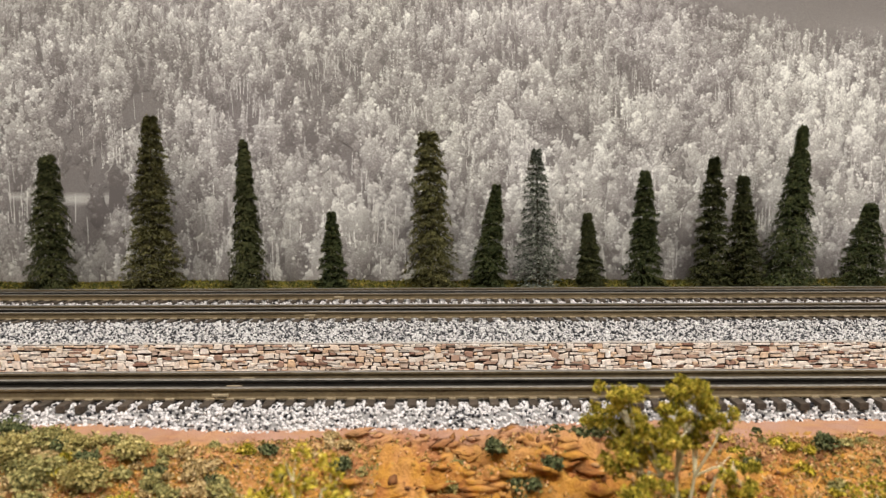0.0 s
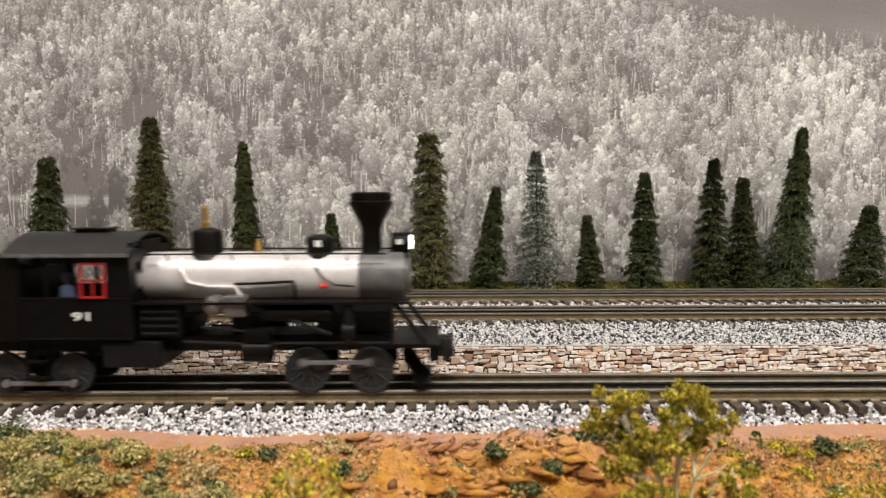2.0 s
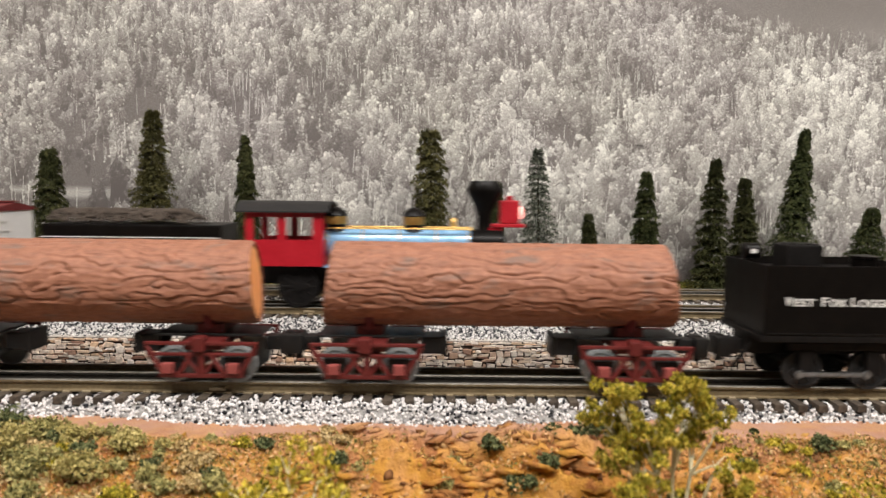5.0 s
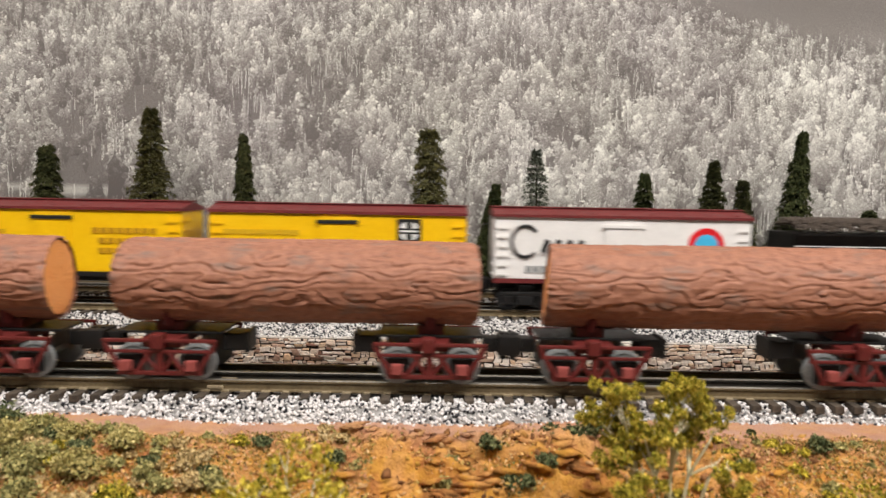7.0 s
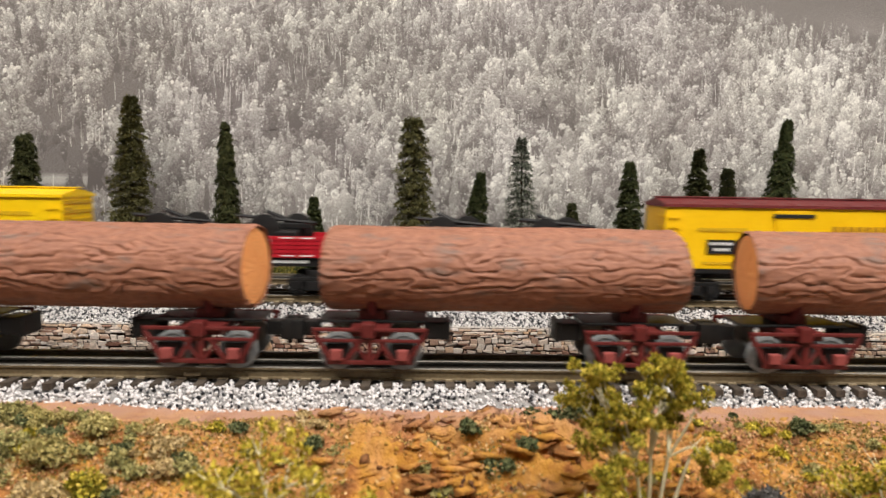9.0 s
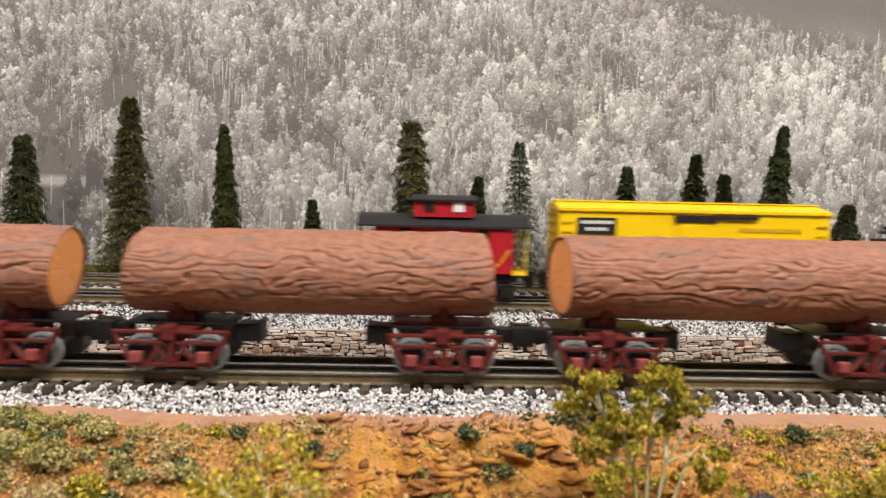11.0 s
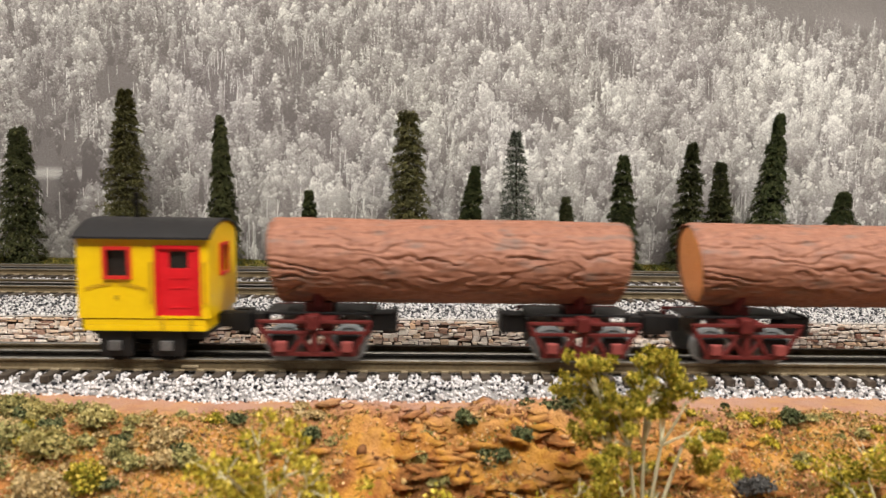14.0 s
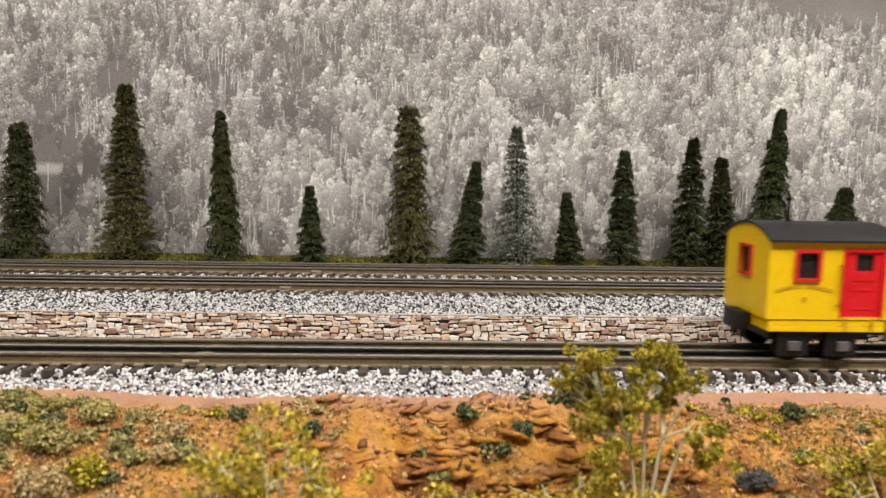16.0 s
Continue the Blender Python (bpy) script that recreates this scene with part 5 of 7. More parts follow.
    bell_y = part("bell_yoke", bm, M_BLACK, e)
    part("bell", turned(bmesh.new(), [(0.0026, 0.0772), (0.002, 0.079), (0.0015, 0.0818), (0.0006, 0.0838)], "Z", (-0.064, 0, 0), 16), M_BRASS, bell_y, "small brass bell", smooth=True)
    # cab
    holes = [(-0.1835, -0.1705, 0.055, 0.0765), (-0.169, -0.1375, 0.055, 0.073)]
    for s in (1, -1):
        bm = bmesh.new()
        side_plate(bm, -0.1845, -0.1245, 0.0315, 0.078, holes, s * 0.0265 - 0.0006, s * 0.0265 + 0.0006)
        side = part("cab_side", bm, M_BLACK, e, "satin black cab side with open windows")
    bm = bmesh.new()
    box(bm, -0.1262, -0.1246, -0.0255, 0.0255, 0.0315, 0.0555)
    for y0, y1 in ((-0.0255, -0.0215), (-0.0135, 0.0135), (0.0215, 0.0255)):
        box(bm, -0.1262, -0.1246, y0, y1, 0.0556, 0.084)
    box(bm, -0.1262, -0.1246, -0.0214, -0.0136, 0.073, 0.08)
    box(bm, -0.1262, -0.1246, 0.0136, 0.0214, 0.073, 0.08)
    part("cab_front", bm, M_BLACK, e)
    bm = box(bmesh.new(), -0.1835, -0.1262, -0.0255, 0.0255, 0.0322, 0.034)
    box(bm, -0.1335, -0.1265, -0.013, 0.013, 0.034, 0.074, 0.002)
    part("cab_deck", bm, M_BLACK_DIRTY, e, "black backhead and cab floor")
    for k, s in enumerate((-1, 1)):
        bm = bmesh.new()
        y0, y1 = sorted((s * 0.0272, s * 0.0284))
        frame_bars(bm, -0.1512, -0.1378, 0.0545, 0.0735, y0, y1, 0.0011)
        box(bm, -0.1501, -0.1389, y0, y1, 0.0636, 0.0644)
        box(bm, -0.1449, -0.1441, y0, y1, 0.0556, 0.0636)
        part("window_frame", bm, M_REDDARK, side, "red painted sliding window frame")
    bm = arch_roof(-0.1905, -0.124, 0.0295, 0.0785, 0.0882, 0.0012)
    for s in (-1, 1):
        box(bm, -0.1905, -0.124, s * 0.0295 - 0.0004, s * 0.0295 + 0.0004, 0.0768, 0.0787)
    roof = part("cab_roof", bm, M_ROOFBLACK, e, "curved charcoal cab roof with pale rain edge", smooth=True)
    for s in (-1, 1):
        part("rain_strip", box(bmesh.new(), -0.1905, -0.124, s * 0.0301 - 0.0003, s * 0.0301 + 0.0003, 0.0766, 0.0785), M_STEEL, roof, "bare metal rain strip")
    bm = box(bmesh.new(), -0.1645, -0.146, -0.006, 0.006, 0.0876, 0.0896, 0.0005)
    box(bm, -0.1655, -0.145, -0.007, 0.007, 0.0897, 0.0905, 0.0003)
    part("roof_vent", bm, M_BLACK, roof)
    lettering("cab_number", "91", 0.0062, M_LETTER, side, (-0.151, -0.0272, 0.0445), fit=0.0092, bold=0.0001)
    bm = bmesh.new()
    for z in (0.054, 0.0325):
        box(bm, -0.1842, -0.125, -0.0276, -0.0272, z, z + 0.0005)
    part("trim_line", bm, M_BLACK_DIRTY, side)
    # plain toy figure at the cab window
    bm = turned(bmesh.new(), [(0.0042, 0.0341), (0.0048, 0.045), (0.005, 0.054), (0.0042, 0.0595), (0.0018, 0.0612), (0.0028, 0.0625), (0.0034, 0.0648), (0.0027, 0.0675), (0.001, 0.0684)], "Z", (-0.1625, -0.018, 0), 16)
    part("toy_figure", bm, M_FIGURE, e, "plain blue toy driver figure", smooth=True)
    # bunker with coal
    bm = bmesh.new()
    for s in (-1, 1):
        box(bm, -0.2215, -0.185, s * 0.0265 - 0.0007, s * 0.0265 + 0.0007, 0.0315, 0.0685, 0.0003)
        box(bm, -0.195, -0.1848, s * 0.0262 - 0.0006, s * 0.0262 + 0.0006, 0.0686, 0.078)
    box(bm, -0.2222, -0.2208, -0.0257, 0.0257, 0.0315, 0.0715, 0.0003)
    box(bm, -0.2208, -0.185, -0.0257, 0.0257, 0.0315, 0.0335)
    box(bm, -0.1872, -0.1858, -0.0256, 0.0256, 0.034, 0.0685)
    bunk = part("coal_bunker", bm, M_BLACK, e, "black sheet metal coal bunker")
    r = np.random.default_rng(3)
    c = np.stack([r.uniform(-0.219, -0.189, 700), r.uniform(-0.0245, 0.0245, 700), np.zeros(700)], 1)
    c[:, 2] = 0.066 + 0.0075 * np.clip(1 - np.abs(c[:, 1]) / 0.026, 0, 1) + 0.003 * (c[:, 0] + 0.219) / 0.03 + r.uniform(-0.003, 0.001, 700)
    tagged(lumps("coal", c, r.uniform(0.001, 0.0024, 700), M_COAL, r, bunk), label="heaped black coal", kind="stuff")
    bm = turned(bmesh.new(), [(0.0022, -0.2228), (0.0028, -0.222), (0.0028, -0.2165), (0.002, -0.216)], "X", (0, 0, 0.0785), 14)
    box(bm, -0.2215, -0.2175, -0.002, 0.002, 0.0716, 0.0757)
    part("rear_lamp", bm, M_BLACK, e, "small black rear lamp", smooth=True)
    # frame, running boards and gear
    bm = box(bmesh.new(), -0.222, 0.012, -0.0125, 0.0125, 0.0225, 0.0312, 0.0006)
    box(bm, -0.122, 0.012, -0.0095, 0.0095, 0.0425, 0.0512, 0.001)
    box(bm, -0.122, -0.098, -0.0095, 0.0095, 0.0313, 0.0424, 0.001)
    box(bm, -0.078, -0.062, -0.0095, 0.0095, 0.0313, 0.0424, 0.001)
    box(bm, -0.03, 0.012, -0.0095, 0.0095, 0.0313, 0.0424, 0.001)
    box(bm, -0.142, -0.111, -0.0255, 0.0255, 0.0165, 0.0305, 0.0006)
    part("frame", bm, M_BLACK_DIRTY, e, "dark weathered frame and ash pan")
    for s in (-1, 1):
        bm = box(bmesh.new(), -0.125, 0.022, min(s * 0.0142, s * 0.0262), max(s * 0.0142, s * 0.0262), 0.0505, 0.0517)
        part("running_board", bm, M_BLACK, e)
        bm = bmesh.new()
        pipe(bm, [Vector(p) for p in ((-0.122, s * 0.0155, 0.0765), (-0.06, s * 0.0157, 0.0768), (0.01, s * 0.0155, 0.0765))], 0.0005)
        for x in (-0.11, -0.075, -0.045, -0.012):
            rod(bm, (x, s * 0.0128, 0.0725), (x, s * 0.0156, 0.0767), 0.0004, seg=6)
        part("handrail", bm, M_BLACK, e, "thin black boiler handrail")
        bm = bmesh.new()
        pipe(bm, [Vector(p) for p in ((-0.104, s * 0.0105, 0.074), (-0.103, s * 0.0142, 0.067), (-0.0985, s * 0.0155, 0.061), (-0.088, s * 0.0156, 0.0588), (-0.073, s * 0.0156, 0.0585), (-0.0705, s * 0.0158, 0.054), (-0.0705, s * 0.0165, 0.049))], 0.0011)
        part("delivery_pipe", bm, M_SILVER if s < 0 else M_BLACK, e, "silver painted delivery pipe")
        bm = bmesh.new()
        pipe(bm, [Vector(p) for p in ((-0.0735, s * 0.0158, 0.0602), (-0.064, s * 0.0158, 0.0604), (-0.042, s * 0.0156, 0.0614), (-0.0405, s * 0.0156, 0.0585), (-0.0405, s * 0.016, 0.0515))], 0.0008)
        pipe(bm, [Vector(p) for p in ((-0.0295, s * 0.0135, 0.069), (-0.0255, s * 0.0152, 0.0635), (-0.019, s * 0.0158, 0.0595), (-0.008, s * 0.0158, 0.0586))], 0.0005)
        part("air_pipe", bm, M_BLACK, e, "thin black air pipes")
        part("valve_handle", turned(bmesh.new(), [(0.0009, -0.027), (0.0013, -0.0265), (0.0013, -0.0235), (0.0007, -0.023)], "X", (0, s * 0.0162, 0.0588), 10), M_REDFRAME, e, "tiny red valve handle", smooth=True)
        # air pump and tank
        bm = turned(bmesh.new(), [(0.0045, 0.0148), (0.0052, 0.0155), (0.0052, 0.0235), (0.0036, 0.0242), (0.0036, 0.0255), (0.0012, 0.026)], "Y", (-0.083, 0, 0.0495), 22)
        for v in bm.verts:
            v.co.y *= s
        part("air_pump", bm, M_PUMP, e, "round pale metal air pump", smooth=True)
        part("pump_bracket", box(bmesh.new(), -0.0775, -0.0655, min(s * 0.0145, s * 0.0245), max(s * 0.0145, s * 0.0245), 0.0435, 0.0545, 0.0008), M_PUMP, e)
        bm = box(bmesh.new(), -0.123, -0.101, min(s * 0.013, s * 0.0235), max(s * 0.013, s * 0.0235), 0.032, 0.0495, 0.0012)
        for k in range(4):
            rod(bm, (-0.121, s * 0.0242, 0.0345 + k * 0.004), (-0.1025, s * 0.0242, 0.0345 + k * 0.004), 0.0008, seg=6)
        part("compressor", bm, M_BLACK_DIRTY, e, "ribbed dark compressor block", smooth=False)
        bm = turned(bmesh.new(), [(0.004, -0.058), (0.005, -0.057), (0.005, -0.02), (0.004, -0.019)], "X", (0, s * 0.0195, 0.0445), 16)
        part("air_tank", bm, M_BLACK, e, "long black air tank", smooth=True)
        # diagonal braces, steam pipe, guides
        bm = bmesh.new()
        rod(bm, (-0.061, s * 0.0225, 0.0495), (-0.02, s * 0.023, 0.0335), 0.0012, seg=8)
        rod(bm, (0.014, s * 0.02, 0.0505), (0.031, s * 0.0205, 0.0285), 0.0014, seg=8)
        rod(bm, (-0.0105, s * 0.0225, 0.05), (-0.0105, s * 0.0225, 0.029), 0.0026, seg=12)
        rod(bm, (-0.0075, s * 0.022, 0.0355), (-0.0135, s * 0.022, 0.0355), 0.0044, seg=14)
        rod(bm, (-0.055, s * 0.0215, 0.0285), (0.012, s * 0.0215, 0.0285), 0.0009, seg=8)
        rod(bm, (-0.1, s * 0.0215, 0.0295), (-0.05, s * 0.0215, 0.0275), 0.0011, seg=8)
        rod(bm, (-0.09, s * 0.0212, 0.0375), (-0.06, s * 0.0215, 0.0345), 0.0009, seg=8)
        part("linkage", bm, M_BLACK_DIRTY, e, "black braces and valve rods", smooth=True)
        bm = turned(bmesh.new(), [(0.005, -0.068), (0.0062, -0.0675), (0.0062, -0.0525), (0.005, -0.052)], "X", (0, s * 0.0205, 0.0245), 18)
        box(bm, -0.067, -0.053, min(s * 0.0155, s * 0.0255), max(s * 0.0155, s * 0.0255), 0.0295, 0.0365, 0.0008)
        part("cylinder", bm, M_BLACK, e, "black steam cylinder with valve chest", smooth=True)
        bm = bmesh.new()
        for z in (0.0195, 0.0105):
            box(bm, -0.1835, -0.172, min(s * 0.0225, s * 0.0285), max(s * 0.0225, s * 0.0285), z, z + 0.001, 0.0002)
        for x in (-0.183, -0.1728):
            box(bm, x - 0.0004, x + 0.0004, min(s * 0.0225, s * 0.0235), max(s * 0.0225, s * 0.0235), 0.0105, 0.0314)
        part("cab_steps", bm, M_BLACK, e, "two-tier black cab steps")
    bm = box(bmesh.new(), 0.012, 0.0365, -0.0245, 0.0245, 0.0262, 0.0285, 0.0005)
    box(bm, 0.0325, 0.0385, -0.026, 0.026, 0.0195, 0.0282, 0.0008)
    part("pilot_beam", bm, M_BLACK, e, "black front buffer beam and deck")
    bm = bmesh.new()
    for k in range(9):
        y = -0.02 + k * 0.005
        rod(bm, (0.017 + 0.002 * abs(y) / 0.02, y, 0.0195), (0.034 - abs(y) * 0.25, y * 0.95, 0.0045), 0.0008, seg=6)
    box(bm, 0.024, 0.0335, -0.02, 0.02, 0.0038, 0.0055, 0.0004)
    part("pilot", bm, M_BLACK, e, "slatted black pilot")
    coupler(e, 0.0385, 0.0465, 0.022, 0.006)
    bm = bmesh.new()
    rod(bm, (-0.222, 0, 0.0255), (-0.2485, 0, 0.0245), 0.0016, seg=8)
    rod(bm, (-0.222, -0.006, 0.031), (-0.2485, -0.007, 0.0335), 0.0011, seg=8)
    part("drawbar", bm, M_BLACK_DIRTY, e, "drawbar and hose to the tender")
    # wheels and side rods
    for x, r in ((-0.0343, 0.0125), (0.001, 0.0125), (-0.199, 0.0113), (-0.1625, 0.0113)):
        wheelset(e, x, r)
    for s in (-1, 1):
        for x0, x1, r in ((-0.0343, 0.001, 0.0125), (-0.199, -0.1625, 0.0113)):
            bm = box(bmesh.new(), -0.002, x1 - x0 + 0.002, -0.0007, 0.0007, -0.0011, 0.0011, 0.0003)
            for x in (0, x1 - x0):
                rod(bm, (x, -0.0012, 0), (x, 0.0012, 0), 0.0021, seg=12)
            ob = part("side_rod", bm, M_STEEL, e, "bare steel coupling rod")
            ob.location = (x0, s * 0.0208, r)
            SPINNERS.append((ob, r, "rod", (x0, s * 0.0208, r)))
    return e


def tender():
    t = thing("tender", "black coal tender lettered in white", "tender", "logging train")
    X = -0.290
    bm = box(bmesh.new(), -0.0415, 0.0415, -0.0266, 0.0266, 0.0315, 0.069, 0.0004)
    top = max(bm.faces, key=lambda f: f.calc_center_median().z)
    bmesh.ops.inset_region(bm, faces=[top], thickness=0.0008)
    for v in top.verts:
        v.co.z -= 0.0045
    tank = part("tank", bm, M_BLACK, t, "satin black water tank")
    bm = box(bmesh.new(), -0.0225, -0.0025, -0.009, 0.009, 0.0646, 0.0785, 0.0008)
    for k in range(4):
        box(bm, -0.021 + k * 0.0048, -0.0178 + k * 0.0048, -0.007, 0.007, 0.0786, 0.079)
    part("hatch_box", bm, M_BLACK_DIRTY, tank, "raised black hatch box")
    part("hatch", turned(bmesh.new(), [(0.0068, 0.0646), (0.0068, 0.071), (0.0074, 0.0712), (0.0074, 0.0722), (0.003, 0.0728)], "Z", (0.026, 0, 0), 20), M_BLACK, tank, "round black filler hatch", smooth=True)
    bm = turned(bmesh.new(), [(0.0035, -0.0435), (0.0045, -0.043), (0.0045, -0.0345), (0.0035, -0.034)], "X", (0, 0, 0.0745), 16)
    box(bm, -0.041, -0.036, -0.003, 0.003, 0.0646, 0.0705)
    lamp = part("rear_lamp", bm, M_BLACK, t, "black rear lamp", smooth=True)
    part("number_plate", box(bmesh.new(), -0.0405, -0.0375, -0.005, -0.0044, 0.0735, 0.0758), M_LETTER, lamp)
    # lettering with large initials
    for word, x, w in (("WEST", -0.0236, 0.016), ("FORK", -0.0055, 0.0139), ("LOGGING", 0.0173, 0.0283)):
        lettering("lettering", word[0], 0.0066, M_LETTER, tank, (x - w / 2 + 0.0022, -0.0269, 0.0497), bold=0.00012, fit=0.0034)
        lettering("lettering", word[1:], 0.0054, M_LETTER, tank, (x + 0.0024, -0.0269, 0.0492), fit=w - 0.0048, bold=0.00012)
    bm = box(bmesh.new(), -0.043, 0.043, -0.0268, 0.0268, 0.0278, 0.0314, 0.0005)
    for s in (-1, 1):
        box(bm, -0.041, 0.041, min(s * 0.0263, s * 0.0272), max(s * 0.0263, s * 0.0272), 0.0322, 0.0328)
    box(bm, -0.042, 0.042, -0.011, 0.011, 0.018, 0.0277, 0.0006)
    part("underframe", bm, M_BLACK_DIRTY, t, "weathered black underframe")
    for s in (-1, 1):
        bm = box(bmesh.new(), -0.026, 0.032, min(s * 0.0205, s * 0.0222), max(s * 0.0205, s * 0.0222), 0.0225, 0.0265, 0.0004)
        for x in (-0.0155, 0.021):
            box(bm, x - 0.004, x + 0.004, min(s * 0.0205, s * 0.0225), max(s * 0.0205, s * 0.0225), 0.009, 0.0224, 0.0005)
        part("axle_guard", bm, M_BLACK_DIRTY, t)
    for x in (-0.0155, 0.021):
        wheelset(t, x, 0.0108)
    for s in (-1, 1):
        bm = box(bmesh.new(), -0.002, 0.0385, -0.0006, 0.0006, -0.001, 0.001, 0.0003)
        for x in (0, 0.0365):
            rod(bm, (x, -0.001, 0), (x, 0.001, 0), 0.002, seg=12)
        ob = part("side_rod", bm, M_STEEL, t, "bare steel coupling rod")
        ob.location = (-0.0155, s * 0.0236, 0.0108)
        SPINNERS.append((ob, 0.0108, "rod", (-0.0155, s * 0.0236, 0.0108)))
    bm = bmesh.new()
    rod(bm, (-0.042, -0.012, 0.024), (-0.051, -0.012, 0.011), 0.0012, seg=8)
    part("brake_hose", bm, M_BLACK_DIRTY, t)
    coupler(t, -0.043, -0.058, 0.0205)
    return t


def arch_truck(parent, x, mat, pale, z_off=0.0, wheel_mat=None, half=0.0305):
    """Open arch-bar truck: trussed side frames, bolster, two axles, boxes."""
    h = new("truck")
    h.parent, h.location = parent, (x, 0, z_off)
    h.empty_display_size = 0.01
    for s in (-1, 1):
        y0, y1 = sorted((s * 0.0232, s * 0.0256))
        bm = bmesh.new()
        box(bm, -half * 0.95, half * 0.95, y0, y1, 0.0168, 0.0184, 0.0004)
        box(bm, -half, half, y0, y1, 0.0226, 0.0244, 0.0004)
        box(bm, -0.0225, 0.0225, y0, y1, 0.0048, 0.007, 0.0004)
        for q in (-1, 1):
            for a, b in (((q * half * 0.97, 0.0225), (q * 0.0205, 0.006)), ((q * 0.0125, 0.006), (q * 0.005, 0.0175))):
                rod(bm, (a[0], (y0 + y1) / 2, a[1]), (b[0], (y0 + y1) / 2, b[1]), 0.0014, seg=6)
            rod(bm, (q * half * 0.93, (y0 + y1) / 2, 0.0175), (q * half * 0.96, (y0 + y1) / 2, 0.0235), 0.0011, seg=6)
            box(bm, q * 0.0175 - 0.0048, q * 0.0175 + 0.0048, y0, y1, 0.0069, 0.0076)
        box(bm, -0.0016, 0.0016, y0 - 0.0002, y1 + 0.0002, 0.0068, 0.0232, 0.0005)
        for q in (-1, 1):
            rod(bm, (q * 0.0015, (y0 + y1) / 2, 0.0065), (q * 0.0085, (y0 + y1) / 2, 0.0172), 0.0011, seg=6)
        part("side_frame", bm, mat, h)
        for q in (-1, 1):
            bm = box(bmesh.new(), q * 0.0175 - 0.003, q * 0.0175 + 0.003, min(s * 0.0245, s * 0.0287), max(s * 0.0245, s * 0.0287), 0.0078, 0.0133, 0.0006)
            part("axle_box", bm, pale, h, "worn pale red axle box")
        # added black plates, standing in for the shade over the lower wheel halves
        for q in (-1, 1):
            part("wheel_shade_plate", box(bmesh.new(), q * 0.0175 - 0.0062, q * 0.0175 + 0.0062, min(s * 0.0186, s * 0.0231), max(s * 0.0186, s * 0.0231), 0.0045, 0.0155, 0.0006), M_PLASTIC, h, "added black plate standing in for shade on the lower wheel")
        part("spring_block", box(bmesh.new(), -0.0035 + 0.001 * s, 0.0035 + 0.001 * s, min(s * 0.0205, s * 0.0275), max(s * 0.0205, s * 0.0275), 0.0192, 0.0275, 0.001), mat, h)
    bm = box(bmesh.new(), -0.0105, 0.0105, -0.023, 0.023, 0.0195, 0.0245, 0.0006)
    part("bolster", bm, mat, h)
    part("deck_plate", box(bmesh.new(), -0.0295, 0.0295, -0.0125, 0.0125, 0.0248, 0.0262, 0.0004), M_PLASTIC, h, "black deck plate")
    for q in (-1, 1):
        ob = wheelset(h, q * 0.0175, 0.0103, gauge=0.0145, spokes=0, mat=wheel_mat or M_ZINC, name="wheelset", turn=False)
    return h


def log_mesh():
    """Bark-covered trunk: wavy lengthwise cracks, uneven rim, sawn ends slightly off square."""
    nx, na, R, L = 250, 220, 0.0235, 0.0965
    verts, faces = [], []
    for i in range(nx + 1):
        u = -1 + 2 * i / nx
        for k in range(na):
            a = 2 * math.pi * k / na
            c, s = math.cos(a), math.sin(a)
            x = u * L
            w = 1.5 * noise.noise(Vector((x * 24, c * 1.6, s * 1.6))) + 1.1 * noise.noise(Vector((x * 58, c * 3.5, s * 3.5))) + 0.35 * noise.noise(Vector((x * 130, c * 8, s * 8)))
            # overlapping plates: a slow rise and a sharp drop at each crack
            f = (a * 11 / math.pi + w * 1.05) % 1.0
            m = 0.5 + 0.75 * noise.noise(Vector((x * 40 + 9, c * 5, s * 5)))
            ledge = (f ** 1.6 - 0.45) * max(0.1, m)
            crack = math.exp(-((min(f, 1 - f)) / 0.09) ** 2) * max(0.15, m)
            f2 = (a * 5 / math.pi - w * 1.2 + 0.4) % 1.0
            crack2 = math.exp(-((min(f2, 1 - f2)) / 0.05) ** 2) * max(0, 0.1 + noise.noise(Vector((x * 50, c * 6, s * 6))))
            big = 0.0006 * noise.noise(Vector((x * 14, c * 1.2, s * 1.2)))
            r = R + big + 0.0004 * noise.noise(Vector((x * 90, c * 12, s * 12))) + 0.0015 * ledge - 0.0016 * crack - 0.0015 * crack2
            edge = min(1.0, (1 - abs(u)) * nx / 2 / 2.2)
            r -= 0.0009 * (1 - edge)
            bow = (0.0025 * c - 0.0018 * s) * (1 if u > 0 else -1) * (abs(u) ** 24)
            verts.append((x + bow, r * c, r * s))
    for i in range(nx):
        for k in range(na):
            faces.append((i * na + k, i * na + (k + 1) % na, (i + 1) * na + (k + 1) % na, (i + 1) * na + k))
    me = bpy.data.meshes.new("log")
    me.from_pydata(verts, [], faces)
    me.materials.append(M_LOGBARK)
    for p in me.polygons:
        p.use_smooth = True
    return me


def cut_end(s):
    """Sawn face with a chamfered, slightly chipped rim."""
    bm = bmesh.new()
    r = random.Random(8 + s)
    rings = []
    for rad, dx in ((0.0216, -0.0025), (0.021, -0.0012), (0.016, -0.0006), (0.006, -0.0004)):
        ring = []
        for k in range(48):
            a = 2 * math.pi * k / 48
            j = r.uniform(-0.0003, 0.0003)
            c, q = math.cos(a), math.sin(a)
            ring.append(bm.verts.new((s * (0.0965 + dx) + (0.0025 * c - 0.0018 * q) * s * rad / 0.022 + j * 0.6, (rad + j) * c, (rad + j) * q)))
        rings.append(ring)
    for a, b in zip(rings, rings[1:]):
        for k in range(48):
            bm.faces.new((a[k], a[(k + 1) % 48], b[(k + 1) % 48], b[k]))
    bm.faces.new(rings[-1])
    return bm


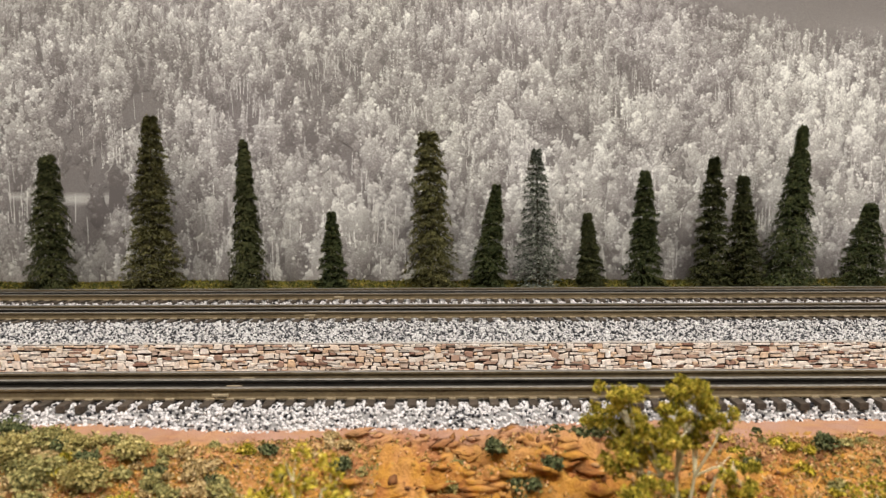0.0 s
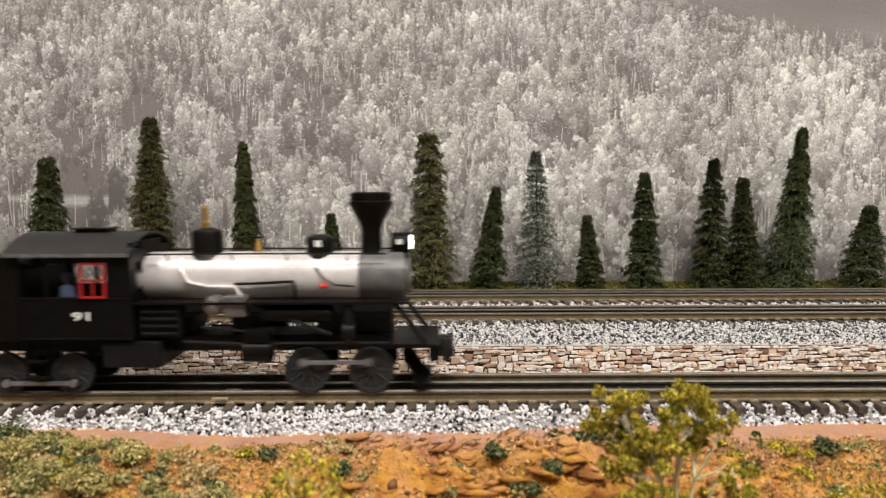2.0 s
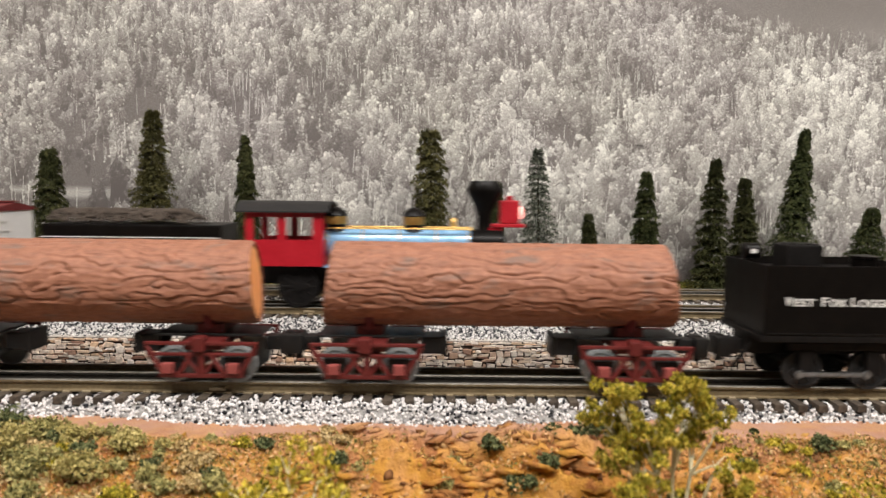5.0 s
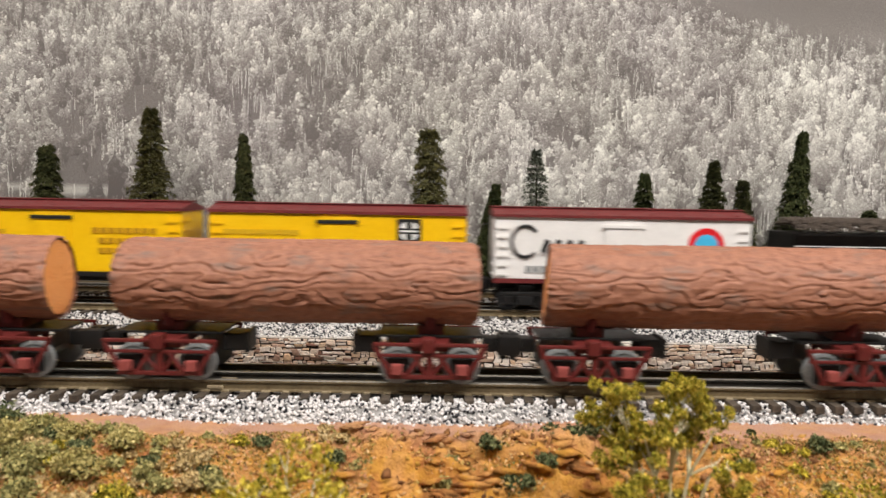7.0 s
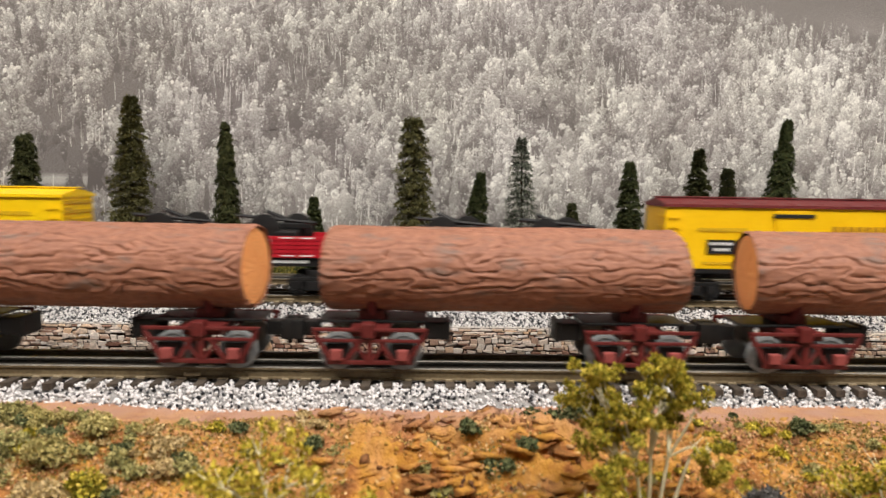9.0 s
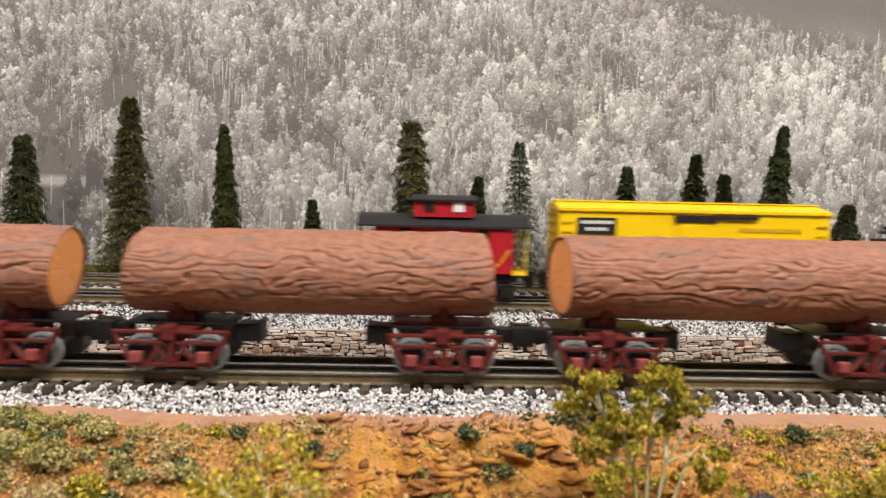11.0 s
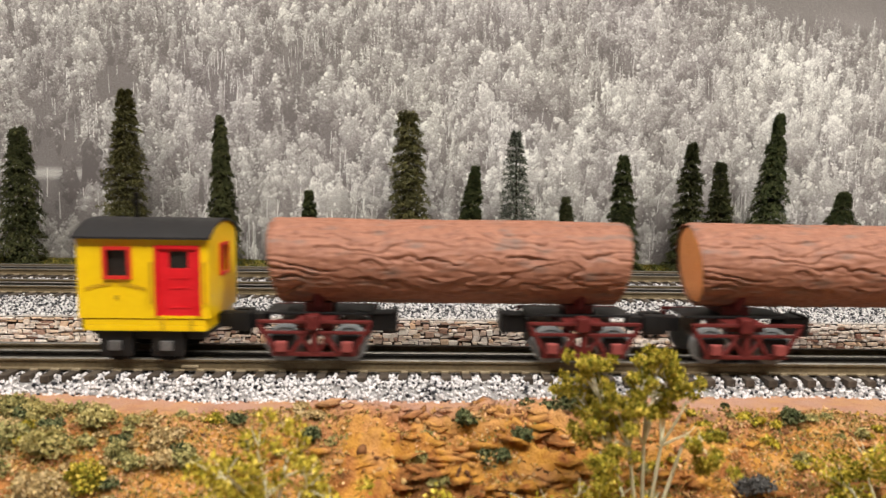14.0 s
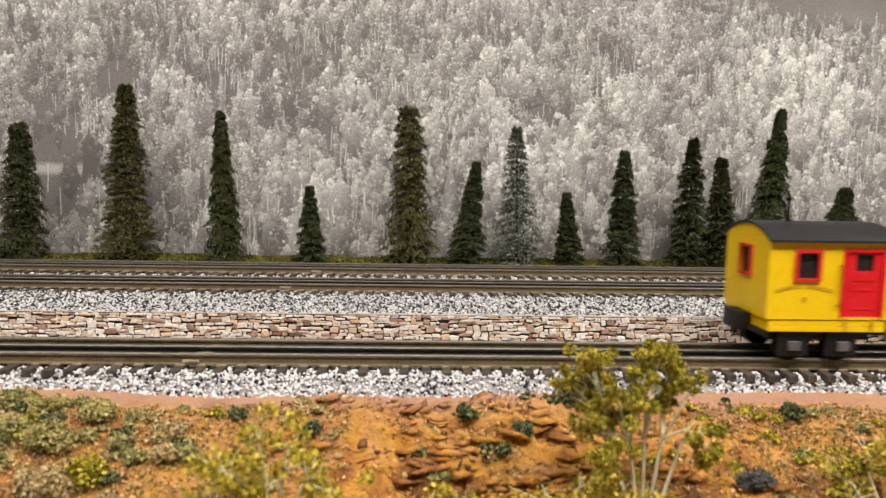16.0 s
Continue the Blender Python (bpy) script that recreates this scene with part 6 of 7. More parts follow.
def log_car():
    t = thing("log_car", "oxide red log car trucks with black couplers", "log car", "logging train")
    for x in (-0.0725, 0.0725):
        h = arch_truck(t, x, M_OXIDE, M_OXIDE_PALE)
        s = 1 if x > 0 else -1
        bm = box(bmesh.new(), -0.0075, 0.0075, -0.0105, 0.0105, 0.0262, 0.0315, 0.0006)
        for q in (-1, 1):
            rod(bm, (0, q * 0.0105, 0.0312), (0, q * 0.0155, 0.0385), 0.0035, 0.0022, 8)
        part("log_bunk", bm, M_OXIDE, h, "oxide red log saddle")
        bm = box(bmesh.new(), -0.0435 if s > 0 else 0.0285, -0.0285 if s > 0 else 0.0435, -0.008, 0.008, 0.0148, 0.0245, 0.0012)
        box(bm, (-0.0435 if s > 0 else 0.0405), (-0.0405 if s > 0 else 0.0435), -0.0095, 0.0095, 0.014, 0.0256, 0.0008)
        part("draft_box", bm, M_PLASTIC, h, "black plastic coupler pocket")
        coupler(h, s * 0.0295, s * 0.0458, 0.0196)
    return t


def caboose():
    t = thing("caboose", "small yellow bobber caboose with red door", "caboose", "logging train")
    L, Wd = 0.0342, 0.0258
    win, door = (-0.0197, -0.0067, 0.0475, 0.0632), (0.0069, 0.0288, 0.0268, 0.0645)
    body = part("floor_deck", box(bmesh.new(), -L + 0.0015, L - 0.0015, -Wd + 0.0015, Wd - 0.0015, 0.025, 0.0265), M_YELLOW, t)
    for s in (-1, 1):
        bm = bmesh.new()
        y0, y1 = sorted((s * Wd, s * (Wd - 0.0012)))
        side_plate(bm, -L, L, 0.0252, 0.0692, [win, door], y0, y1)
        part("side_wall", bm, M_YELLOW, body, "bright yellow side wall")
    for s in (-1, 1):
        bm = bmesh.new()
        xa, xb = sorted((s * L, s * (L - 0.0012)))
        for y0, y1, z0, z1 in ((-Wd + 0.0013, -0.0062, 0.0252, 0.0692), (0.0062, Wd - 0.0013, 0.0252, 0.0692), (-0.0061, 0.0061, 0.0252, 0.0475), (-0.0061, 0.0061, 0.0632, 0.0692)):
            box(bm, xa, xb, y0, y1, z0, z1)
        seg = 14
        prev = None
        for k in range(seg):
            ya, yb = -0.0245 + 0.049 * k / seg, -0.0245 + 0.049 * (k + 1) / seg
            zt = 0.0692 + 0.0072 * (1 - abs((ya + yb) / 2 / 0.0265) ** 2.2)
            box(bm, xa, xb, ya, yb, 0.0693, zt)
        part("end_wall", bm, M_YELLOW, body)
        bm = bmesh.new()
        xo0, xo1 = sorted((s * (L + 0.0001), s * (L + 0.0014)))
        for q0, q1, z0, z1 in ((-0.0072, -0.0056, 0.0462, 0.0645), (0.0056, 0.0072, 0.0462, 0.0645), (-0.0055, 0.0055, 0.0462, 0.0478), (-0.0055, 0.0055, 0.0629, 0.0645)):
            box(bm, xo0, xo1, q0, q1, z0, z1)
        part("window_frame", bm, M_REDFRAME, body, "red painted window frame")
        part("window_pane", box(bmesh.new(), min(s * (L - 0.0022), s * (L - 0.0017)), max(s * (L - 0.0022), s * (L - 0.0017)), -0.0062, 0.0062, 0.047, 0.064), M_GLASSDARK, body)
    bm = box(bmesh.new(), -0.0322, 0.0322, -Wd + 0.0003, Wd - 0.0003, 0.0182, 0.0213, 0.0003)
    box(bm, -0.0322, 0.0322, -Wd + 0.0005, Wd - 0.0005, 0.0215, 0.0247)
    part("side_sill", bm, M_YELLOW, body, "yellow side sill")
    for s in (-1, 1):
        y0, y1 = sorted((s * (Wd + 0.0001), s * (Wd + 0.0013)))
        bm = bmesh.new()
        frame_bars(bm, win[0] - 0.0008, win[1] + 0.0008, win[2] - 0.001, win[3] + 0.0008, y0, y1, 0.0018)
        part("window_frame", bm, M_REDFRAME, body, "red painted window frame")
        yy = s * (Wd - 0.0018)
        part("window_pane", box(bmesh.new(), win[0], win[1], yy - 0.0002, yy + 0.0002, win[2], win[3]), M_GLASSDARK, body)
        bm = bmesh.new()
        d0, d1 = sorted((s * (Wd - 0.0012), s * (Wd - 0.0002)))
        side_plate(bm, door[0], door[1], door[2], door[3] - 0.0, [(0.0134, 0.0233, 0.0525, 0.0615)], d0, d1)
        e0, e1 = sorted((s * (Wd - 0.0001), s * (Wd + 0.0008)))
        g0, g1 = sorted((s * (Wd - 0.0003), s * (Wd + 0.0001)))
        for z in (0.047, 0.0415, 0.031):
            box(bm, 0.0128, 0.0238, g0, g1, z, z + 0.0006)
        box(bm, door[0] - 0.0008, door[1] + 0.0008, e0, e1, door[3] - 0.0016, door[3] + 0.0004)
        box(bm, door[0] - 0.0008, door[0] + 0.001, e0, e1, door[2], door[3] - 0.0016)
        box(bm, door[1] - 0.001, door[1] + 0.0008, e0, e1, door[2], door[3] - 0.0016)
        dr = part("door", bm, M_RED, body, "bright red panelled door")
        part("door_pane", box(bmesh.new(), 0.0134, 0.0233, yy - 0.0002, yy + 0.0002, 0.0525, 0.0615), M_GLASSDARK, dr)
        for x in (0.0045, 0.0318):
            bm = bmesh.new()
            yo = s * (Wd + 0.0016)
            rod(bm, (x, yo, 0.0335), (x, yo, 0.0555), 0.0005, seg=6)
            for z in (0.0335, 0.0555):
                rod(bm, (x, yo, z), (x, s * Wd, z), 0.0005, seg=6)
            part("grab_iron", bm, M_ORANGE, body)
        bm = bmesh.new()
        for x in (0.0095, 0.0245):
            box(bm, x - 0.0005, x + 0.0005, e0, e1, 0.0185, 0.0262)
        part("step_strap", bm, M_GHOST, body)
        yl = s * (Wd + 0.0002)
        bm = bmesh.new()
        for k in range(11):
            x = -0.0285 + k * 0.00285
            zc = 0.0405 + 0.0025 * (1 - ((k - 5) / 5) ** 2)
            if k != 5:
                for dz in (0.0, 0.0011):
                    box(bm, x - 0.0013, x + 0.0009, min(yl, yl + s * 0.0002), max(yl, yl + s * 0.0002), zc + dz, zc + dz + 0.0007)
        box(bm, -0.0152, -0.0128, min(yl, yl + s * 0.0002), max(yl, yl + s * 0.0002), 0.0355, 0.0378)
        part("worn_lettering", bm, M_GHOST, body, "faint unreadable gold lettering")
    roof = part("roof", arch_roof(-0.0356, 0.0356, 0.0285, 0.0693, 0.078, 0.0012), M_ROOFBLACK, t, "curved charcoal roof", smooth=True)
    bm = turned(bmesh.new(), [(0.0013, 0.0775), (0.0013, 0.0895), (0.0018, 0.0898), (0.0018, 0.0915), (0.001, 0.092)], "Z", (-0.0125, -0.001, 0), 12)
    part("chimney", bm, M_BLACK, roof, "thin black stovepipe", smooth=True)
    bm = box(bmesh.new(), -0.0285, 0.0285, -0.019, 0.019, 0.0122, 0.018, 0.0006)
    for s in (-1, 1):
        for x in (-0.0165, 0.0105):
            box(bm, x - 0.0085, x + 0.0085, min(s * 0.0205, s * 0.0228), max(s * 0.0205, s * 0.0228), 0.0035, 0.0179, 0.0006)
    part("underframe", bm, M_PLASTIC, t, "black underframe and axle guards")
    for s in (-1, 1):
        for x in (-0.0165, 0.0105):
            part("axle_box", box(bmesh.new(), x - 0.0032, x + 0.0032, min(s * 0.0229, s * 0.0255), max(s * 0.0229, s * 0.0255), 0.0072, 0.0125, 0.0006), M_GRAPHITE, t, "grey axle box")
    for x in (-0.0165, 0.0105):
        wheelset(t, x, 0.0086, spokes=0, mat=M_BLACK_DIRTY, turn=False)
    coupler(t, -0.0322, -0.0425, 0.0205)
    coupler(t, 0.0322, 0.0475, 0.02)
    t.scale = (1, 1, 0.982)
    return t


def freight_truck(parent, x):
    h = new("truck")
    h.parent, h.location = parent, (x, 0, 0)
    h.empty_display_size = 0.01
    for s in (-1, 1):
        y0, y1 = sorted((s * 0.0205, s * 0.0228))
        bm = box(bmesh.new(), -0.0205, 0.0205, y0, y1, 0.012, 0.0152, 0.0005)
        box(bm, -0.007, 0.007, y0, y1, 0.0045, 0.0119, 0.0008)
        for q in (-1, 1):
            box(bm, q * 0.0145 - 0.004, q * 0.0145 + 0.004, y0, y1 + (0.001 if s > 0 else 0), 0.0055, 0.0119, 0.0006)
        part("side_frame", bm, M_PLASTIC, h)
    part("bolster", box(bmesh.new(), -0.006, 0.006, -0.0204, 0.0204, 0.012, 0.0205, 0.0005), M_PLASTIC, h)
    for q in (-1, 1):
        wheelset(h, q * 0.0145, 0.0085, spokes=0, turn=False)
    return h


def reefer(paint, roof_paint, label, half=0.1015, wall_top=0.0755, planks=False):
    """Wooden-sided refrigerator car: framed body, roof with running board, ladders, doors, trucks. Rail top is z = 0."""
    t = thing("refrigerator_car", label, "railway car", "passing freight train")
    Wd = 0.0245
    bm = box(bmesh.new(), -half, half, -Wd, Wd, 0.0262, wall_top, 0.0005)
    if planks:
        # board joints as thin raised battens
        for k in range(40):
            x = -half + 0.0025 + k * (2 * half - 0.005) / 39
            for s in (-1, 1):
                box(bm, x - 0.0016, x + 0.0016, min(s * Wd, s * (Wd + 0.00025)), max(s * Wd, s * (Wd + 0.00025)), 0.0275, wall_top - 0.003)
    body = part("body", bm, paint, t)
    bm = bmesh.new()
    for s in (-1, 1):
        box(bm, -half - 0.0003, half + 0.0003, min(s * (Wd + 0.0003), s * (Wd + 0.0012)), max(s * (Wd + 0.0003), s * (Wd + 0.0012)), 0.0228, 0.0262)
    part("side_sill", bm, M_MAROON if paint is M_WHITE else M_PLASTIC, t)
    part("underframe", box(bmesh.new(), -half, half, -0.009, 0.009, 0.0165, 0.0261, 0.0005), M_PLASTIC, t)
    # shallow gabled roof with fascia and running board
    bm = bmesh.new()
    e, w, zt = half + 0.0012, Wd + 0.0016, wall_top
    sec = [(-w, zt - 0.0004), (-w, zt + 0.0018), (0, zt + 0.0066), (w, zt + 0.0018), (w, zt - 0.0004)]
    a = [bm.verts.new((-e, y, z)) for y, z in sec]
    b = [bm.verts.new((e, y, z)) for y, z in sec]
    for k in range(5):
        bm.faces.new((a[k], a[(k + 1) % 5], b[(k + 1) % 5], b[k]))
    bm.faces.new(a)
    bm.faces.new(b)
    roof = part("roof", bm, roof_paint, t)
    bm = box(bmesh.new(), -e - 0.001, e + 0.001, -0.004, 0.004, zt + 0.0067, zt + 0.0076, 0.0002)
    for k in range(9):
        x = -e + 0.012 + k * (2 * e - 0.024) / 8
        box(bm, x - 0.0005, x + 0.0005, -0.0225, 0.0225, zt + 0.0024, zt + 0.0032)
    part("running_board", bm, roof_paint, roof)
    for s in (-1, 1):
        y0, y1 = sorted((s * (Wd + 0.0003), s * (Wd + 0.0011)))
        bm = box(bmesh.new(), -0.014, 0.014, y0, y1, 0.0285, 0.073, 0.0003)
        door = part("door", bm, paint, body)
        yb0, yb1 = sorted((s * (Wd + 0.0012), s * (Wd + 0.002)))
        for z in (0.0675, 0.0285):
            part("hinge_bar", box(bmesh.new(), -0.0165, 0.0165, yb0, yb1, z, z + 0.003, 0.0003), M_WHITE if paint is M_WHITE else M_INK, door)
        for x in (half - 0.0065, -half + 0.0065):
            bm = bmesh.new()
            for k in range(6):
                z = 0.0295 + k * 0.0075
                box(bm, x - 0.0045, x + 0.0045, yb0, yb1, z, z + 0.0008)
            part("ladder", bm, paint, body)
    for s in (-1, 1):
        bm = bmesh.new()
        for k in range(6):
            z = 0.0295 + k * 0.0075
            box(bm, min(s * (half + 0.0008), s * (half + 0.0018)), max(s * (half + 0.0008), s * (half + 0.0018)), -0.02, -0.01, z, z + 0.0009)
        part("end_ladder", bm, paint, body)
    bm = bmesh.new()
    for x in (-0.004, 0.004):
        box(bm, x - 0.0004, x + 0.0004, -Wd - 0.001, -Wd - 0.0004, 0.0195, 0.0262)
    box(bm, -0.004, 0.004, -Wd - 0.001, -Wd - 0.0004, 0.0188, 0.0196)
    part("door_step", bm, paint, body)
    for s in (-1, 1):
        freight_truck(t, s * (half - 0.026))
        coupler(t, s * half, s * (half + 0.011), 0.0185, 0.006)
    return t, body, Wd


def bars_of_text(name, body, mat, y, lines, parent_label="faded unreadable lettering"):
    """Unreadable lettering as rows of small bars: (x centre, z, width, height, count)."""
    bm = bmesh.new()
    for xc, z, w, h, n in lines:
        for k in range(n):
            x = xc - w / 2 + (k + 0.5) * w / n
            box(bm, x - w / n * 0.36, x + w / n * 0.36, y - 0.0002, y, z - h / 2, z + h / 2)
    return part(name, bm, mat, body, parent_label)


def cross_emblem(body, x, z, y, half=0.0095):
    """Square black emblem: white disc with a black cross."""
    sq = part("emblem", box(bmesh.new(), x - half, x + half, y - 0.0004, y, z - half, z + half), M_INK, body, "black square emblem with a white cross disc")
    bm = bmesh.new()
    for q0, q1 in ((0.06, 1.5), (1.64, 3.08), (3.2, 4.64), (4.78, 6.22)):
        c = Vector((x + 0.003 * math.cos((q0 + q1) / 2), y - 0.0005, z + 0.003 * math.sin((q0 + q1) / 2)))
        ring = [bm.verts.new(c)] + [bm.verts.new(c + Vector((math.cos(q0 + (q1 - q0) * k / 6), 0, math.sin(q0 + (q1 - q0) * k / 6))) * half * 0.52) for k in range(7)]
        bm.faces.new(ring)
    part("disc", bm, M_LETTER, sq)
    bm = box(bmesh.new(), x - half * 0.75, x + half * 0.75, y - 0.0008, y - 0.0005, z - 0.0007, z + 0.0007)
    part("band", bm, M_LETTER, sq)


def far_train():
    cars = []
    # pale blue engine with red cab
    e = thing("steam_locomotive", "old-time locomotive with pale blue boiler and red cab", "locomotive", "passing freight train")
    bm = turned(bmesh.new(), [(0.0118, -0.13), (0.0122, -0.128), (0.0122, -0.012), (0.0118, -0.0115)], "X", (0, 0, 0.0515), 36)
    part("boiler", bm, M_BLUE, e, "glossy pale blue boiler", smooth=True)
    for x in (-0.128, -0.1, -0.07, -0.04, -0.014):
        part("boiler_band", turned(bmesh.new(), [(0.0125, x), (0.0125, x + 0.0012)], "X", (0, 0, 0.0515), 36), M_BRASS, e, "thin brass boiler band", smooth=True)
    part("smokebox", turned(bmesh.new(), [(0.0122, -0.0113), (0.0124, -0.0105), (0.0124, 0.0155), (0.0105, 0.0172), (0.003, 0.018)], "X", (0, 0, 0.0515), 36), M_BLACK, e, "black smokebox", smooth=True)
    bm = turned(bmesh.new(), [(0.0065, 0.061), (0.0052, 0.064), (0.0055, 0.074), (0.009, 0.084), (0.0148, 0.0945), (0.0148, 0.0965), (0.0122, 0.1025), (0.0118, 0.1032), (0.0095, 0.1028)], "Z", (0, 0, 0), 32)
    part("smokestack", bm, M_BLACK, e, "black diamond smokestack", smooth=True)
    bm = box(bmesh.new(), 0.0125, 0.0285, -0.0055, 0.0055, 0.0685, 0.0875, 0.0012)
    box(bm, 0.006, 0.033, -0.006, 0.006, 0.0655, 0.0684, 0.0006)
    box(bm, 0.0035, 0.0145, -0.0045, 0.0045, 0.0595, 0.0654, 0.0006)
    turned(bm, [(0.0032, 0.0875), (0.0032, 0.0905), (0.0015, 0.0915)], "Z", (0.0205, 0, 0), 14)
    lamp = part("headlamp", bm, M_CRIMSON, e, "red box headlamp, lit")
    part("lens", turned(bmesh.new(), [(0.005, 0.0284), (0.005, 0.0305), (0.0033, 0.0318), (0.0005, 0.032)], "X", (0, 0, 0.0775), 20), M_LAMPRED, lamp, "glowing reddish lamp glass", smooth=True)
    for x, w in ((-0.058, 0.0082), (-0.122, 0.0085)):
        bm = turned(bmesh.new(), [(w * 1.15, 0.0615), (w * 0.95, 0.064), (w, 0.0665), (w, 0.0735), (w * 1.12, 0.074), (w * 0.95, 0.0775), (w * 0.3, 0.081)], "Z", (x, 0, 0), 24)
        dome = part("dome", bm, M_BLACK, e, "dark dome with a brass band", smooth=True)
        part("dome_band", turned(bmesh.new(), [(w * 1.03, 0.067), (w * 1.05, 0.0675), (w * 1.05, 0.073), (w * 1.03, 0.0735)], "Z", (x, 0, 0), 24), M_BRASS, dome, smooth=True)
    part("bell", turned(bmesh.new(), [(0.0035, 0.0655), (0.0026, 0.0685), (0.0018, 0.0715), (0.0006, 0.073)], "Z", (-0.025, 0, 0), 16), M_BRASS, e, "small brass bell", smooth=True)
    for s in (-1, 1):
        bm = bmesh.new()
        pipe(bm, [Vector(p) for p in ((-0.128, s * 0.0125, 0.064), (-0.06, s * 0.0126, 0.0642), (-0.01, s * 0.0125, 0.064))], 0.0007)
        part("handrail", bm, M_BRASS, e, "brass handrail")
        part("running_board", box(bmesh.new(), -0.128, 0.02, min(s * 0.011, s * 0.022), max(s * 0.011, s * 0.022), 0.033, 0.0345), M_BLUE, e)
        part("cylinder", turned(bmesh.new(), [(0.0068, -0.012), (0.0075, -0.011), (0.0075, 0.011), (0.0068, 0.012)], "X", (0, s * 0.0195, 0.0185), 20), M_BLACK, e, smooth=True)
        part("main_rod", box(bmesh.new(), -0.105, -0.012, min(s * 0.02, s * 0.0212), max(s * 0.02, s * 0.0212), 0.017, 0.0188), M_LETTER, e, "pale main rod")
    bm = bmesh.new()
    for s in (-1, 1):
        side_plate(bm, -0.19, -0.129, 0.034, 0.077, [(-0.184, -0.165, 0.055, 0.073), (-0.158, -0.137, 0.055, 0.073)], s * 0.0235 - 0.0006, s * 0.0235 + 0.0006)
    box(bm, -0.1302, -0.129, -0.0229, 0.0229, 0.034, 0.055)
    for y in (-0.0215, 0, 0.0215):
        box(bm, -0.1302, -0.129, y - 0.0018, y + 0.0014, 0.0551, 0.077)
    part("cab", bm, M_CRIMSON, e, "bright red cab with arched windows")
    part("cab_roof", arch_roof(-0.199, -0.124, 0.0275, 0.0778, 0.0855, 0.0012), M_ROOFBLACK, e, "curved black cab roof", smooth=True)
    bm = box(bmesh.new(), -0.19, 0.03, -0.009, 0.009, 0.018, 0.0335, 0.0008)
    box(bm, 0.026, 0.032, -0.022, 0.022, 0.017, 0.024, 0.0006)
    part("frame", bm, M_BLACK_DIRTY, e)
    for x, r in ((-0.15, 0.0165), (-0.105, 0.0165), (-0.018, 0.0085), (0.014, 0.0085)):
        wheelset(e, x, r, spokes=12, mat=M_BLACK_DIRTY, turn=False)
    cars.append((e, 0.714))
    # tender
    t = thing("tender", "black tender with a heaped dark load", "tender", "passing freight train")
    bm = box(bmesh.new(), -0.071, 0.071, -0.0235, 0.0235, 0.029, 0.066, 0.0015)
    tank = part("tank", bm, M_BLACK, t, "black tank with white stripes")
    bm = bmesh.new()
    for z in (0.0555, 0.031):
        box(bm, -0.0705, 0.0705, -0.024, -0.0236, z, z + 0.0007)
    part("stripe", bm, M_LETTER, tank)
    r = np.random.default_rng(9)
    c = np.stack([r.uniform(-0.068, 0.045, 1500), r.uniform(-0.022, 0.022, 1500), np.zeros(1500)], 1)
    c[:, 2] = 0.066 + 0.011 * np.clip(1 - (np.abs(c[:, 1]) / 0.024) ** 3, 0, 1) * np.clip((0.055 - c[:, 0]) / 0.02, 0, 1) * np.clip((c[:, 0] + 0.075) / 0.01, 0, 1) - r.uniform(0, 0.0015, 1500)
    tagged(lumps("fuel_load", c, r.uniform(0.0012, 0.0026, 1500), surface("cordwood_load", (0.04, 0.03, 0.024), (0.11, 0.085, 0.066), 400, 0.9, bump=0.4), r, t), label="heaped brown-grey fuel", kind="stuff")
    part("underframe", box(bmesh.new(), -0.071, 0.071, -0.02, 0.02, 0.019, 0.0288, 0.0006), M_PLASTIC, t)
    for s in (-1, 1):
        freight_truck(t, s * 0.042)
    cars.append((t, 0.433))
    # white car
    t, body, w = reefer(M_WHITE, M_MAROON, "white refrigerator car with maroon roof and script lettering")
    bm = bmesh.new()
    for k in range(10):
        a0, a1 = 0.7 + k * 0.48, 0.7 + (k + 1) * 0.48
        rod(bm, (-0.077 + 0.011 * math.cos(a0), -w - 0.0005, 0.056 + 0.0125 * math.sin(a0)), (-0.077 + 0.011 * math.cos(a1), -w - 0.0005, 0.056 + 0.0125 * math.sin(a1)), 0.0013, seg=6)
    for x in (-0.061, -0.052, -0.043, -0.034):
        rod(bm, (x - 0.002, -w - 0.0005, 0.0475), (x + 0.002, -w - 0.0005, 0.0575), 0.0022, seg=6)
    part("script_bars", bm, M_INK, body, "flowing black brand script as plain strokes")
    bars_of_text("small_lettering", body, M_ZINC, -w - 0.0006, ((-0.06, 0.034, 0.034, 0.0055, 6),), "pale grey lettering")
    ring = part("emblem", turned(bmesh.new(), [(0.0145, -w - 0.0006), (0.0145, -w - 0.0003)], "Y", (0.066, 0, 0.0545), 30), M_RED, body, "round red and blue emblem")
    part("disc", turned(bmesh.new(), [(0.0095, -w - 0.0012), (0.0095, -w - 0.0007)], "Y", (0.066, 0, 0.0545), 30), M_CYAN, ring)
    cars.append((t, 0.2255))
    # yellow cars
    t, body, w = reefer(M_GOLD, M_MAROON, "yellow refrigerator car with maroon roof and square emblem")
    cross_emblem(body, 0.0565, 0.0625, -w - 0.0006)
    for s in (-1, 1):
        part("end_panel", box(bmesh.new(), min(s * 0.1016, s * 0.1021), max(s * 0.1016, s * 0.1021), -0.0243, 0.0243, 0.0265, 0.0755), M_MAROON, body, "maroon painted end panel")
    bars_of_text("worn_lettering", body, M_GHOST, -w - 0.0005, ((-0.06, 0.06, 0.06, 0.004, 12), (-0.06, 0.045, 0.04, 0.004, 8), (0.056, 0.04, 0.04, 0.003, 8)))
    cars.append((t, 0.0))
    t, body, w = reefer(M_GOLD, M_MAROON, "yellow refrigerator car with maroon roof and dark lettering")
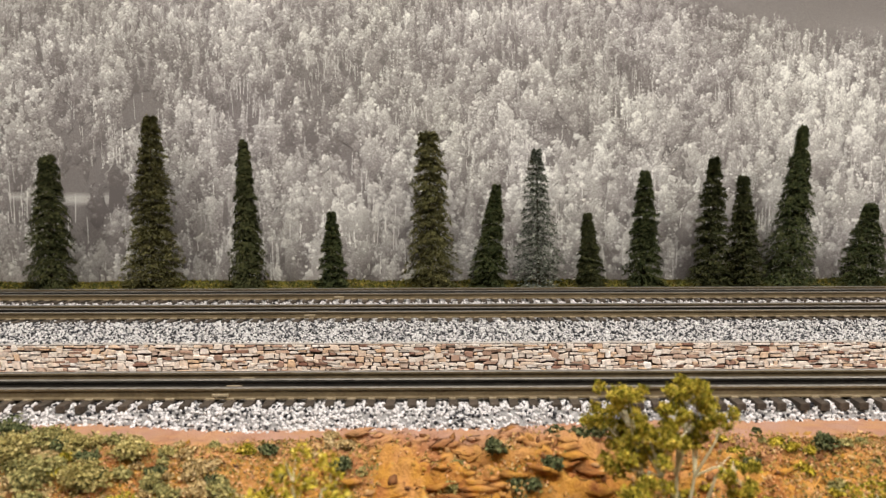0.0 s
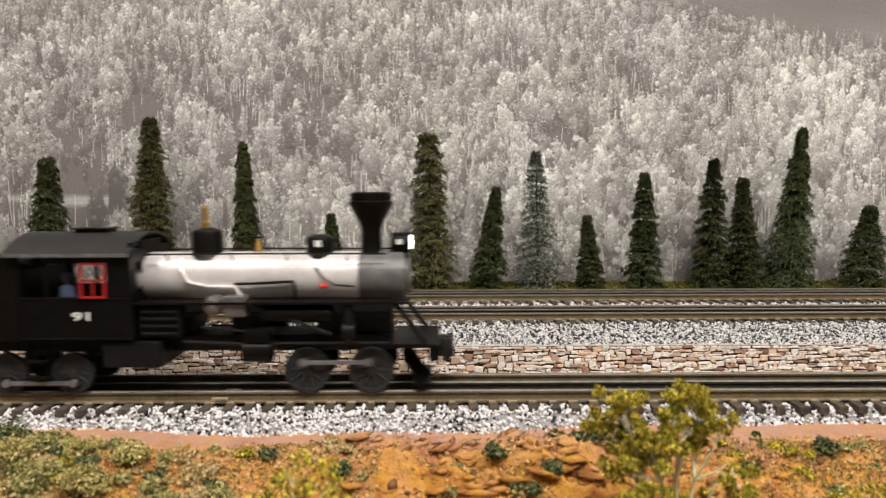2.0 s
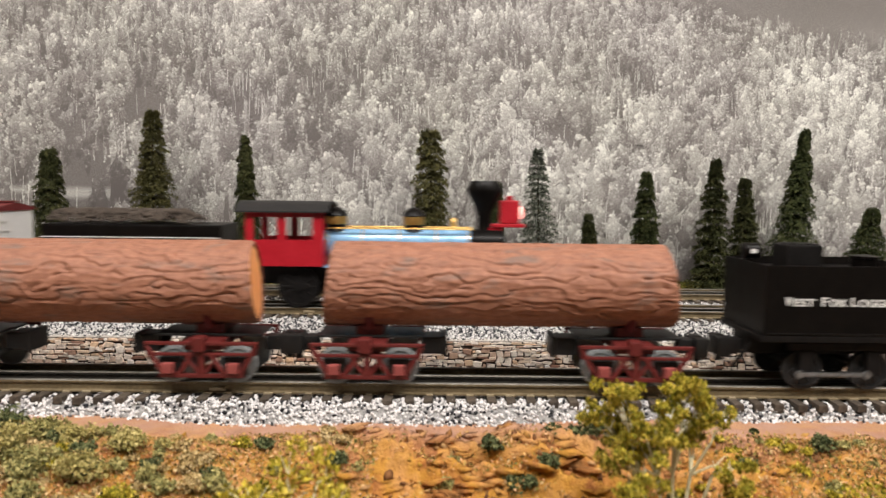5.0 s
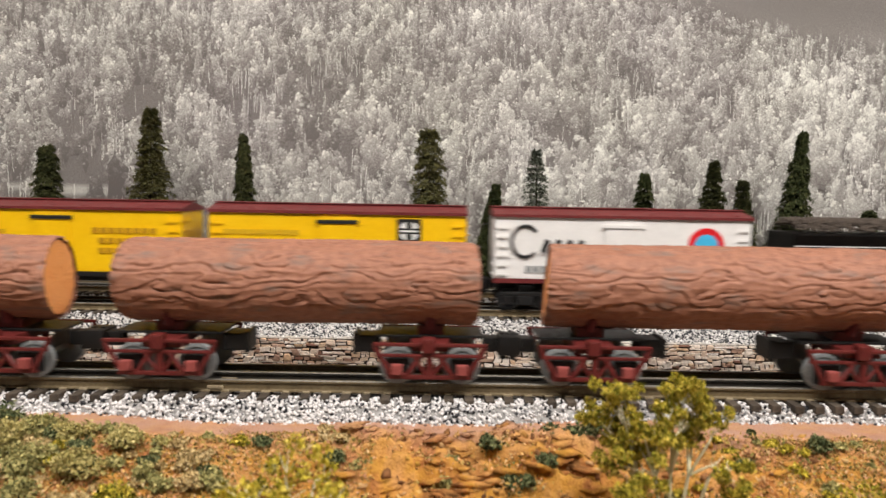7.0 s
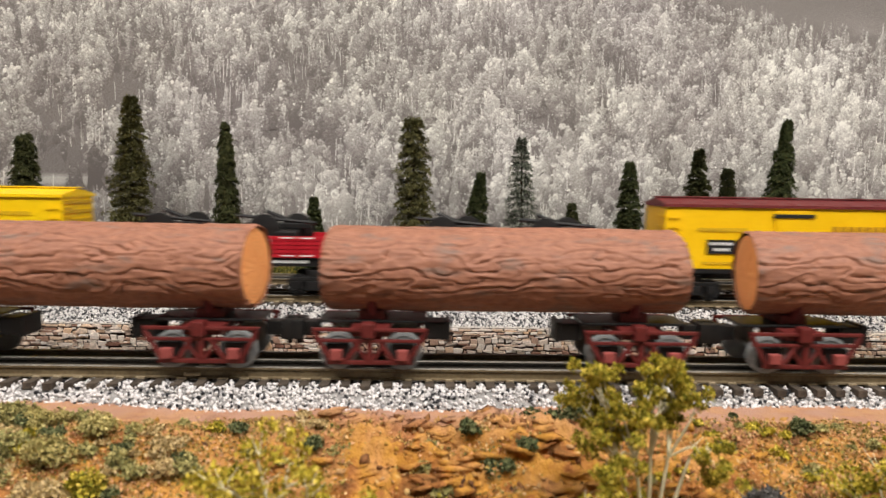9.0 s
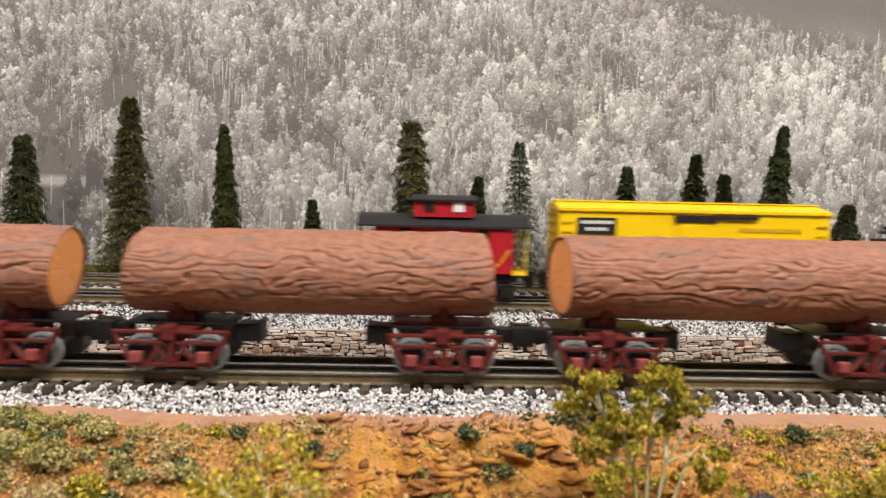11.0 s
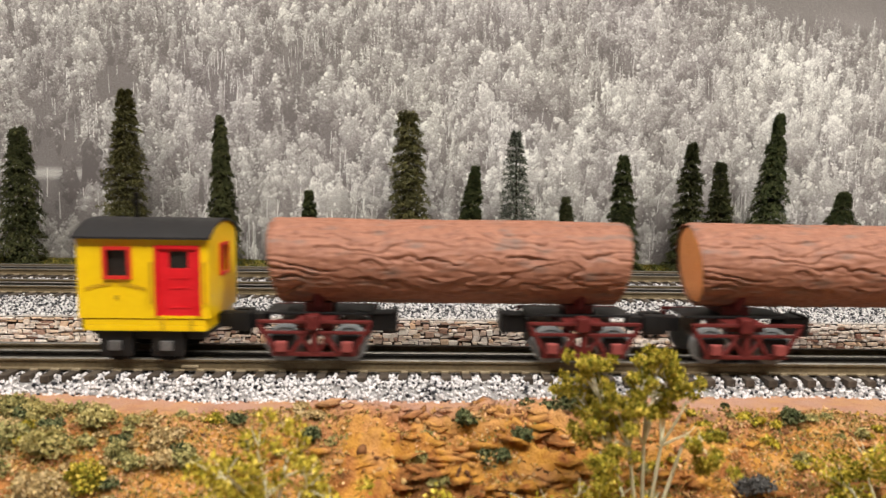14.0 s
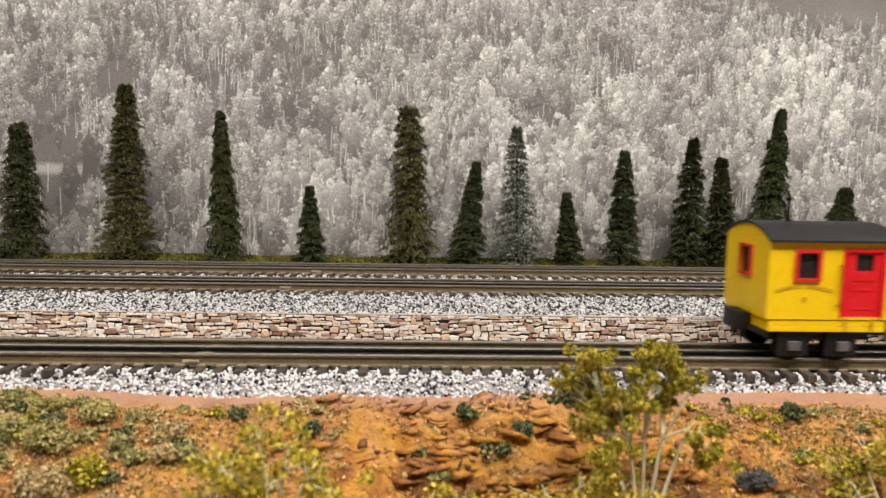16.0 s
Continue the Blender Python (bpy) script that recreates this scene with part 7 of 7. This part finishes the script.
    sg = part("sign_plate", box(bmesh.new(), -0.068, -0.045, -w - 0.001, -w - 0.0004, 0.0385, 0.0495), M_INK, body, "black sign with white lettering")
    bars_of_text("sign_lettering", sg, M_LETTER, -w - 0.0011, ((-0.0565, 0.0464, 0.019, 0.0022, 8), (-0.0565, 0.0418, 0.013, 0.0022, 5)), "unreadable white lettering")
    bars_of_text("side_lettering", body, M_ORANGE, -w - 0.0006, ((0.0565, 0.0592, 0.052, 0.0042, 8), (0.0565, 0.0512, 0.042, 0.0042, 6), (0.0565, 0.0432, 0.042, 0.0042, 7)), "dark gold company lettering")
    bars_of_text("worn_lettering", body, M_GHOST, -w - 0.0005, ((-0.056, 0.0575, 0.04, 0.003, 9), (-0.056, 0.031, 0.03, 0.002, 9)))
    cars.append((t, -0.2245))
    # two red gondolas with scrap
    for k, off in enumerate((-0.449, -0.6735)):
        t = thing("gondola_car", "red gondola car loaded with black scrap", "railway car", "passing freight train")
        bm = bmesh.new()
        for s in (-1, 1):
            box(bm, -0.1, 0.1, min(s * 0.0235, s * 0.0225), max(s * 0.0235, s * 0.0225), 0.0305, 0.0475, 0.0003)
        for s in (-1, 1):
            box(bm, s * 0.1 - 0.0006, s * 0.1 + 0.0006, -0.0224, 0.0224, 0.0305, 0.049, 0.0003)
        box(bm, -0.0995, 0.0995, -0.0224, 0.0224, 0.0305, 0.032)
        body = part("body", bm, M_CRIMSON, t, "bright red slatted sides")
        for s in (-1, 1):
            for j in range(5):
                z = 0.0308 + j * 0.0033
                part("slat", box(bmesh.new(), -0.1, 0.1, min(s * 0.0236, s * 0.0242), max(s * 0.0236, s * 0.0242), z, z + 0.0027), M_CRIMSON, body)
        lettering("lettering", "3", 0.021, M_LETTER, body, (0.033, -0.0243, 0.039), "large white numeral", bold=0.0008)
        bars_of_text("side_dashes", body, M_LETTER, -0.0243, ((0.058, 0.0462, 0.03, 0.0009, 2), (0.058, 0.0322, 0.03, 0.0009, 2), (-0.04, 0.0462, 0.05, 0.0009, 3)), "white dashes")
        bm = box(bmesh.new(), -0.1, 0.1, -0.022, 0.022, 0.0235, 0.0304, 0.0005)
        part("underframe", bm, M_PLASTIC, t)
        bars_of_text("sill_lettering", body, M_LETTER, -0.0222, ((0.05, 0.0272, 0.034, 0.0022, 7),), "white sill lettering")
        for j, x in enumerate((-0.042, 0.041)):
            ld = new("scrap_load")
            ld.parent, ld.location = t, (x, 0, 0)
            ld.empty_display_size = 0.01
            bm = bmesh.new()
            for q in (-1, 1):
                turned(bm, [(0.0035, q * 0.0035 - 0.003), (0.0135, q * 0.0035 - 0.002), (0.0135, q * 0.0035 + 0.002), (0.0035, q * 0.0035 + 0.003)], "Y", (q * 0.011, q * 0.008, 0.0505), 24)
            part("wheel_scrap", bm, M_PLASTIC, ld, "black scrap wheels", smooth=True)
            bm = box(bmesh.new(), -0.03, 0.026, -0.003, 0.003, 0.052, 0.0565, 0.0008)
            box(bm, -0.02, 0.016, -0.014, 0.012, 0.036, 0.0515, 0.002)
            rod(bm, (-0.032, -0.011, 0.0625), (0.03, -0.013, 0.0575), 0.0014, seg=8)
            rod(bm, (-0.015, 0.01, 0.0655), (0.018, 0.006, 0.0535), 0.0018, seg=8)
            part("frame_scrap", bm, M_PLASTIC, ld, "black scrap frames and bars")
        for s in (-1, 1):
            freight_truck(t, s * 0.072)
            coupler(t, s * 0.1, s * 0.1115, 0.0185, 0.006)
        cars.append((t, off))
    # all-yellow car
    t, body, w = reefer(M_YELLOW, M_YELLOW, "all-yellow boxcar with slatted ends and black sign", half=0.1085)
    sg = part("sign_plate", box(bmesh.new(), -0.0945, -0.0635, -w - 0.001, -w - 0.0004, 0.057, 0.07), M_INK, body, "black sign with white lettering")
    bars_of_text("sign_lettering", sg, M_LETTER, -w - 0.0011, ((-0.079, 0.0664, 0.026, 0.0026, 8), (-0.079, 0.061, 0.018, 0.0026, 5)), "unreadable white lettering")
    part("door_track", box(bmesh.new(), -0.018, 0.0495, -w - 0.0022, -w - 0.0012, 0.0705, 0.0735, 0.0003), M_INK, body, "black door track bar")
    bars_of_text("worn_lettering", body, M_GHOST, -w - 0.0005, ((0.06, 0.0625, 0.05, 0.003, 11), (0.06, 0.055, 0.04, 0.003, 8)))
    for s in (-1, 1):
        for k in range(5):
            part("end_rib", box(bmesh.new(), min(s * 0.1086, s * 0.1097), max(s * 0.1086, s * 0.1097), -0.0225, 0.0225, 0.04 + k * 0.0075, 0.0425 + k * 0.0075), M_GHOST, body)
    cars.append((t, -0.905))
    # red caboose with cupola
    t = thing("caboose", "red cupola caboose with black roof", "caboose", "passing freight train")
    bm = bmesh.new()
    for s in (-1, 1):
        side_plate(bm, -0.055, 0.055, 0.0235, 0.0605, [(0.026, 0.036, 0.046, 0.0585), (-0.036, -0.026, 0.046, 0.0585)], min(s * 0.024, s * 0.0228), max(s * 0.024, s * 0.0228))
        box(bm, s * 0.0544 - 0.0006, s * 0.0544 + 0.0006, -0.0227, 0.0227, 0.0235, 0.0605)
    body = part("body", bm, M_CRIMSON, t, "bright red caboose body")
    for x in (0.031, -0.031):
        part("window_pane", box(bmesh.new(), x - 0.0049, x + 0.0049, -0.0222, -0.0218, 0.0461, 0.0584), M_GLASSDARK, body)
    bm = arch_roof(-0.0685, 0.0685, 0.0262, 0.0612, 0.0695, 0.0016)
    roof = part("roof", bm, M_ROOFBLACK, t, "black curved roof with end overhangs", smooth=True)
    bm = box(bmesh.new(), -0.0235, 0.0235, -0.0205, 0.0205, 0.0675, 0.0812, 0.0004)
    cup = part("cupola", bm, M_CRIMSON, roof, "red cupola with square windows")
    for x in (-0.0115, 0.0115):
        part("window_pane", box(bmesh.new(), x - 0.0042, x + 0.0042, -0.0211, -0.0206, 0.0718, 0.0795), M_LETTER if x > 0 else M_GLASSDARK, cup)
    part("cupola_roof", arch_roof(-0.026, 0.026, 0.023, 0.0815, 0.0848, 0.0012), M_ROOFBLACK, cup, smooth=True)
    part("chimney", turned(bmesh.new(), [(0.0013, 0.066), (0.0013, 0.0815), (0.0018, 0.082), (0.0018, 0.084), (0.0009, 0.0845)], "Z", (-0.036, 0, 0), 12), M_BLACK, roof, smooth=True)
    bm = bmesh.new()
    for s in (-1, 1):
        box(bm, min(s * 0.0551, s * 0.067), max(s * 0.0551, s * 0.067), -0.022, 0.022, 0.0222, 0.0238)
        for y in (-0.0215, 0.0215):
            rod(bm, (s * 0.066, y, 0.0238), (s * 0.066, y, 0.061), 0.0006, seg=6)
        for z in (0.033, 0.04):
            rod(bm, (s * 0.066, -0.0215, z), (s * 0.066, 0.0215, z), 0.0005, seg=6)
    part("end_platform", bm, M_YELLOW, t, "end platforms with yellow rails")
    ds = part("emblem", turned(bmesh.new(), [(0.0085, -0.0246), (0.0085, -0.0241)], "Y", (0.007, 0, 0.0485), 26), M_LETTER, body, "white disc emblem with black cross")
    bm = box(bmesh.new(), -0.0005, 0.0145, -0.0251, -0.0247, 0.0475, 0.0495)
    box(bm, 0.006, 0.008, -0.0251, -0.0247, 0.041, 0.0474)
    box(bm, 0.006, 0.008, -0.0251, -0.0247, 0.0496, 0.056)
    part("cross", bm, M_INK, ds)
    bars_of_text("lettering_bars", body, M_LETTER, -0.0242, ((0.007, 0.037, 0.016, 0.0022, 5), (0.007, 0.0325, 0.008, 0.0022, 3)), "white lettering")
    bm = bmesh.new()
    for k in range(8):
        a = k / 7
        rod(bm, (0.037 + 0.013 * a, -0.0245, 0.0275 + 0.012 * a * a), (0.037 + 0.013 * (a + 0.14), -0.0245, 0.0275 + 0.012 * (a + 0.14) ** 2), 0.0005, seg=6)
    part("grab_iron", bm, M_YELLOW, body, "curved yellow handrail")
    part("underframe", box(bmesh.new(), -0.06, 0.06, -0.02, 0.02, 0.0165, 0.0221, 0.0005), M_PLASTIC, t)
    for s in (-1, 1):
        freight_truck(t, s * 0.036)
        coupler(t, s * 0.067, s * 0.076, 0.0185, 0.006)
    cars.append((t, -1.1045))
    return cars


MOVERS_NEAR.append((logging_engine(), 0.0))
MOVERS_NEAR.append((tender(), -0.290))
first = log_car()
log_data, log_ends = log_mesh(), {s: None for s in (-1, 1)}


def make_log(turn_deg):
    ob = new("log", log_data)
    tagged(ob, "thick red-brown bark log with sawn orange ends", "log", "logs on the log cars")
    for s in (-1, 1):
        if log_ends[s] is None:
            c = part("cut_face", cut_end(s), M_CUT, ob, "rough sawn orange end grain")
            log_ends[s] = c.data
        else:
            c = new("cut_face", log_ends[s])
            c.parent = ob
            tagged(c, label="rough sawn orange end grain")
    return ob, turn_deg


LOG_Z = 0.0539
for k in range(8):
    car = first if k == 0 else copy_thing(first, Matrix.Identity(4))
    MOVERS_NEAR.append((car, -0.471 - 0.234 * k))
    ob, turn_deg = make_log((330, 250, 205, 228, 36, 255, 150, 142)[k])
    MOVERS_NEAR.append((ob, -0.471 - 0.234 * k, turn_deg))
MOVERS_NEAR.append((caboose(), -2.2705))
MOVERS_FAR += far_train()

build_stones()

# ---- movement ----
NEAR_ROWS = ((0, -.397), (1, -.213), (2, -.0305), (3, .153), (3.5, .245), (4, .335), (6.5, .781), (7, .871), (7.5, .960), (8, 1.049), (8.5, 1.139), (9, 1.2285), (11.5, 1.682), (12, 1.772), (12.5, 1.864),
             (13, 1.955), (13.5, 2.046), (14, 2.137), (14.5, 2.228), (15, 2.3195), (15.5, 2.412), (16, 2.503))
FAR_ROWS = ((0, -2.167), (2, -1.568), (4.2, -.9095), (6.3, -.2815), (7, -.072), (8, .228), (9.2, .5855), (10.4, .949), (11.5, 1.2825), (12, 1.4345), (14, 2.04), (16, 2.645))


def near_x(t):
    return float(np.interp(t, [a for a, b in NEAR_ROWS], [b for a, b in NEAR_ROWS]))


def motions():
    for item in MOVERS_NEAR:
        ob, off = item[0], item[1]
        z, turn_deg = (LOG_Z, item[2]) if len(item) > 2 else (0.0002, 0)
        walk(ob, [(t, pose(x + off, 0, z, turn_deg)) for t, x in NEAR_ROWS])
    for ob, off in MOVERS_FAR:
        walk(ob, [(t, pose(x + off, 0.176, 0.0109)) for t, x in FAR_ROWS])
    steps = [k / 15 for k in range(0, 241)]
    for ob, r, kind, (x, y, z) in SPINNERS:
        rows = []
        for t in steps:
            a = math.degrees((near_x(t) + 0.4) / r)
            if kind == "wheel":
                rows.append((t, pose(x, y, z, 0, a % 360, 0)))
            else:
                q = math.radians(a)
                rows.append((t, pose(x + 0.43 * r * math.cos(q), y, z - 0.43 * r * math.sin(q))))
        walk(ob, rows)


motions()
